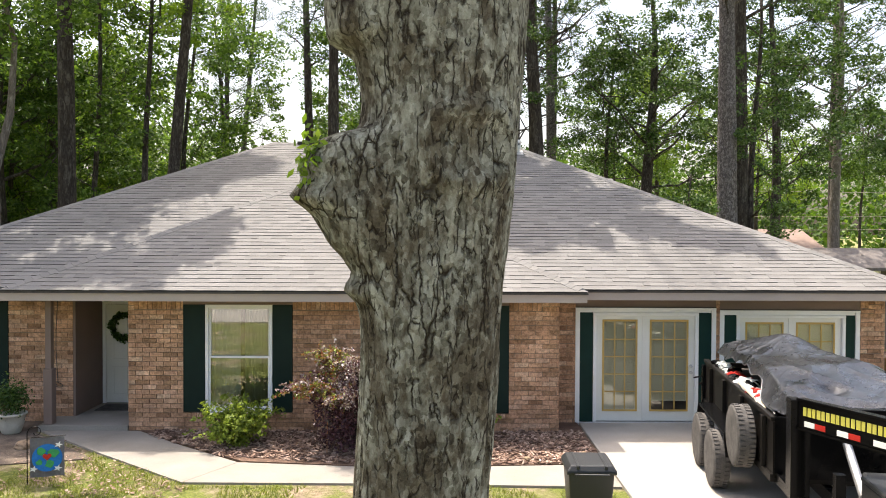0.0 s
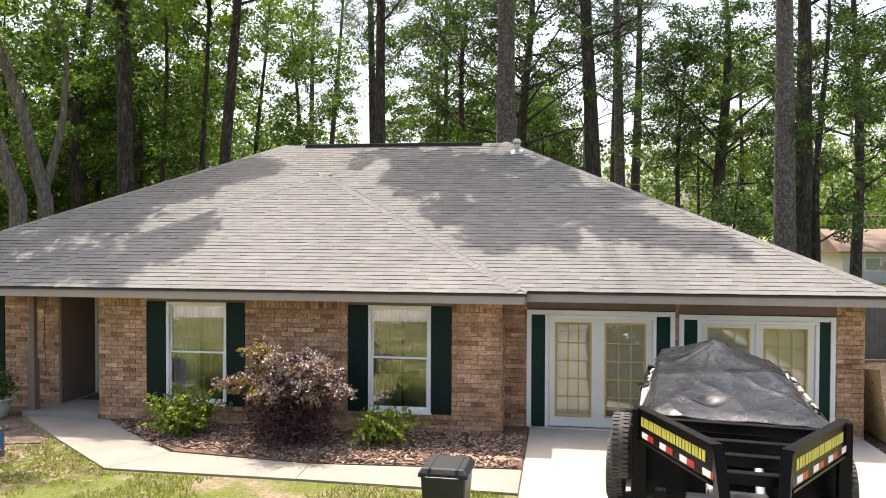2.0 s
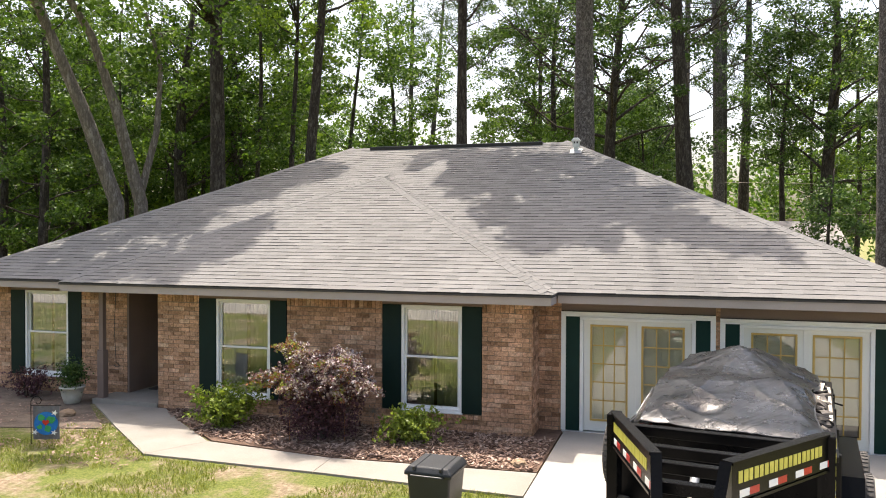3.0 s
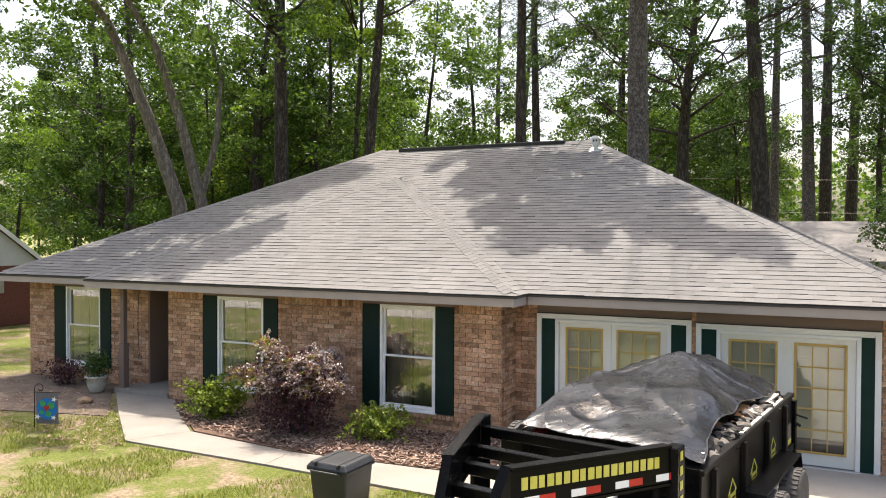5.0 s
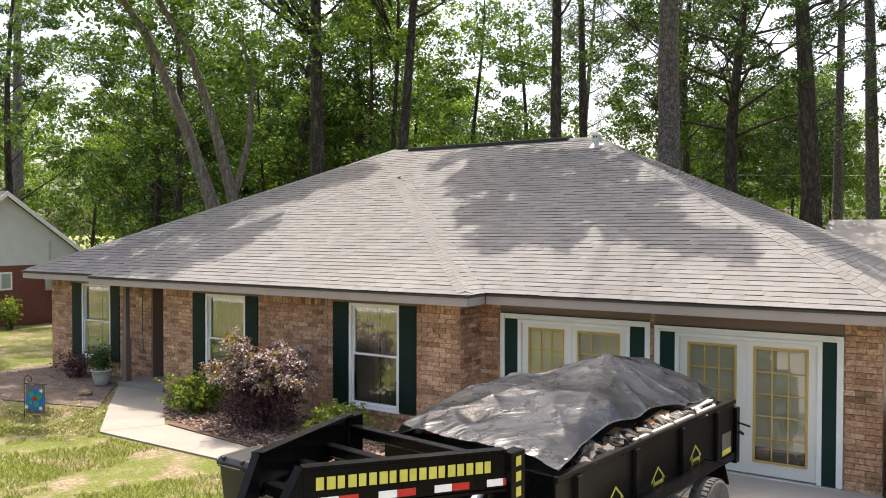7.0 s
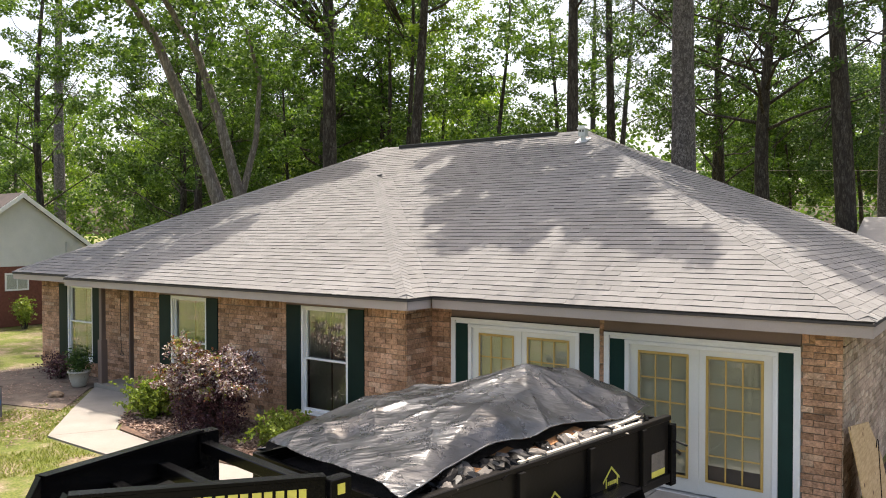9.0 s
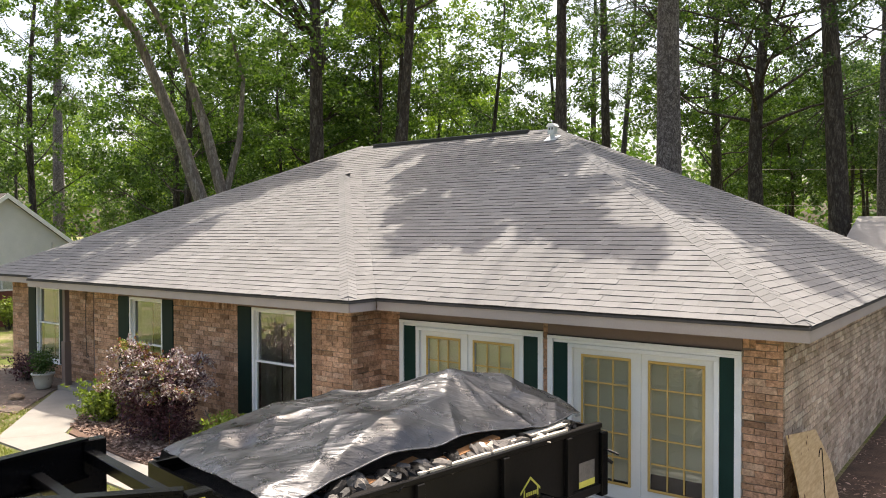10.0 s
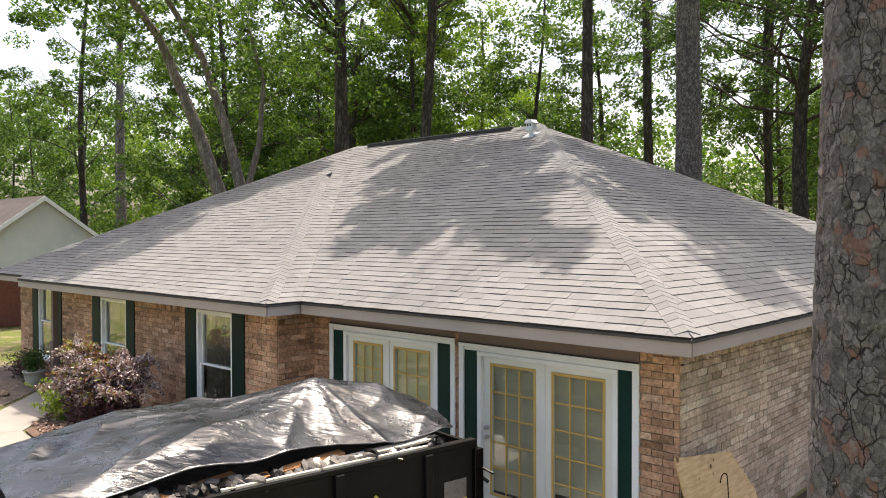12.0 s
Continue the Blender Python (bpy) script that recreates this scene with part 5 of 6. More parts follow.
# unseen leaf clumps added to cast shade on roof, tarp and soil: (host, x, y, z of the shade's middle, its half widths,
# the leaves' height)
SHADE_CLUMPS = (
    (3, -1.47, 20.39, 5.6, 0.8, 0.6, 14.2), (2, -0.19, 19.03, 4.95, 0.85, 0.75, 14.2), (2, 0.94, 17.74, 4.33, 0.85, 0.75, 14.2),
    (2, 1.96, 17.15, 4.05, 0.85, 0.85, 14.2), (2, 1.96, 16.17, 3.58, 0.65, 0.4, 14.2), (2, 2.9, 16.17, 3.58, 0.62, 0.42, 14.2),
    (2, 2.66, 18.09, 4.5, 0.85, 0.75, 14.2), (2, -0.11, 20.26, 5.54, 1.0, 0.45, 14.2), (2, 1.38, 19.93, 5.38, 0.95, 0.45, 14.2),
    (2, 3.58, 17.38, 4.16, 0.7, 0.65, 14.2), (2, 2.78, 19.45, 5.15, 0.5, 0.6, 14.2), (2, 4.32, 16.63, 3.8, 0.65, 0.42, 14.2),
    (2, 5.09, 16.4, 3.69, 0.55, 0.42, 14.2), (2, 5.83, 16.0, 3.5, 0.5, 0.36, 14.2), (2, 6.23, 15.71, 3.36, 0.3, 0.23, 14.2),
    (2, 4.36, 18.01, 4.46, 0.35, 0.35, 14.2), (2, 1.2, 18.8, 4.85, 0.6, 0.5, 14.2), (1, -8.54, 17.44, 4.19, 1.05, 0.36, 14.0),
    (1, -7.41, 18.22, 4.56, 1.26, 0.5, 14.0), (5, -6.36, 18.88, 4.88, 1.2, 0.55, 14.0), (5, -5.46, 19.78, 5.31, 1.1, 0.5, 14.0),
    (1, -7.0, 16.7, 3.9, 1.1, 0.6, 14.0), (5, -6.9, 15.3, 3.2, 0.8, 0.6, 14.0),
    (1, -10.62, 14.33, 2.69, 0.5, 0.25, 13.0), (1, -9.94, 14.79, 2.92, 0.55, 0.35, 13.0), (1, -9.09, 15.46, 3.24, 0.6, 0.35, 13.0), (1, -8.55, 16.07, 3.53, 0.5, 0.4, 13.0), (1, -7.3, 14.0, 2.73, 0.5, 0.3, 13.0), (5, -6.52, 14.26, 2.96, 0.45, 0.35, 13.0), (5, -5.84, 14.8, 3.22, 0.45, 0.4, 13.0), (5, -5.5, 13.95, 2.8, 0.4, 0.25, 13.0), (5, -5.14, 15.34, 3.48, 0.4, 0.35, 13.0), (5, -4.74, 16.05, 3.82, 0.35, 0.35, 13.0),
    (5, -4.9, 15.2, 3.2, 0.7, 0.6, 12.5), (1, -9.0, 16.5, 3.7, 1.1, 0.8, 13.5),
    (7, 5.1, 19.4, 4.5, 0.5, 1.0, 14.5), (7, 6.4, 18.6, 3.8, 0.5, 1.0, 14.0), (7, 7.5, 18.2, 3.2, 0.4, 0.9, 13.5), (7, 4.0, 22.2, 5.0, 0.7, 1.2, 15.5), (7, 6.3, 21.2, 3.9, 0.7, 1.0, 14.5), (7, 8.1, 20.3, 3.0, 0.5, 1.2, 13.5), (7, 8.5, 17.0, 1.4, 0.3, 0.8, 13.0),
    (7, 3.3, 20.7, 5.3, 0.6, 0.7, 15.0), (7, 4.5, 20.3, 4.75, 0.6, 0.6, 15.0), (7, 5.2, 21.2, 4.4, 0.7, 0.7, 14.5), (7, 5.9, 19.9, 4.05, 0.6, 0.6, 14.5), (7, 6.9, 19.7, 3.56, 0.5, 0.7, 14.0),
    (7, 7.3, 21.6, 3.36, 0.7, 0.8, 14.0), (7, 5.0, 23.4, 4.5, 0.9, 0.9, 15.0), (7, 6.5, 23.0, 3.75, 0.8, 0.9, 14.0), (7, 7.9, 22.9, 3.1, 0.7, 0.9, 13.5), (7, 5.6, 18.2, 4.2, 0.4, 0.5, 14.5),
    (7, 4.2, 21.4, 4.9, 0.6, 0.6, 15.0), (7, 6.0, 22.1, 4.0, 0.7, 0.6, 14.5), (7, 7.0, 20.6, 3.5, 0.6, 0.6, 14.0), (7, 5.5, 20.6, 4.25, 0.5, 0.5, 14.5), (7, 8.2, 21.6, 2.9, 0.6, 0.6, 13.5),
    (2, 4.8, 9.8, 1.6, 0.3, 0.2, 14.0), (2, 5.7, 10.7, 1.8, 0.3, 0.2, 14.0), (2, 4.8, 11.6, 1.7, 0.25, 0.3, 14.0), (2, 5.8, 12.3, 1.8, 0.35, 0.15, 14.0),
    (1, -8.0, 13.2, 0.0, 1.0, 0.5, 12.5), (1, -9.8, 11.8, 0.0, 0.8, 0.35, 12.5), (1, -7.6, 12.4, 0.0, 0.4, 0.3, 12.5), (1, -11.5, 9.6, 0.0, 0.7, 0.3, 12.5), (1, -6.2, 11.2, 0.0, 0.5, 0.3, 12.5), (1, -8.2, 9.6, 0.0, 0.9, 0.4, 12.5), (1, -12.0, 8.4, 0.0, 1.6, 0.6, 12.5), (1, -9.2, 12.7, 0.0, 1.5, 0.6, 12.5), (1, -10.5, 10.6, 0.0, 1.4, 0.5, 12.5), (1, -7.4, 11.6, 0.0, 0.9, 0.4, 12.5), (1, -13.5, 13.0, 0.0, 1.6, 1.2, 12.5),
    (1, -8.6, 13.5, 0.0, 1.3, 0.5, 12.5), (1, -7.8, 12.4, 0.0, 0.8, 0.5, 12.5), (1, -10.0, 13.4, 0.0, 1.0, 0.6, 12.5), (1, -9.4, 12.3, 0.0, 0.9, 0.4, 12.5), (1, -6.9, 13.1, 0.0, 0.5, 0.5, 12.5),
    (1, -7.0, 9.4, 0.0, 1.1, 0.3, 12.5), (1, -5.0, 10.4, 0.0, 0.5, 0.2, 12.5),
)


def hang_shade_clumps():
    rng = np.random.default_rng(91)
    sun_way = np.array(SUN) / SUN.z
    for n, (host, x, y, z, rx, ry, top) in enumerate(SHADE_CLUMPS):
        t = hosts[host]
        top += 1.5
        base = np.array(t.location)
        count = int(46 * math.pi * rx * ry)
        a, q = rng.uniform(0, math.tau, count), np.sqrt(rng.uniform(0, 1.3, count))
        h = top + rng.normal(0, 0.5, count)
        spots = np.column_stack([x + rx * q * np.cos(a), y + ry * q * np.sin(a), np.full(count, z)]) + (h - z)[:, None] * sun_way[None]
        lump = np.array([noise.noise((p[0] * 1.7 + n, p[1] * 1.7, 2.5)) + 0.5 * noise.noise((p[0] * 4.2, p[1] * 4.2, 6.5)) for p in spots])
        spots = spots[lump > -0.19]
        count = len(spots)
        c = np.repeat(spots, 12, 0) + rng.normal(0, 0.13, (count * 12, 3))
        mid = np.array([x, y, z]) + (top - z) * sun_way - np.array([0, 0, 0.4])
        root = Vector((0, 0, top - 2.0))
        tip = Vector(mid - base)
        # added limb that ties the shade clump to its host tree
        bm = tube([root, root.lerp(tip, 0.35) + Vector((0, 0, 1.1)), root.lerp(tip, 0.7) + Vector((0, 0, 0.8)), tip], [0.035, 0.028, 0.02, 0.01], 7)
        for k in range(0, count, 9):
            join_bm(bm, tube([tip, tip.lerp(Vector(spots[k] - base), 0.5) + Vector((0, 0, 0.1)), Vector(spots[k] - base)], [0.02, 0.012, 0.006], 4))
        part("limb", bm, FAR_BARK, t, "", True)
        part("shade_clump_leaves", leaf_mesh("shade_clump_leaves", c - base[None], 0.16, LEAF_DARK, rng), None, t)["kind"] = "stuff"


hang_shade_clumps()

# ---- shrubs ----


def shrub(name, label, x, y, w, h, mat, leaves, size, seed, stems=9, z=0.02, open_base=0.25):
    rng = np.random.default_rng(seed)
    t = thing(name, label, "shrub", pose(x, y, z))
    cl = []
    for k in range(stems):
        a = k * 2.4 + rng.uniform(-0.4, 0.4)
        rr = math.sqrt((k + 0.5) / stems) * w * 0.5
        tip = Vector((math.cos(a) * rr, math.sin(a) * rr * 0.8, h * rng.uniform(0.7, 1.0) * (1 - 0.35 * (rr / (w * 0.5)) ** 2)))
        mid = Vector((tip.x * 0.45, tip.y * 0.45, tip.z * 0.5)) + Vector(rng.normal(0, 0.05, 3))
        q = tube([Vector((math.cos(a) * 0.08, math.sin(a) * 0.08, -0.02)), mid, tip], [0.018, 0.012, 0.004], 6)
        part("stem", q, FAR_BARK, t)
        for f in np.linspace(open_base, 1.05, 7):
            base = np.array(mid.lerp(tip, (f - 0.4) / 0.6) if f > 0.4 else Vector((0, 0, 0)).lerp(mid, f / 0.4))
            n = int(leaves / stems / 7)
            spread = 0.14 * w * (0.55 + 0.6 * f)
            sub = base[None] + rng.normal(0, 1, (6, 3)) * spread * 0.8
            away = sub * np.array([1, 1, 0.0]) + rng.normal(0, 0.35, (6, 3)) + np.array([0, 0, 0.12])
            away *= 0.11 * w / np.linalg.norm(away, axis=1)[:, None]
            pick = rng.integers(0, 6, n)
            cl.append(sub[pick] + away[pick] * rng.uniform(0, 1.4, (n, 1)) + rng.normal(0, 0.02, (n, 3)))
    c = np.concatenate(cl)
    c = c[(c[:, 2] > 0.03) & (c[:, 2] < 1.1 * h)]
    part("foliage", leaf_mesh("foliage", c, size, mat, rng), None, t)
    return t


def arching_shrub(x, y):
    """Many stems that fan out from one foot, arch over and carry short leafy side twigs."""
    rng = np.random.default_rng(41)
    t = thing("loropetalum_shrub", "wide burgundy-leaved shrub with arching branches in the mulch", "shrub", pose(x, y, 0.02))
    dark, pale, young = [], [], []
    for k in range(56):
        a = k * 2.4 + rng.uniform(-0.3, 0.3)
        out = rng.uniform(0.25, 1.0)
        reach, rise = 1.12 * out, (1.5 - 0.36 * out ** 2) * rng.uniform(0.72, 1.08)
        if k % 6 == 5:
            rise *= 1.2
        pts = [Vector((math.cos(a) * (0.07 + reach * u ** 1.35), math.sin(a) * (0.07 + reach * u ** 1.35) * 0.78, rise * (1 - (1 - u) ** 2.1) - 0.22 * out * max(0.0, u - 0.75) * 4 * (u - 0.75) * 4 * 0.5)) for u in np.linspace(0, 1, 9)]
        part("stem", tube(pts, [0.016 - 0.0016 * i for i in range(9)], 5), FAR_BARK, t)
        for w in range(30):
            u = rng.uniform(0.4, 1.0) ** 0.8
            f = u * 8
            i = min(7, int(f))
            p = np.array(pts[i].lerp(pts[i + 1], f - i))
            way = rng.normal(0, 1, 3) * np.array([1, 1, 0.45]) + np.array([math.cos(a), math.sin(a), 0.15]) * 0.9
            way *= rng.uniform(0.12, 0.3) / np.linalg.norm(way)
            n = 19
            step = rng.uniform(0.1, 1.05, (n, 1))
            c = p[None] + way[None] * step + rng.normal(0, 0.016, (n, 3)) - np.array([0, 0, 0.05]) * step ** 2
            e = p + way
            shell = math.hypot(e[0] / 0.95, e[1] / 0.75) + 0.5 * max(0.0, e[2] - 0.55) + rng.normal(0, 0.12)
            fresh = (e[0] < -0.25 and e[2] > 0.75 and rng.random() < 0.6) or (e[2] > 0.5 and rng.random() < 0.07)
            # outer twigs get the paler leaves as painted highlights, inner ones stay dark
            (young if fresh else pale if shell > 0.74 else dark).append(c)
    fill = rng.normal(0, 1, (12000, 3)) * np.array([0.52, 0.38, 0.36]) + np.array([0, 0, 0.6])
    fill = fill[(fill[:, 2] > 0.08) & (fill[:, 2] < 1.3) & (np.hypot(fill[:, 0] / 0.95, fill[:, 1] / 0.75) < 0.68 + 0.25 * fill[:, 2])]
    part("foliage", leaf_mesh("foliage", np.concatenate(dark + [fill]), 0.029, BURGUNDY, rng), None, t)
    part("sheen_leaves", leaf_mesh("sheen_leaves", np.concatenate(pale), 0.027, SHEEN_TIPS, rng), None, t, "pinkish leaf tips with the grey sky sheen in their colour")["kind"] = "stuff"
    part("new_growth", leaf_mesh("new_growth", np.concatenate(young), 0.027, YOUNG, rng), None, t, "yellow-green and rusty young leaves")["kind"] = "stuff"


YOUNG = leaf_material("rusty_green_leaves", [(0.1, (0.25, 0.065, 0.045)), (0.42, (0.3, 0.12, 0.065)), (0.58, (0.2, 0.22, 0.05)), (0.95, (0.3, 0.36, 0.1))], 0.22, 0.4)
arching_shrub(-1.38, 12.78)
shrub("green_shrub", "small bright green leafy shrub in the mulch", 0.2, 13.1, 0.95, 0.56, SHRUB, 3000, 0.036, 42)
shrub("green_shrub", "green leafy shrub below the window", -3.5, 13.05, 1.15, 0.72, SHRUB, 4600, 0.036, 43)
shrub("dark_shrub", "low dark purple shrub by the window", -9.15, 14.1, 0.95, 0.62, BURGUNDY, 1800, 0.03, 44)


def potted_plant():
    t = thing("potted_plant", "green bushy plant in a pale ceramic pot", "potted plant", pose(-7.75, 13.85, 0.0))
    bm = bmesh.new()
    lathe(bm, [(0.14, 0), (0.16, 0.02), (0.21, 0.18), (0.235, 0.32), (0.26, 0.33), (0.26, 0.365), (0.22, 0.365), (0.21, 0.33)], 24)
    part("pot", bm, CREAM, t, "cream ceramic pot", True)
    rng = np.random.default_rng(9)
    c = np.array([(0, 0, 0.62)]) + rng.normal(0, 1, (1500, 3)) * np.array([0.125, 0.125, 0.14])
    part("foliage", leaf_mesh("foliage", c, 0.03, LEAF_DARK, rng), None, t)


potted_plant()


def garden_flag():
    t = thing("garden_flag", "grey garden flag with blue globe and red heart on a stake", "garden flag", pose(-5.67, 11.01, -0.27, 0, 0, 20) @ Matrix.Scale(1.2, 4))
    bm = bmesh.new()
    rod(bm, (-0.2, 0, -0.1), (-0.2, 0, 0.86), 0.006)
    rod(bm, (-0.2, 0, 0.8), (0.22, 0, 0.8), 0.005)
    for k in range(10):
        a, b = k * 0.6, (k + 1) * 0.6
        ra, rb = 0.09 - 0.007 * k, 0.09 - 0.007 * (k + 1)
        rod(bm, (-0.11 + ra * -math.cos(a), 0, 0.86 + ra * math.sin(a)), (-0.11 + rb * -math.cos(b), 0, 0.86 + rb * math.sin(b)), 0.005)
    part("stake", bm, BLACK, t)
    bm = bmesh.new()
    n = 10
    rows = [[bm.verts.new((-0.17 + 0.37 * k / n, 0.012 * math.sin(k * 1.1), z)) for k in range(n + 1)] for z in (0.32, 0.79)]
    for k in range(n):
        bm.faces.new((rows[0][k], rows[0][k + 1], rows[1][k + 1], rows[1][k]))
    bmesh.ops.solidify(bm, geom=list(bm.faces), thickness=0.004)
    cloth = part("flag_cloth", bm, speckled("flag_grey", (0.16, 0.16, 0.17), (0.24, 0.24, 0.26), 20, 90, 0.8, 0), t, "grey cloth flag")

    def patch(name, outline, mat, y, label=""):
        bm = bmesh.new()
        bm.faces.new([bm.verts.new((x, y, z)) for x, z in outline])
        g = bmesh.ops.extrude_face_region(bm, geom=list(bm.faces))
        for v in g["geom"]:
            if isinstance(v, bmesh.types.BMVert):
                v.co.y -= 0.003
        part(name, bm, mat, cloth, label)

    blue = speckled("flag_blue", (0.01, 0.12, 0.42), (0.02, 0.2, 0.55), 20, 80, 0.7, 0)
    green = speckled("flag_green", (0.03, 0.25, 0.08), (0.06, 0.36, 0.12), 20, 80, 0.7, 0)
    patch("globe", [(0.015 + 0.165 * math.cos(k * 0.2244), 0.55 + 0.165 * math.sin(k * 0.2244)) for k in range(28)], blue, -0.016, "blue globe")
    rng = random.Random(6)
    for cx, cz, s in ((-0.05, 0.63, 0.06), (0.08, 0.6, 0.07), (0.04, 0.47, 0.06), (-0.07, 0.5, 0.045)):
        patch("land", [(cx + s * rng.uniform(0.6, 1.1) * math.cos(k * 0.7), cz + s * rng.uniform(0.5, 1) * math.sin(k * 0.7)) for k in range(9)], green, -0.021)
    patch("heart", [(0.015 + 0.004 * 16 * math.sin(q) ** 3 * 0.75, 0.565 + 0.003 * (13 * math.cos(q) - 5 * math.cos(2 * q) - 2 * math.cos(3 * q) - math.cos(4 * q))) for q in [k * math.tau / 24 for k in range(24)]], RED, -0.026, "red heart")
    for cx, cz in ((0.14, 0.7), (-0.13, 0.43), (0.13, 0.42)):
        patch("dove", [(cx + r * math.cos(k * 0.63), cz + r * 0.8 * math.sin(k * 0.63)) for k, r in enumerate((0.05, 0.02, 0.055, 0.02, 0.045, 0.02, 0.055, 0.02, 0.05, 0.02))], WHITE, -0.03)


garden_flag()


def wheelie_bin():
    t = thing("wheelie_bin", "charcoal plastic wheelie bin with a closed lid on the lawn", "bin", pose(1.8, 9.47, -0.02, 0, 0, -2) @ Matrix.Diagonal((0.98, 0.98, 0.85, 1)))
    bm = bmesh.new()
    v = box(bm, -0.28, -0.3, 0.03, 0.28, 0.3, 0.93)
    for k in (0, 1, 2, 3):
        v[k].co.x *= 0.82
        v[k].co.y *= 0.8
    soften(bm, 0.03, 3)
    part("body", bm, PLASTIC, t, "", True)
    bm = bmesh.new()
    box(bm, -0.305, -0.32, 0.9, 0.305, 0.31, 0.945)
    soften(bm, 0.012, 2)
    part("rim", bm, PLASTIC, t)
    bm = bmesh.new()
    v = box(bm, -0.31, -0.34, 0.947, 0.31, 0.33, 1.03)
    for k in (4, 5, 6, 7):
        v[k].co.x *= 0.82
        v[k].co.y *= 0.86
    soften(bm, 0.018, 2)
    lid = part("lid", bm, PLASTIC, t)
    for x in (-0.17, 0.17):
        part_box("lid_rib", (x - 0.018, -0.345, 0.985, x + 0.018, 0.26, 1.04), PLASTIC, lid, bevel=0.008)
    bm = bmesh.new()
    rod(bm, (-0.2, -0.37, 0.92), (0.2, -0.37, 0.92), 0.014)
    for x in (-0.2, 0.2):
        rod(bm, (x, -0.37, 0.92), (x, -0.3, 0.9), 0.014)
    part("handle", bm, PLASTIC, t)
    for x in (-0.24, 0.24):
        bm = bmesh.new()
        lathe(bm, [(0.1, -0.025), (0.11, -0.015), (0.11, 0.015), (0.1, 0.025)], 18, pose(x, -0.25, 0.11, 0, 90, 0))
        part("wheel", bm, RUBBER, t)


wheelie_bin()


def rock(x, y, z, s, seed, label):
    bm = bmesh.new()
    bmesh.ops.create_icosphere(bm, subdivisions=3, radius=s)
    for v in bm.verts:
        v.co *= 1 + 0.3 * noise.noise(v.co * (2.2 / s) + Vector((seed, 0, 0)))
        v.co.z *= 0.6
    ob = part("stone", bm, speckled("field_stone", (0.2, 0.13, 0.08), (0.36, 0.27, 0.18), 9, 70, 0.9, 0.4), None, "", False)
    ob.location = (x, y, z)
    tagged(ob, label, "stone")


rock(2.25, 12.3, 0.06, 0.12, 1, "tan field stone at the edge of the mulch")
rock(1.35, 12.2, 0.05, 0.06, 2, "small brown stone on the mulch")
rock(-7.0, 12.9, 0.03, 0.16, 3, "flat pale stepping stone in the soil")


def metal_flower(x, y, high):
    t = thing("metal_flower", "rusty wire flower on a garden stake", "garden ornament", pose(x, y, 0.02) @ Matrix.Diagonal((1, 1, high, 1)), "wire flowers in the mulch")
    bm = bmesh.new()
    rod(bm, (0, 0, -0.05), (0.01, 0, 0.55), 0.006)
    part("stake", bm, ORANGE_WOOD, t)
    for k in range(9):
        a = k * math.tau / 9
        bm = bmesh.new()
        for da, db in ((-0.16, 0.0), (0.16, 0.0)):
            rod(bm, (0.01, 0, 0.55), (0.01 + 0.09 * math.cos(a + da), 0, 0.55 + 0.09 * math.sin(a + da)), 0.004, n=5)
            rod(bm, (0.01 + 0.09 * math.cos(a + da), 0, 0.55 + 0.09 * math.sin(a + da)), (0.01 + 0.16 * math.cos(a), 0, 0.55 + 0.16 * math.sin(a)), 0.004, n=5)
        part("petal", bm, OLD_WOOD, t)


for x, y, high in ((-0.9, 12.7, 1.0), (-1.88, 12.55, 0.95), (-0.6, 13.25, 0.8)):
    metal_flower(x, y, high)


def doormat():
    bm = bmesh.new()
    box(bm, -6.85, 15.15, 0.1, -6.05, 15.68, 0.118)
    soften(bm, 0.006, 1)
    tagged(part("doormat", bm, RUBBER), "dark fibre doormat on the porch slab", "doormat")


doormat()


def porch_cable():
    pts = [Vector((-7.34 + 0.02 * math.sin(z * 3.1), MAIN_Y - 0.035, z)) for z in np.linspace(2.35, 0.75, 14)]
    pts += [Vector((-7.3 + 0.07 * math.sin(k * 0.8), MAIN_Y - 0.035, 0.75 - 0.09 * math.sin(k * 0.4))) for k in range(1, 8)]
    tagged(part("hanging_cable", tube(pts, [0.007] * len(pts), 6), RUBBER), "thin dark cable hanging down the brick wall", "cable")


porch_cable()

# ---- the dump trailer ----
TR = pose(5.689, 13.328, 0.03, 0, 0, -8.5)


def wheel(parent, name, m, tyre_label=""):
    bm = bmesh.new()
    lathe(bm, [(0.22, -0.1), (0.36, -0.115), (0.39, -0.1), (0.4, -0.03), (0.4, 0.03), (0.39, 0.1), (0.36, 0.115), (0.22, 0.1)], 36, m)
    w = part(name, bm, RUBBER, parent, tyre_label, True)
    for k in range(40):
        for s in (-0.06, 0.06):
            bm = bmesh.new()
            box(bm, 0.392, -0.02, s - 0.035, 0.408, 0.02, s + 0.035, m @ pose(0, 0, 0, 0, 0, k * 9 + (4.5 if s > 0 else 0)))
            part("tread_block", bm, RUBBER, w)
    bm = bmesh.new()
    lathe(bm, [(0.215, -0.085), (0.215, 0.05), (0.19, 0.085), (0.14, 0.04), (0.07, 0.06), (0.05, 0.09)], 28, m)
    part("rim", bm, STEEL, w, "", True)


def bars(parent, x0, x1, z0, z1, count, m, mat, name="lettering"):
    """Unreadable lettering as plain bars standing proud of the face y = 0."""
    step = (x1 - x0) / count
    for k in range(count):
        bm = bmesh.new()
        box(bm, x0 + k * step, -0.004, z0, x0 + k * step + step * (0.72, 0.8, 0.66, 0.78, 0.7)[k % 5], 0.0, z1, m)
        part(name, bm, mat, parent)


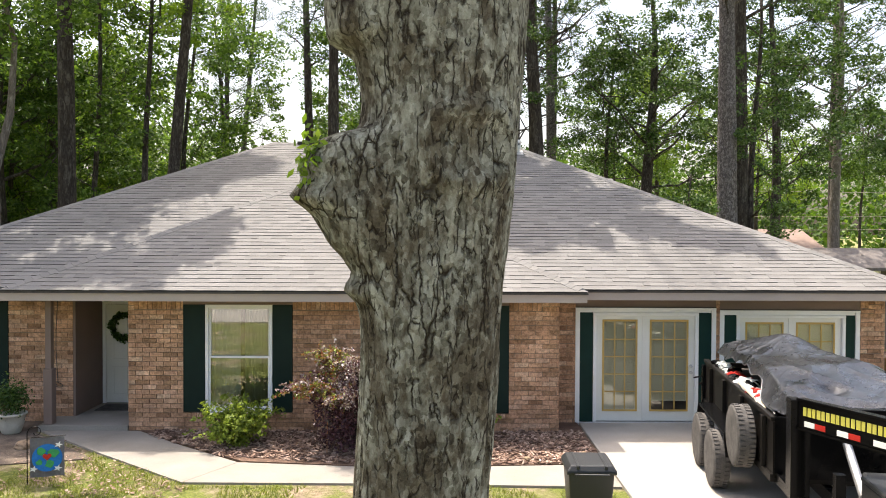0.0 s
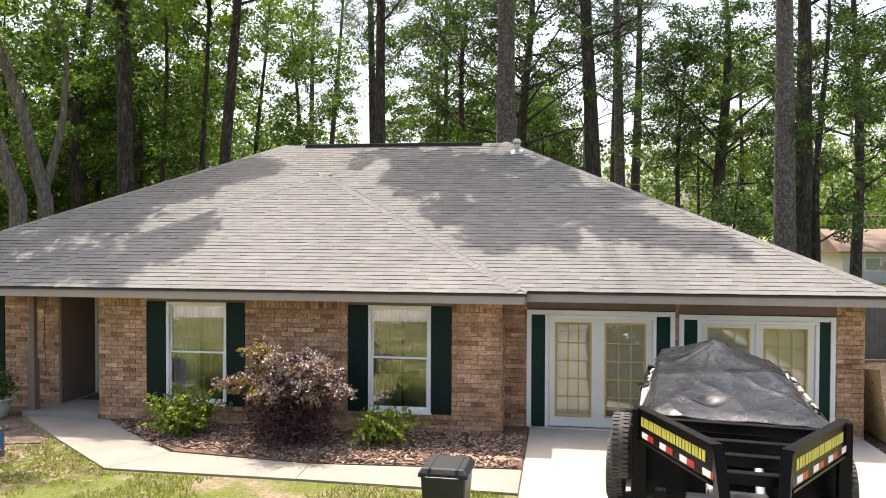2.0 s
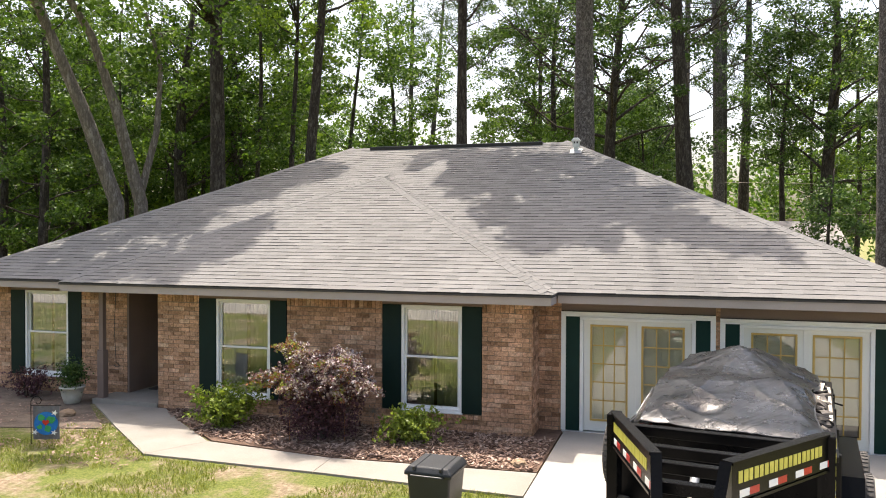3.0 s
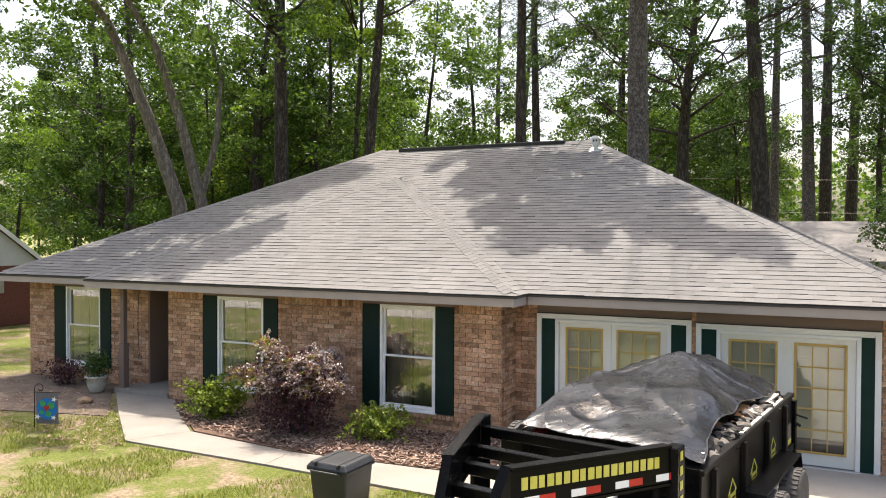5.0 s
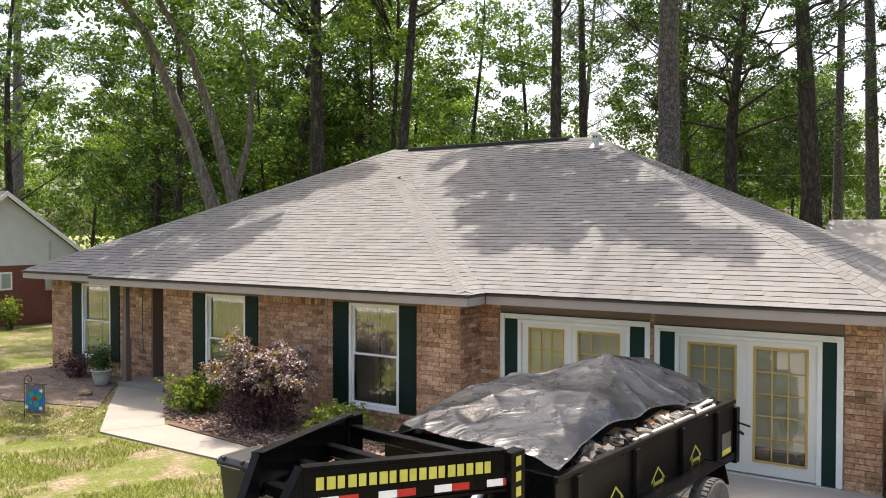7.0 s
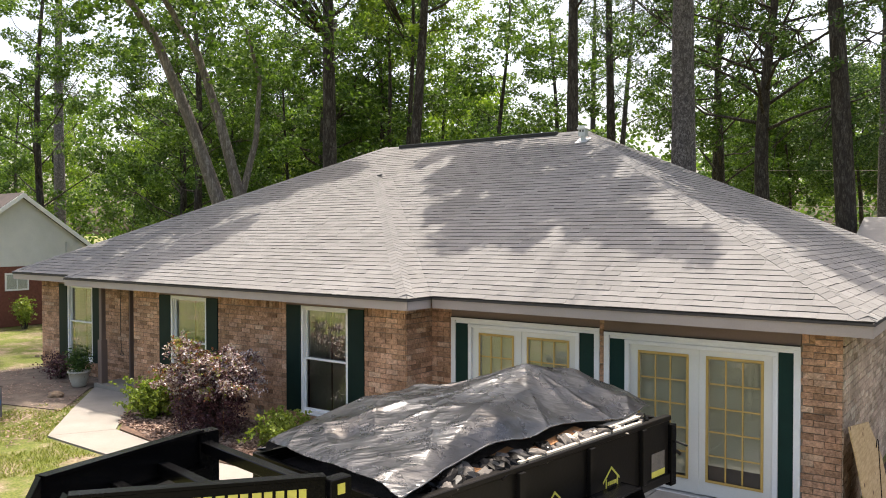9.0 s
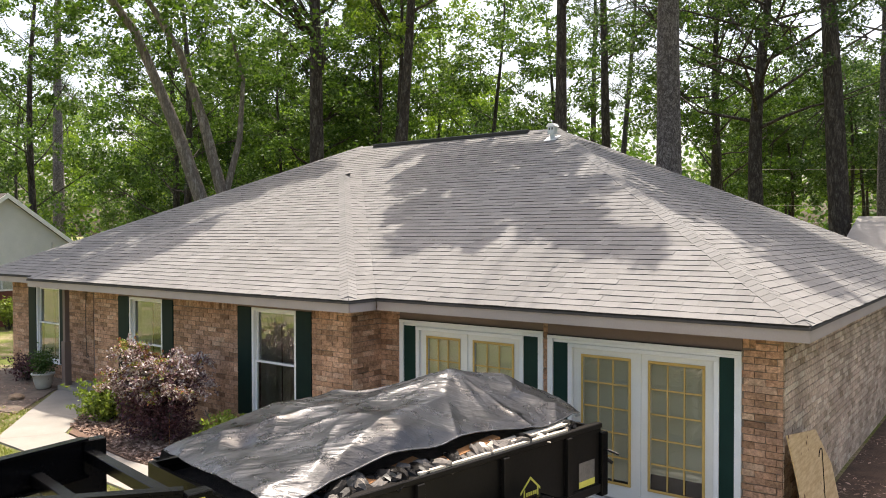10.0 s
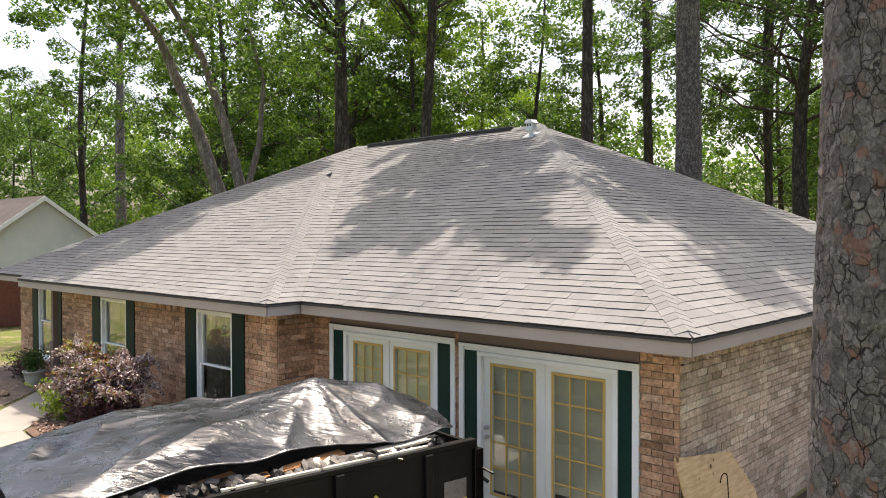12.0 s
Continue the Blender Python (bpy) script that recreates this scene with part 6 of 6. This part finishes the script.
def trailer():
    t = thing("dump_trailer", "black dump trailer loaded with debris, parked on the driveway", "trailer", TR)
    W, H1 = 1.06, 1.335
    FR, RE = -4.25, 0.13
    # bed
    part_box("bed_floor", (-W, FR, 0.6, W, RE, 0.68), BLACK_DUSTY, t)
    for s in (-1, 1):
        bm = bmesh.new()
        box(bm, s * W - 0.02, FR, 0.66, s * W + 0.02, RE, H1)
        side = part("bed_side", bm, BLACK_DUSTY, t, "dusty black steel bed side")
        part_box("top_rail", (s * W - 0.045, FR, H1 + 0.001, s * W + 0.045, RE, H1 + 0.06), BLACK_DUSTY, side, bevel=0.008)
        part_box("lower_rail", (s * W - 0.05, FR, 0.6, s * W + 0.05, RE, 0.7), BLACK_DUSTY, side, bevel=0.008)
        for y in (-3.9, -2.73, -1.57, -0.52):
            part_box("rib", (s * (W + 0.048) - 0.028, y - 0.045, 0.7, s * (W + 0.048) + 0.028, y + 0.045, H1 + 0.002), BLACK_DUSTY, side, bevel=0.006)
        if s > 0:
            part_box("side_board", (W - 0.02, -2.7, H1 + 0.062, W + 0.018, -0.5, H1 + 0.085), RAW_WOOD, side, "pale raw timber board")
        part_box("fender", (s * 1.27 - 0.13, -3.0, 0.84, s * 1.27 + 0.13, -1.05, 0.865), BLACK, t, bevel=0.01)
        for y0, y1 in ((-3.15, -3.0), (-1.05, -0.9)):
            bm = bmesh.new()
            prism(bm, [(y0, 0.6 if y0 < -3 else 0.87), (y1, 0.87 if y0 < -3 else 0.6), (y1, 0.84 if y0 < -3 else 0.57), (y0, 0.57 if y0 < -3 else 0.84)], "x", s * 1.27 - 0.13, s * 1.27 + 0.13)
            part("fender_end", bm, BLACK, t)
        for y in (-2.58, -1.55):
            wheel(t, "wheel", pose(s * 1.4, y, 0.4, 0, 90, 0))
    part_box("front_wall", (-W, FR - 0.02, 0.66, W, FR + 0.03, H1 + 0.06), BLACK, t)
    part_box("tailgate", (-W, RE - 0.02, 0.66, W, RE + 0.03, H1), BLACK_DUSTY, t)
    for s in (-1, 1):
        part_box("tail_post", (s * (W + 0.02) - 0.05, RE - 0.04, 0.55, s * (W + 0.02) + 0.05, RE + 0.08, H1 - 0.05), BLACK, t, bevel=0.008)
        bm = bmesh.new()
        rod(bm, (s * (W + 0.03), RE + 0.05, H1 - 0.25), (s * (W + 0.2), RE + 0.1, H1 - 0.3), 0.014)
        rod(bm, (s * (W + 0.03), RE + 0.05, H1 - 0.35), (s * (W + 0.1), RE + 0.12, H1 - 0.42), 0.02)
        part("latch", bm, BLACK_DUSTY, t)
    # chassis
    for s in (-1, 1):
        part_box("chassis_rail", (s * 0.45 - 0.05, -6.6, 0.42, s * 0.45 + 0.05, -0.1, 0.58), BLACK, t)
    for y in (-2.58, -1.55):
        bm = bmesh.new()
        rod(bm, (-1.15, y, 0.4), (1.15, y, 0.4), 0.045)
        part("axle", bm, BLACK, t)
    # neck: two lettered side plates that draw together, bend down and meet the coupler
    for s in (-1, 1):
        a, b, c = Vector((s * 1.0, -4.9, 0)), Vector((s * 0.31, -6.5, 0)), Vector((s * 0.2, -7.0, 0))
        u = (b - a).normalized()
        L = (b - a).length
        out = Vector((-u.y, u.x, 0)) * (1 if s < 0 else -1)
        if out.x * s < 0:
            out = -out
        # plate frame: local x along the plate, y inwards
        if s > 0:
            m = Matrix.Translation(b) @ Matrix((-u, -out, (0, 0, 1))).transposed().to_4x4()
        else:
            m = Matrix.Translation(a) @ Matrix((u, -out, (0, 0, 1))).transposed().to_4x4()
        k = 0.075 / L
        m = m @ Matrix(((1, 0, 0, 0), (0, 1, 0, 0), (-k if s > 0 else k, 0, 1, 0.075 if s > 0 else 0.0), (0, 0, 0, 1)))
        bm = bmesh.new()
        box(bm, 0, 0, 1.44, L, 0.035, 1.74, m)
        soften(bm, 0.006, 1)
        pl = part("neck_plate", bm, BLACK, t, "black neck side plate with yellow lettering")
        bm = bmesh.new()
        box(bm, 0, -0.012, 1.741, L, 0.09, 1.765, m)
        box(bm, 0, -0.012, 1.415, L, 0.09, 1.439, m)
        part("flange", bm, BLACK, pl)
        bars(pl, 0.1, L - 0.12, 1.582, 1.678, 18 if s > 0 else 22, m, LETTER)
        for k in range(4):
            q0 = 0.12 + k * 0.48
            for n, mt in enumerate((WHITE, RED)):
                bm = bmesh.new()
                box(bm, q0 + n * 0.16, -0.003, 1.465, q0 + n * 0.16 + 0.155, 0.0, 1.525, m)
                part("reflector", bm, mt, pl)
        bm = bmesh.new()
        w2 = (c - b).normalized()
        for z0, z1, yy in ((1.515, 1.84, 0.0),):
            v = [b + Vector((0, 0, z0)), b + Vector((0, 0, z1)), c + Vector((0, 0, 0.95)), c + Vector((0, 0, 0.6))]
            inw = Vector((-s * 0.09, 0, 0))
            vs = [bm.verts.new(p) for p in v] + [bm.verts.new(p + inw) for p in v]
            for f in ((0, 1, 2, 3), (4, 7, 6, 5), (0, 4, 5, 1), (1, 5, 6, 2), (2, 6, 7, 3), (3, 7, 4, 0)):
                bm.faces.new([vs[i] for i in f])
        part("neck_bend", bm, BLACK, t)
        part_box("neck_post", (s * 1.0 - 0.06, -4.9, 0.6, s * 1.0 + 0.06, -4.7, 1.74), BLACK, t, bevel=0.008)
        part_box("neck_tie", (s * 1.0 - 0.05, -4.7, 0.6, s * 1.0 + 0.05, FR - 0.02, 0.72), BLACK, t)
    mv = pose(1.062, -4.89, 0, 0, 0, 90)
    for k in range(7):
        bm = bmesh.new()
        box(bm, 0.05, -0.004, 1.62 - k * 0.13, 0.12, 0.0, 1.7 - k * 0.13, mv)
        part("lettering", bm, LETTER, t)
    part_box("sticker", (1.061, -4.82, 0.95, 1.065, -4.75, 1.2), WHITE, t)
    for y, w, z in ((-4.84, 0.93, 1.55), (-5.35, 0.75, 1.5), (-5.85, 0.52, 1.5), (-6.4, 0.26, 1.5)):
        part_box("cross_beam", (-w, y - 0.05, z, w, y + 0.05, z + 0.1), BLACK, t, bevel=0.006)
    bm = bmesh.new()
    rod(bm, (0, -7.1, 0.35), (0, -7.1, 1.05), 0.06, n=14)
    part("coupler", bm, BLACK, t)
    part_box("coupler_head", (-0.28, -7.25, 0.6, 0.28, -7.0, 0.95), BLACK, t, bevel=0.02)
    part_box("tool_box", (-0.5, -6.05, 0.62, 0.5, -5.45, 1.02), PLASTIC, t, "black plastic tool box", 0.02)
    part_box("tool_box_lid", (-0.52, -6.07, 1.022, 0.52, -5.43, 1.08), PLASTIC, t, bevel=0.015)
    part_box("battery_tray", (-0.3, -5.3, 0.62, 0.3, -4.85, 0.95), PLASTIC, t, bevel=0.02)
    for s in (-0.25, 0.25):
        bm = bmesh.new()
        rod(bm, (s, -4.8, 0.65), (s, FR - 0.02, 1.1), 0.05, n=12)
        part("hoist_ram", bm, STEEL, t)
    for s in (-1, 1):
        part_box("neck_gusset", (s * 0.93 - 0.02, -5.08, 0.62, s * 0.93 + 0.02, -4.9, 1.42), BLACK, t)
        bm = bmesh.new()
        box(bm, s * 0.75 - 0.05, -5.55, 0.0, s * 0.75 + 0.05, -5.45, 1.1)
        box(bm, s * 0.75 - 0.12, -5.62, 0.0, s * 0.75 + 0.12, -5.38, 0.02)
        part("jack_leg", bm, BLACK, t)
    wheel(t, "spare_wheel", pose(-1.27, -3.42, 0.95, 0, 90, 0))
    # yellow house outlines with a line of lettering below, and a sticker near the tail
    for y, z in ((-1.15, 0.91), (-2.17, 0.88), (-3.14, 0.9)):
        mm = pose(W + 0.024, y - 0.16, z - 0.12, 0, 0, 90)
        for o in ([(0.0, 0.12), (0.16, 0.26), (0.32, 0.12), (0.32, 0.095), (0.16, 0.23), (0.0, 0.095)], [(0.05, 0.04), (0.07, 0.04), (0.07, 0.14), (0.05, 0.12)], [(0.27, 0.04), (0.29, 0.04), (0.29, 0.12), (0.27, 0.14)]):
            bm = bmesh.new()
            prism(bm, o, "y", -0.004, 0.0, mm)
            part("decal", bm, LETTER, t)
        bars(t, 0.09, 0.27, 0.06, 0.1, 5, mm, LETTER)
        bars(t, 0.06, 0.3, 0.01, 0.03, 7, mm, LETTER)
    ms = pose(W + 0.024, -0.3, 0, 0, 0, 90)
    bm = bmesh.new()
    prism(bm, [(0.0, 0.72), (0.3, 0.72), (0.3, 1.0), (0.0, 1.0)], "y", -0.003, 0.0, ms)
    part("sticker", bm, OLD_WOOD, t, "grey rectangular sticker")
    bm = bmesh.new()
    prism(bm, [(0.0, 0.72), (0.3, 0.72), (0.3, 0.79), (0.0, 0.79)], "y", -0.006, -0.003, ms)
    part("sticker_stripe", bm, LETTER, t)


trailer()


def tarp_height(x, y):
    """Height of the tarp: a front slope up to a cross crease, a flat back and one peak, pulled down at the edges."""
    crease = -2.85 + 0.25 * x + 0.08 * math.sin(x * 4)
    front = max(0.0, min(1.0, (y + 4.35) / (crease + 4.35)))
    fore = max(0.0, min(1.0, (-1.6 - y) / 1.0))
    across = 1 - min(1.0, max(0.0, x - 0.1 - 0.42 * fore) / (0.86 - 0.4 * fore)) ** (1.15 + 0.8 * fore)
    rear = max(0.0, min(1.0, (0.1 - y) / 0.5))
    z = 1.5 + 0.3 * front * across * (0.5 + 0.5 * rear) * (1 - 0.12 * max(0.0, -0.45 - x))
    z -= 0.14 * max(0.0, -0.3 - x) * max(0.0, min(1.0, (y + 2.3) / 0.9))
    d = math.hypot((x + 0.1) / 0.75, (y + 1.2) / 1.1)
    z += 0.2 * max(0, 1 - d) ** 1.25 + 0.025 * math.exp(-((x - 0.2) / 0.3) ** 2 - ((y + 0.6) / 0.35) ** 2)
    a = math.atan2(y + 1.2, x + 0.1)
    z += 0.03 * ((1 - abs(noise.noise((a * 2.2, d * 0.4, 1.7)))) ** 5 - 0.35) * min(1, d)
    z += 0.02 * (1 - abs(noise.noise((x * 1.5 + y * 0.8, y * 0.9 - x * 0.5, 4.0)))) ** 6
    pleat = 1 - abs(noise.noise((a * 9.0, d * 0.7, 3.1)))
    z += 0.012 * pleat ** 4 * min(1, d) * max(0.0, 1.3 - d)
    fold = 1 - abs(noise.noise((x * 5.5 - y * 2.2, y * 1.3 + x * 0.5, 8.0)))
    z += 0.009 * (fold ** 3 - 0.5) * (0.4 + 0.6 * noise.noise((x * 1.2, y * 1.2, 2.0)) ** 2) + 0.002 * (1 - abs(noise.noise((x * 12 - y * 5, y * 3, 3.0)))) ** 3
    z -= 0.06 * math.exp(-((x + 0.25) / 0.14) ** 2 - ((y + 3.75) / 0.12) ** 2)
    z += 0.006 * noise.noise((x * 2.6, y * 2.2, 0)) + 0.003 * abs(noise.noise((x * 9 + y * 4, y * 5 - x * 3, 5)))
    z -= 0.12 * max(0, -0.86 - x) / 0.08 + 0.05 * max(0, x - 0.75) / 0.2
    if y < -4.08:
        z -= 0.35 * (-4.08 - y) ** 1.5
    return max(z, 1.4)


def tarp():
    t = thing("tarp", "creased silver-black tarp over the trailer load", "tarp", TR)
    bm = bmesh.new()
    nx, ny = 110, 200
    grid = []
    for j in range(ny + 1):
        row = []
        f = j / ny
        y = -4.22 + 4.2 * f
        x1 = 0.93 + 0.03 * math.sin(f * 17) - 0.08 * math.exp(-((f - 0.55) / 0.22) ** 2) + 0.16 * max(0, 1 - f * 7)
        for i in range(nx + 1):
            x0 = -0.94 + 0.02 * math.sin(f * 13) + 0.012 * math.sin(f * 47) - 0.12 * max(0.0, min(1.0, (0.24 - f) / 0.06))
            x = x0 + (x1 - x0) * i / nx
            row.append(bm.verts.new((x, y, tarp_height(x, y) + 0.02)))
        grid.append(row)
    for j in range(ny):
        for i in range(nx):
            bm.faces.new((grid[j][i], grid[j][i + 1], grid[j + 1][i + 1], grid[j + 1][i]))
    edge = [[Vector(r[-1].co) for r in grid], [Vector(r[0].co) for r in grid]]
    bmesh.ops.solidify(bm, geom=list(bm.faces), thickness=0.005)
    part("sheet", bm, TARP, t, "", True)
    for line in edge:
        part("hem", tube([p + Vector((0, 0, 0.004)) for p in line[::6]], [0.008] * len(line[::6]), 6), TARP, t, "", True)
    for k in range(9):
        p = edge[0][12 + k * 20]
        bm = bmesh.new()
        lathe(bm, [(0.018, 0.0), (0.02, 0.004), (0.012, 0.007)], 12, Matrix.Translation(p + Vector((-0.035, 0, 0.006))))
        part("grommet", bm, STEEL, t)


tarp()


def debris():
    rng = random.Random(12)
    fill = part_box("debris_load", (-1.02, -4.2, 0.69, 1.02, -0.04, 1.27), speckled("torn_roofing", (0.03, 0.027, 0.025), (0.12, 0.1, 0.09), 9, 40, 0.95, 0.6, dist=0.03))
    fill.matrix_basis = TR
    tagged(fill, "dark torn roofing debris filling the trailer bed", "debris")
    for k in range(100):
        s = 1 if k % 3 else -1
        y = -3.7 + 3.4 * rng.random()
        bm = bmesh.new()
        bmesh.ops.create_icosphere(bm, subdivisions=2, radius=1)
        for v in bm.verts:
            v.co *= 1 + 0.6 * noise.noise(v.co * 1.7 + Vector((k, 0, 0)))
            v.co = Vector((v.co.x * 0.07, v.co.y * 0.13, v.co.z * 0.06))
        mat = (BLACK, OLD_WOOD, BLACK_DUSTY, RAW_WOOD, BLACK, OLD_WOOD)[(k // 2) % 6] if s > 0 else (WHITE, BLACK, RED, CURTAIN, BLACK)[(k // 3) % 5]
        ob = part("rubbish_bag", bm, mat, None, "", False)
        ob.matrix_basis = TR @ pose(s * rng.uniform(0.84, 0.99) - (0.02 if s < 0 else 0.0), y, 1.34 + rng.uniform(-0.01, 0.07) + (0.03 if s < 0 else 0.0), rng.uniform(-30, 30), rng.uniform(-30, 30), rng.uniform(0, 180))
        tagged(ob, ("crumpled white plastic scrap in the load" if mat in (WHITE, CURTAIN) else "red plastic scrap in the load" if mat is RED else "pale broken wood scrap in the load" if mat is RAW_WOOD else "dark torn roofing scrap in the load"), "debris", "debris in the trailer")
    for x, y, rz, L, mat in ((0.86, -2.0, 96, 1.3, ORANGE_WOOD), (0.9, -1.2, 86, 1.7, RAW_WOOD), (0.84, -2.9, 100, 0.9, ORANGE_WOOD), (-1.02, -3.1, 91, 1.5, RAW_WOOD)):
        bm = bmesh.new()
        box(bm, -L / 2, -0.05, 0, L / 2, 0.05, 0.025)
        ob = part("timber_board", bm, mat)
        ob.matrix_basis = TR @ pose(x, y, 1.4, 8, -3, rz)
        tagged(ob, "broken timber board in the load", "board", "debris in the trailer")


debris()


def plywood():
    t = thing("plywood_offcut", "knotty plywood offcut leaning on the brick side wall", "plywood", pose(8.78, 14.9, 0.0))
    bm = bmesh.new()
    prism(bm, [(-0.42, 0), (1.3, 0), (1.22, 0.62), (0.72, 1.16), (-0.56, 1.35), (-0.47, 0.9)], "x", -0.008, 0.008, pose(0, 0, 0, 0, -10, 0))
    part("sheet", bm, PLY, t)
    bm = bmesh.new()
    for k in range(12):
        a, b = math.pi * k / 12, math.pi * (k + 1) / 12
        rod(bm, (0.0, 0.2 + 0.09 * math.cos(a), 0.98 + 0.08 * math.sin(a)), (0.0, 0.2 + 0.09 * math.cos(b), 0.98 + 0.08 * math.sin(b)), 0.006, n=5)
    rod(bm, (0.0, 0.29, 0.98), (0.05, 0.29, 0.2), 0.006, n=5)
    ob = part("garden_hook", bm, BLACK)
    ob.matrix_basis = pose(8.76, 14.85, 0.0)
    tagged(ob, "black wire garden hook against the plywood", "garden hook")


def ply_material():
    m, nt, b = material("plywood", 0.8, 0, 0.25)
    p = spot(nt)
    c = ramp(nt, grain(nt, stretched(nt, p, (1, 1, 6)), 5, 6), [(0.3, (0.42, 0.28, 0.13)), (0.7, (0.62, 0.45, 0.25))])
    v = node(nt, "ShaderNodeTexVoronoi", Scale=4.5)
    nt.links.new(p, v.inputs["Vector"])
    c = blend(nt, ramp(nt, v.outputs["Distance"], [(0.1, (1, 1, 1)), (0.16, (0, 0, 0))]), c, (0.12, 0.06, 0.03))
    nt.links.new(c, b.inputs["Base Color"])
    return m


PLY = ply_material()
plywood()

# ---- neighbours ----
BROWN_ROOF = speckled("brown_roof", (0.05, 0.04, 0.036), (0.1, 0.08, 0.072), 2, 30, 0.9, 0.3)
TAN_ROOF = speckled("tan_roof", (0.2, 0.14, 0.11), (0.26, 0.19, 0.155), 2, 30, 0.9, 0.3)
RED_BRICK = speckled("red_brick", (0.12, 0.045, 0.03), (0.22, 0.085, 0.06), 12, 60, 0.9, 0.3)
SIDING = speckled("pale_siding", (0.55, 0.56, 0.55), (0.66, 0.66, 0.65), 2, 30, 0.7, 0.1)


def gable_house():
    t = thing("neighbour_house", "neighbouring red brick house with a pale gable", "house", pose(0, 0, 0))
    x, yr, zr = -21.4, 18.9, 5.25
    part_box("wall", (x - 14, yr - 3.6, 0, x - 0.0, yr + 3.6, 2.35), RED_BRICK, t)
    bm = bmesh.new()
    s = 0.74
    prism(bm, [(yr - 3.6, 2.352), (yr + 3.6, 2.352), (yr + 3.6, zr - 0.12 - 3.6 * s), (yr, zr - 0.12), (yr - 3.6, zr - 0.12 - 3.6 * s)], "x", x - 0.2, x + 0.02)
    part("gable", bm, SIDING, t, "pale siding gable")
    bm = bmesh.new()
    prism(bm, [(yr - 4.1, zr - 4.1 * s), (yr, zr), (yr + 4.1, zr - 4.1 * s), (yr + 4.1, zr - 4.1 * s - 0.14), (yr, zr - 0.14), (yr - 4.1, zr - 4.1 * s - 0.14)], "x", x - 14.3, x + 0.3)
    r = part("roof", bm, BROWN_ROOF, t, "brown shingle roof")
    bm = bmesh.new()
    prism(bm, [(yr - 4.1, zr - 4.1 * s - 0.01), (yr, zr - 0.01), (yr + 4.1, zr - 4.1 * s - 0.01), (yr + 4.1, zr - 4.1 * s - 0.2), (yr, zr - 0.2), (yr - 4.1, zr - 4.1 * s - 0.2)], "x", x + 0.301, x + 0.33)
    part("rake_board", bm, WHITE, r)
    w = part_box("window", (x - 0.04, 18.3, 1.4, x + 0.03, 19.2, 2.1), WHITE, t)
    for k in (0, 1):
        part_box("pane", (x + 0.031, 18.36 + 0.41 * k, 1.47, x + 0.036, 18.73 + 0.41 * k, 2.03), GLASS, w)
    part_box("meter_box", (x + 0.001, 20.5, 1.3, x + 0.14, 20.9, 2.0), STEEL, t, bevel=0.02)
    bm = bmesh.new()
    rod(bm, (x + 0.08, 20.7, 2.0), (x + 0.08, 20.7, 3.3), 0.03)
    part("conduit", bm, STEEL, t)


gable_house()
shrub("white_shrub", "leafy shrub beside the neighbouring house", -20.3, 18.5, 0.8, 1.2, SHRUB, 1500, 0.05, 61)


def far_house(x0, x1, y, zw, zr, mat, label, wall_mat, deep=8.0):
    t = thing("neighbour_house", label, "house", pose(0, 0, 0))
    part_box("wall", (x0, y, 0, x1, y + deep, zw), wall_mat, t)
    bm = bmesh.new()
    prism(bm, [(y - 0.6, zw), (y + deep / 2, zr), (y + deep + 0.6, zw), (y + deep + 0.6, zw - 0.15), (y - 0.6, zw - 0.15)], "x", x0 - 0.5, x1 + 0.5)
    part("roof", bm, mat, t)
    for k in range(max(1, int((x1 - x0 - 1) / 4))):
        w = part_box("window", (x0 + 1.5 + k * 4, y - 0.05, 0.9, x0 + 2.7 + k * 4, y + 0.02, 2.0), WHITE, t)
        part_box("pane", (x0 + 1.6 + k * 4, y - 0.056, 1.0, x0 + 2.6 + k * 4, y - 0.051, 1.9), GLASS, w)


far_house(24, 30, 62, 2.4, 4.1, TAN_ROOF, "distant low house with a tan roof", SIDING)
far_house(20.5, 34, 41, 1.9, 2.9, speckled("grey_roof", (0.1, 0.085, 0.075), (0.25, 0.22, 0.2), 3, 20, 0.9, 0.3), "grey outbuilding with a weathered low roof", OLD_WOOD, 3.0)

far_house(5.9, 10.6, 34.5, 2.7, 4.25, speckled("pale_roof", (0.24, 0.225, 0.21), (0.33, 0.31, 0.29), 2, 30, 0.85, 0.2), "low outbuilding with a pale grey roof behind the house", SIDING)


def fence():
    t = thing("fence", "weathered grey plank fence behind the side lawn", "fence", pose(0, 0, 0))
    x = 9.6
    while x < 26:
        bm = bmesh.new()
        box(bm, x, 24.4, 0.0, x + 0.138, 24.42, 1.83 + 0.01 * math.sin(x * 40))
        part("slat", bm, OLD_WOOD, t)
        x += 0.145
    for z in (0.35, 1.45):
        part_box("rail", (9.6, 24.421, z, 26, 24.46, z + 0.09), OLD_WOOD, t)


fence()


def cables():
    for k, (y, z0, z1) in enumerate(((58, 9.5, 6.5), (58, 6.8, 5.2), (56, 5.6, 4.4))):
        pts = [Vector((-30 + 80 * i / 24, y - 6 * i / 24, z0 + (z1 - z0) * i / 24 - 1.0 * math.sin(math.pi * i / 24))) for i in range(25)]
        tagged(part("overhead_cable", tube(pts, [0.011] * 25, 6), FASCIA), "thin overhead utility cable among the trees", "cable", "overhead cables")


cables()
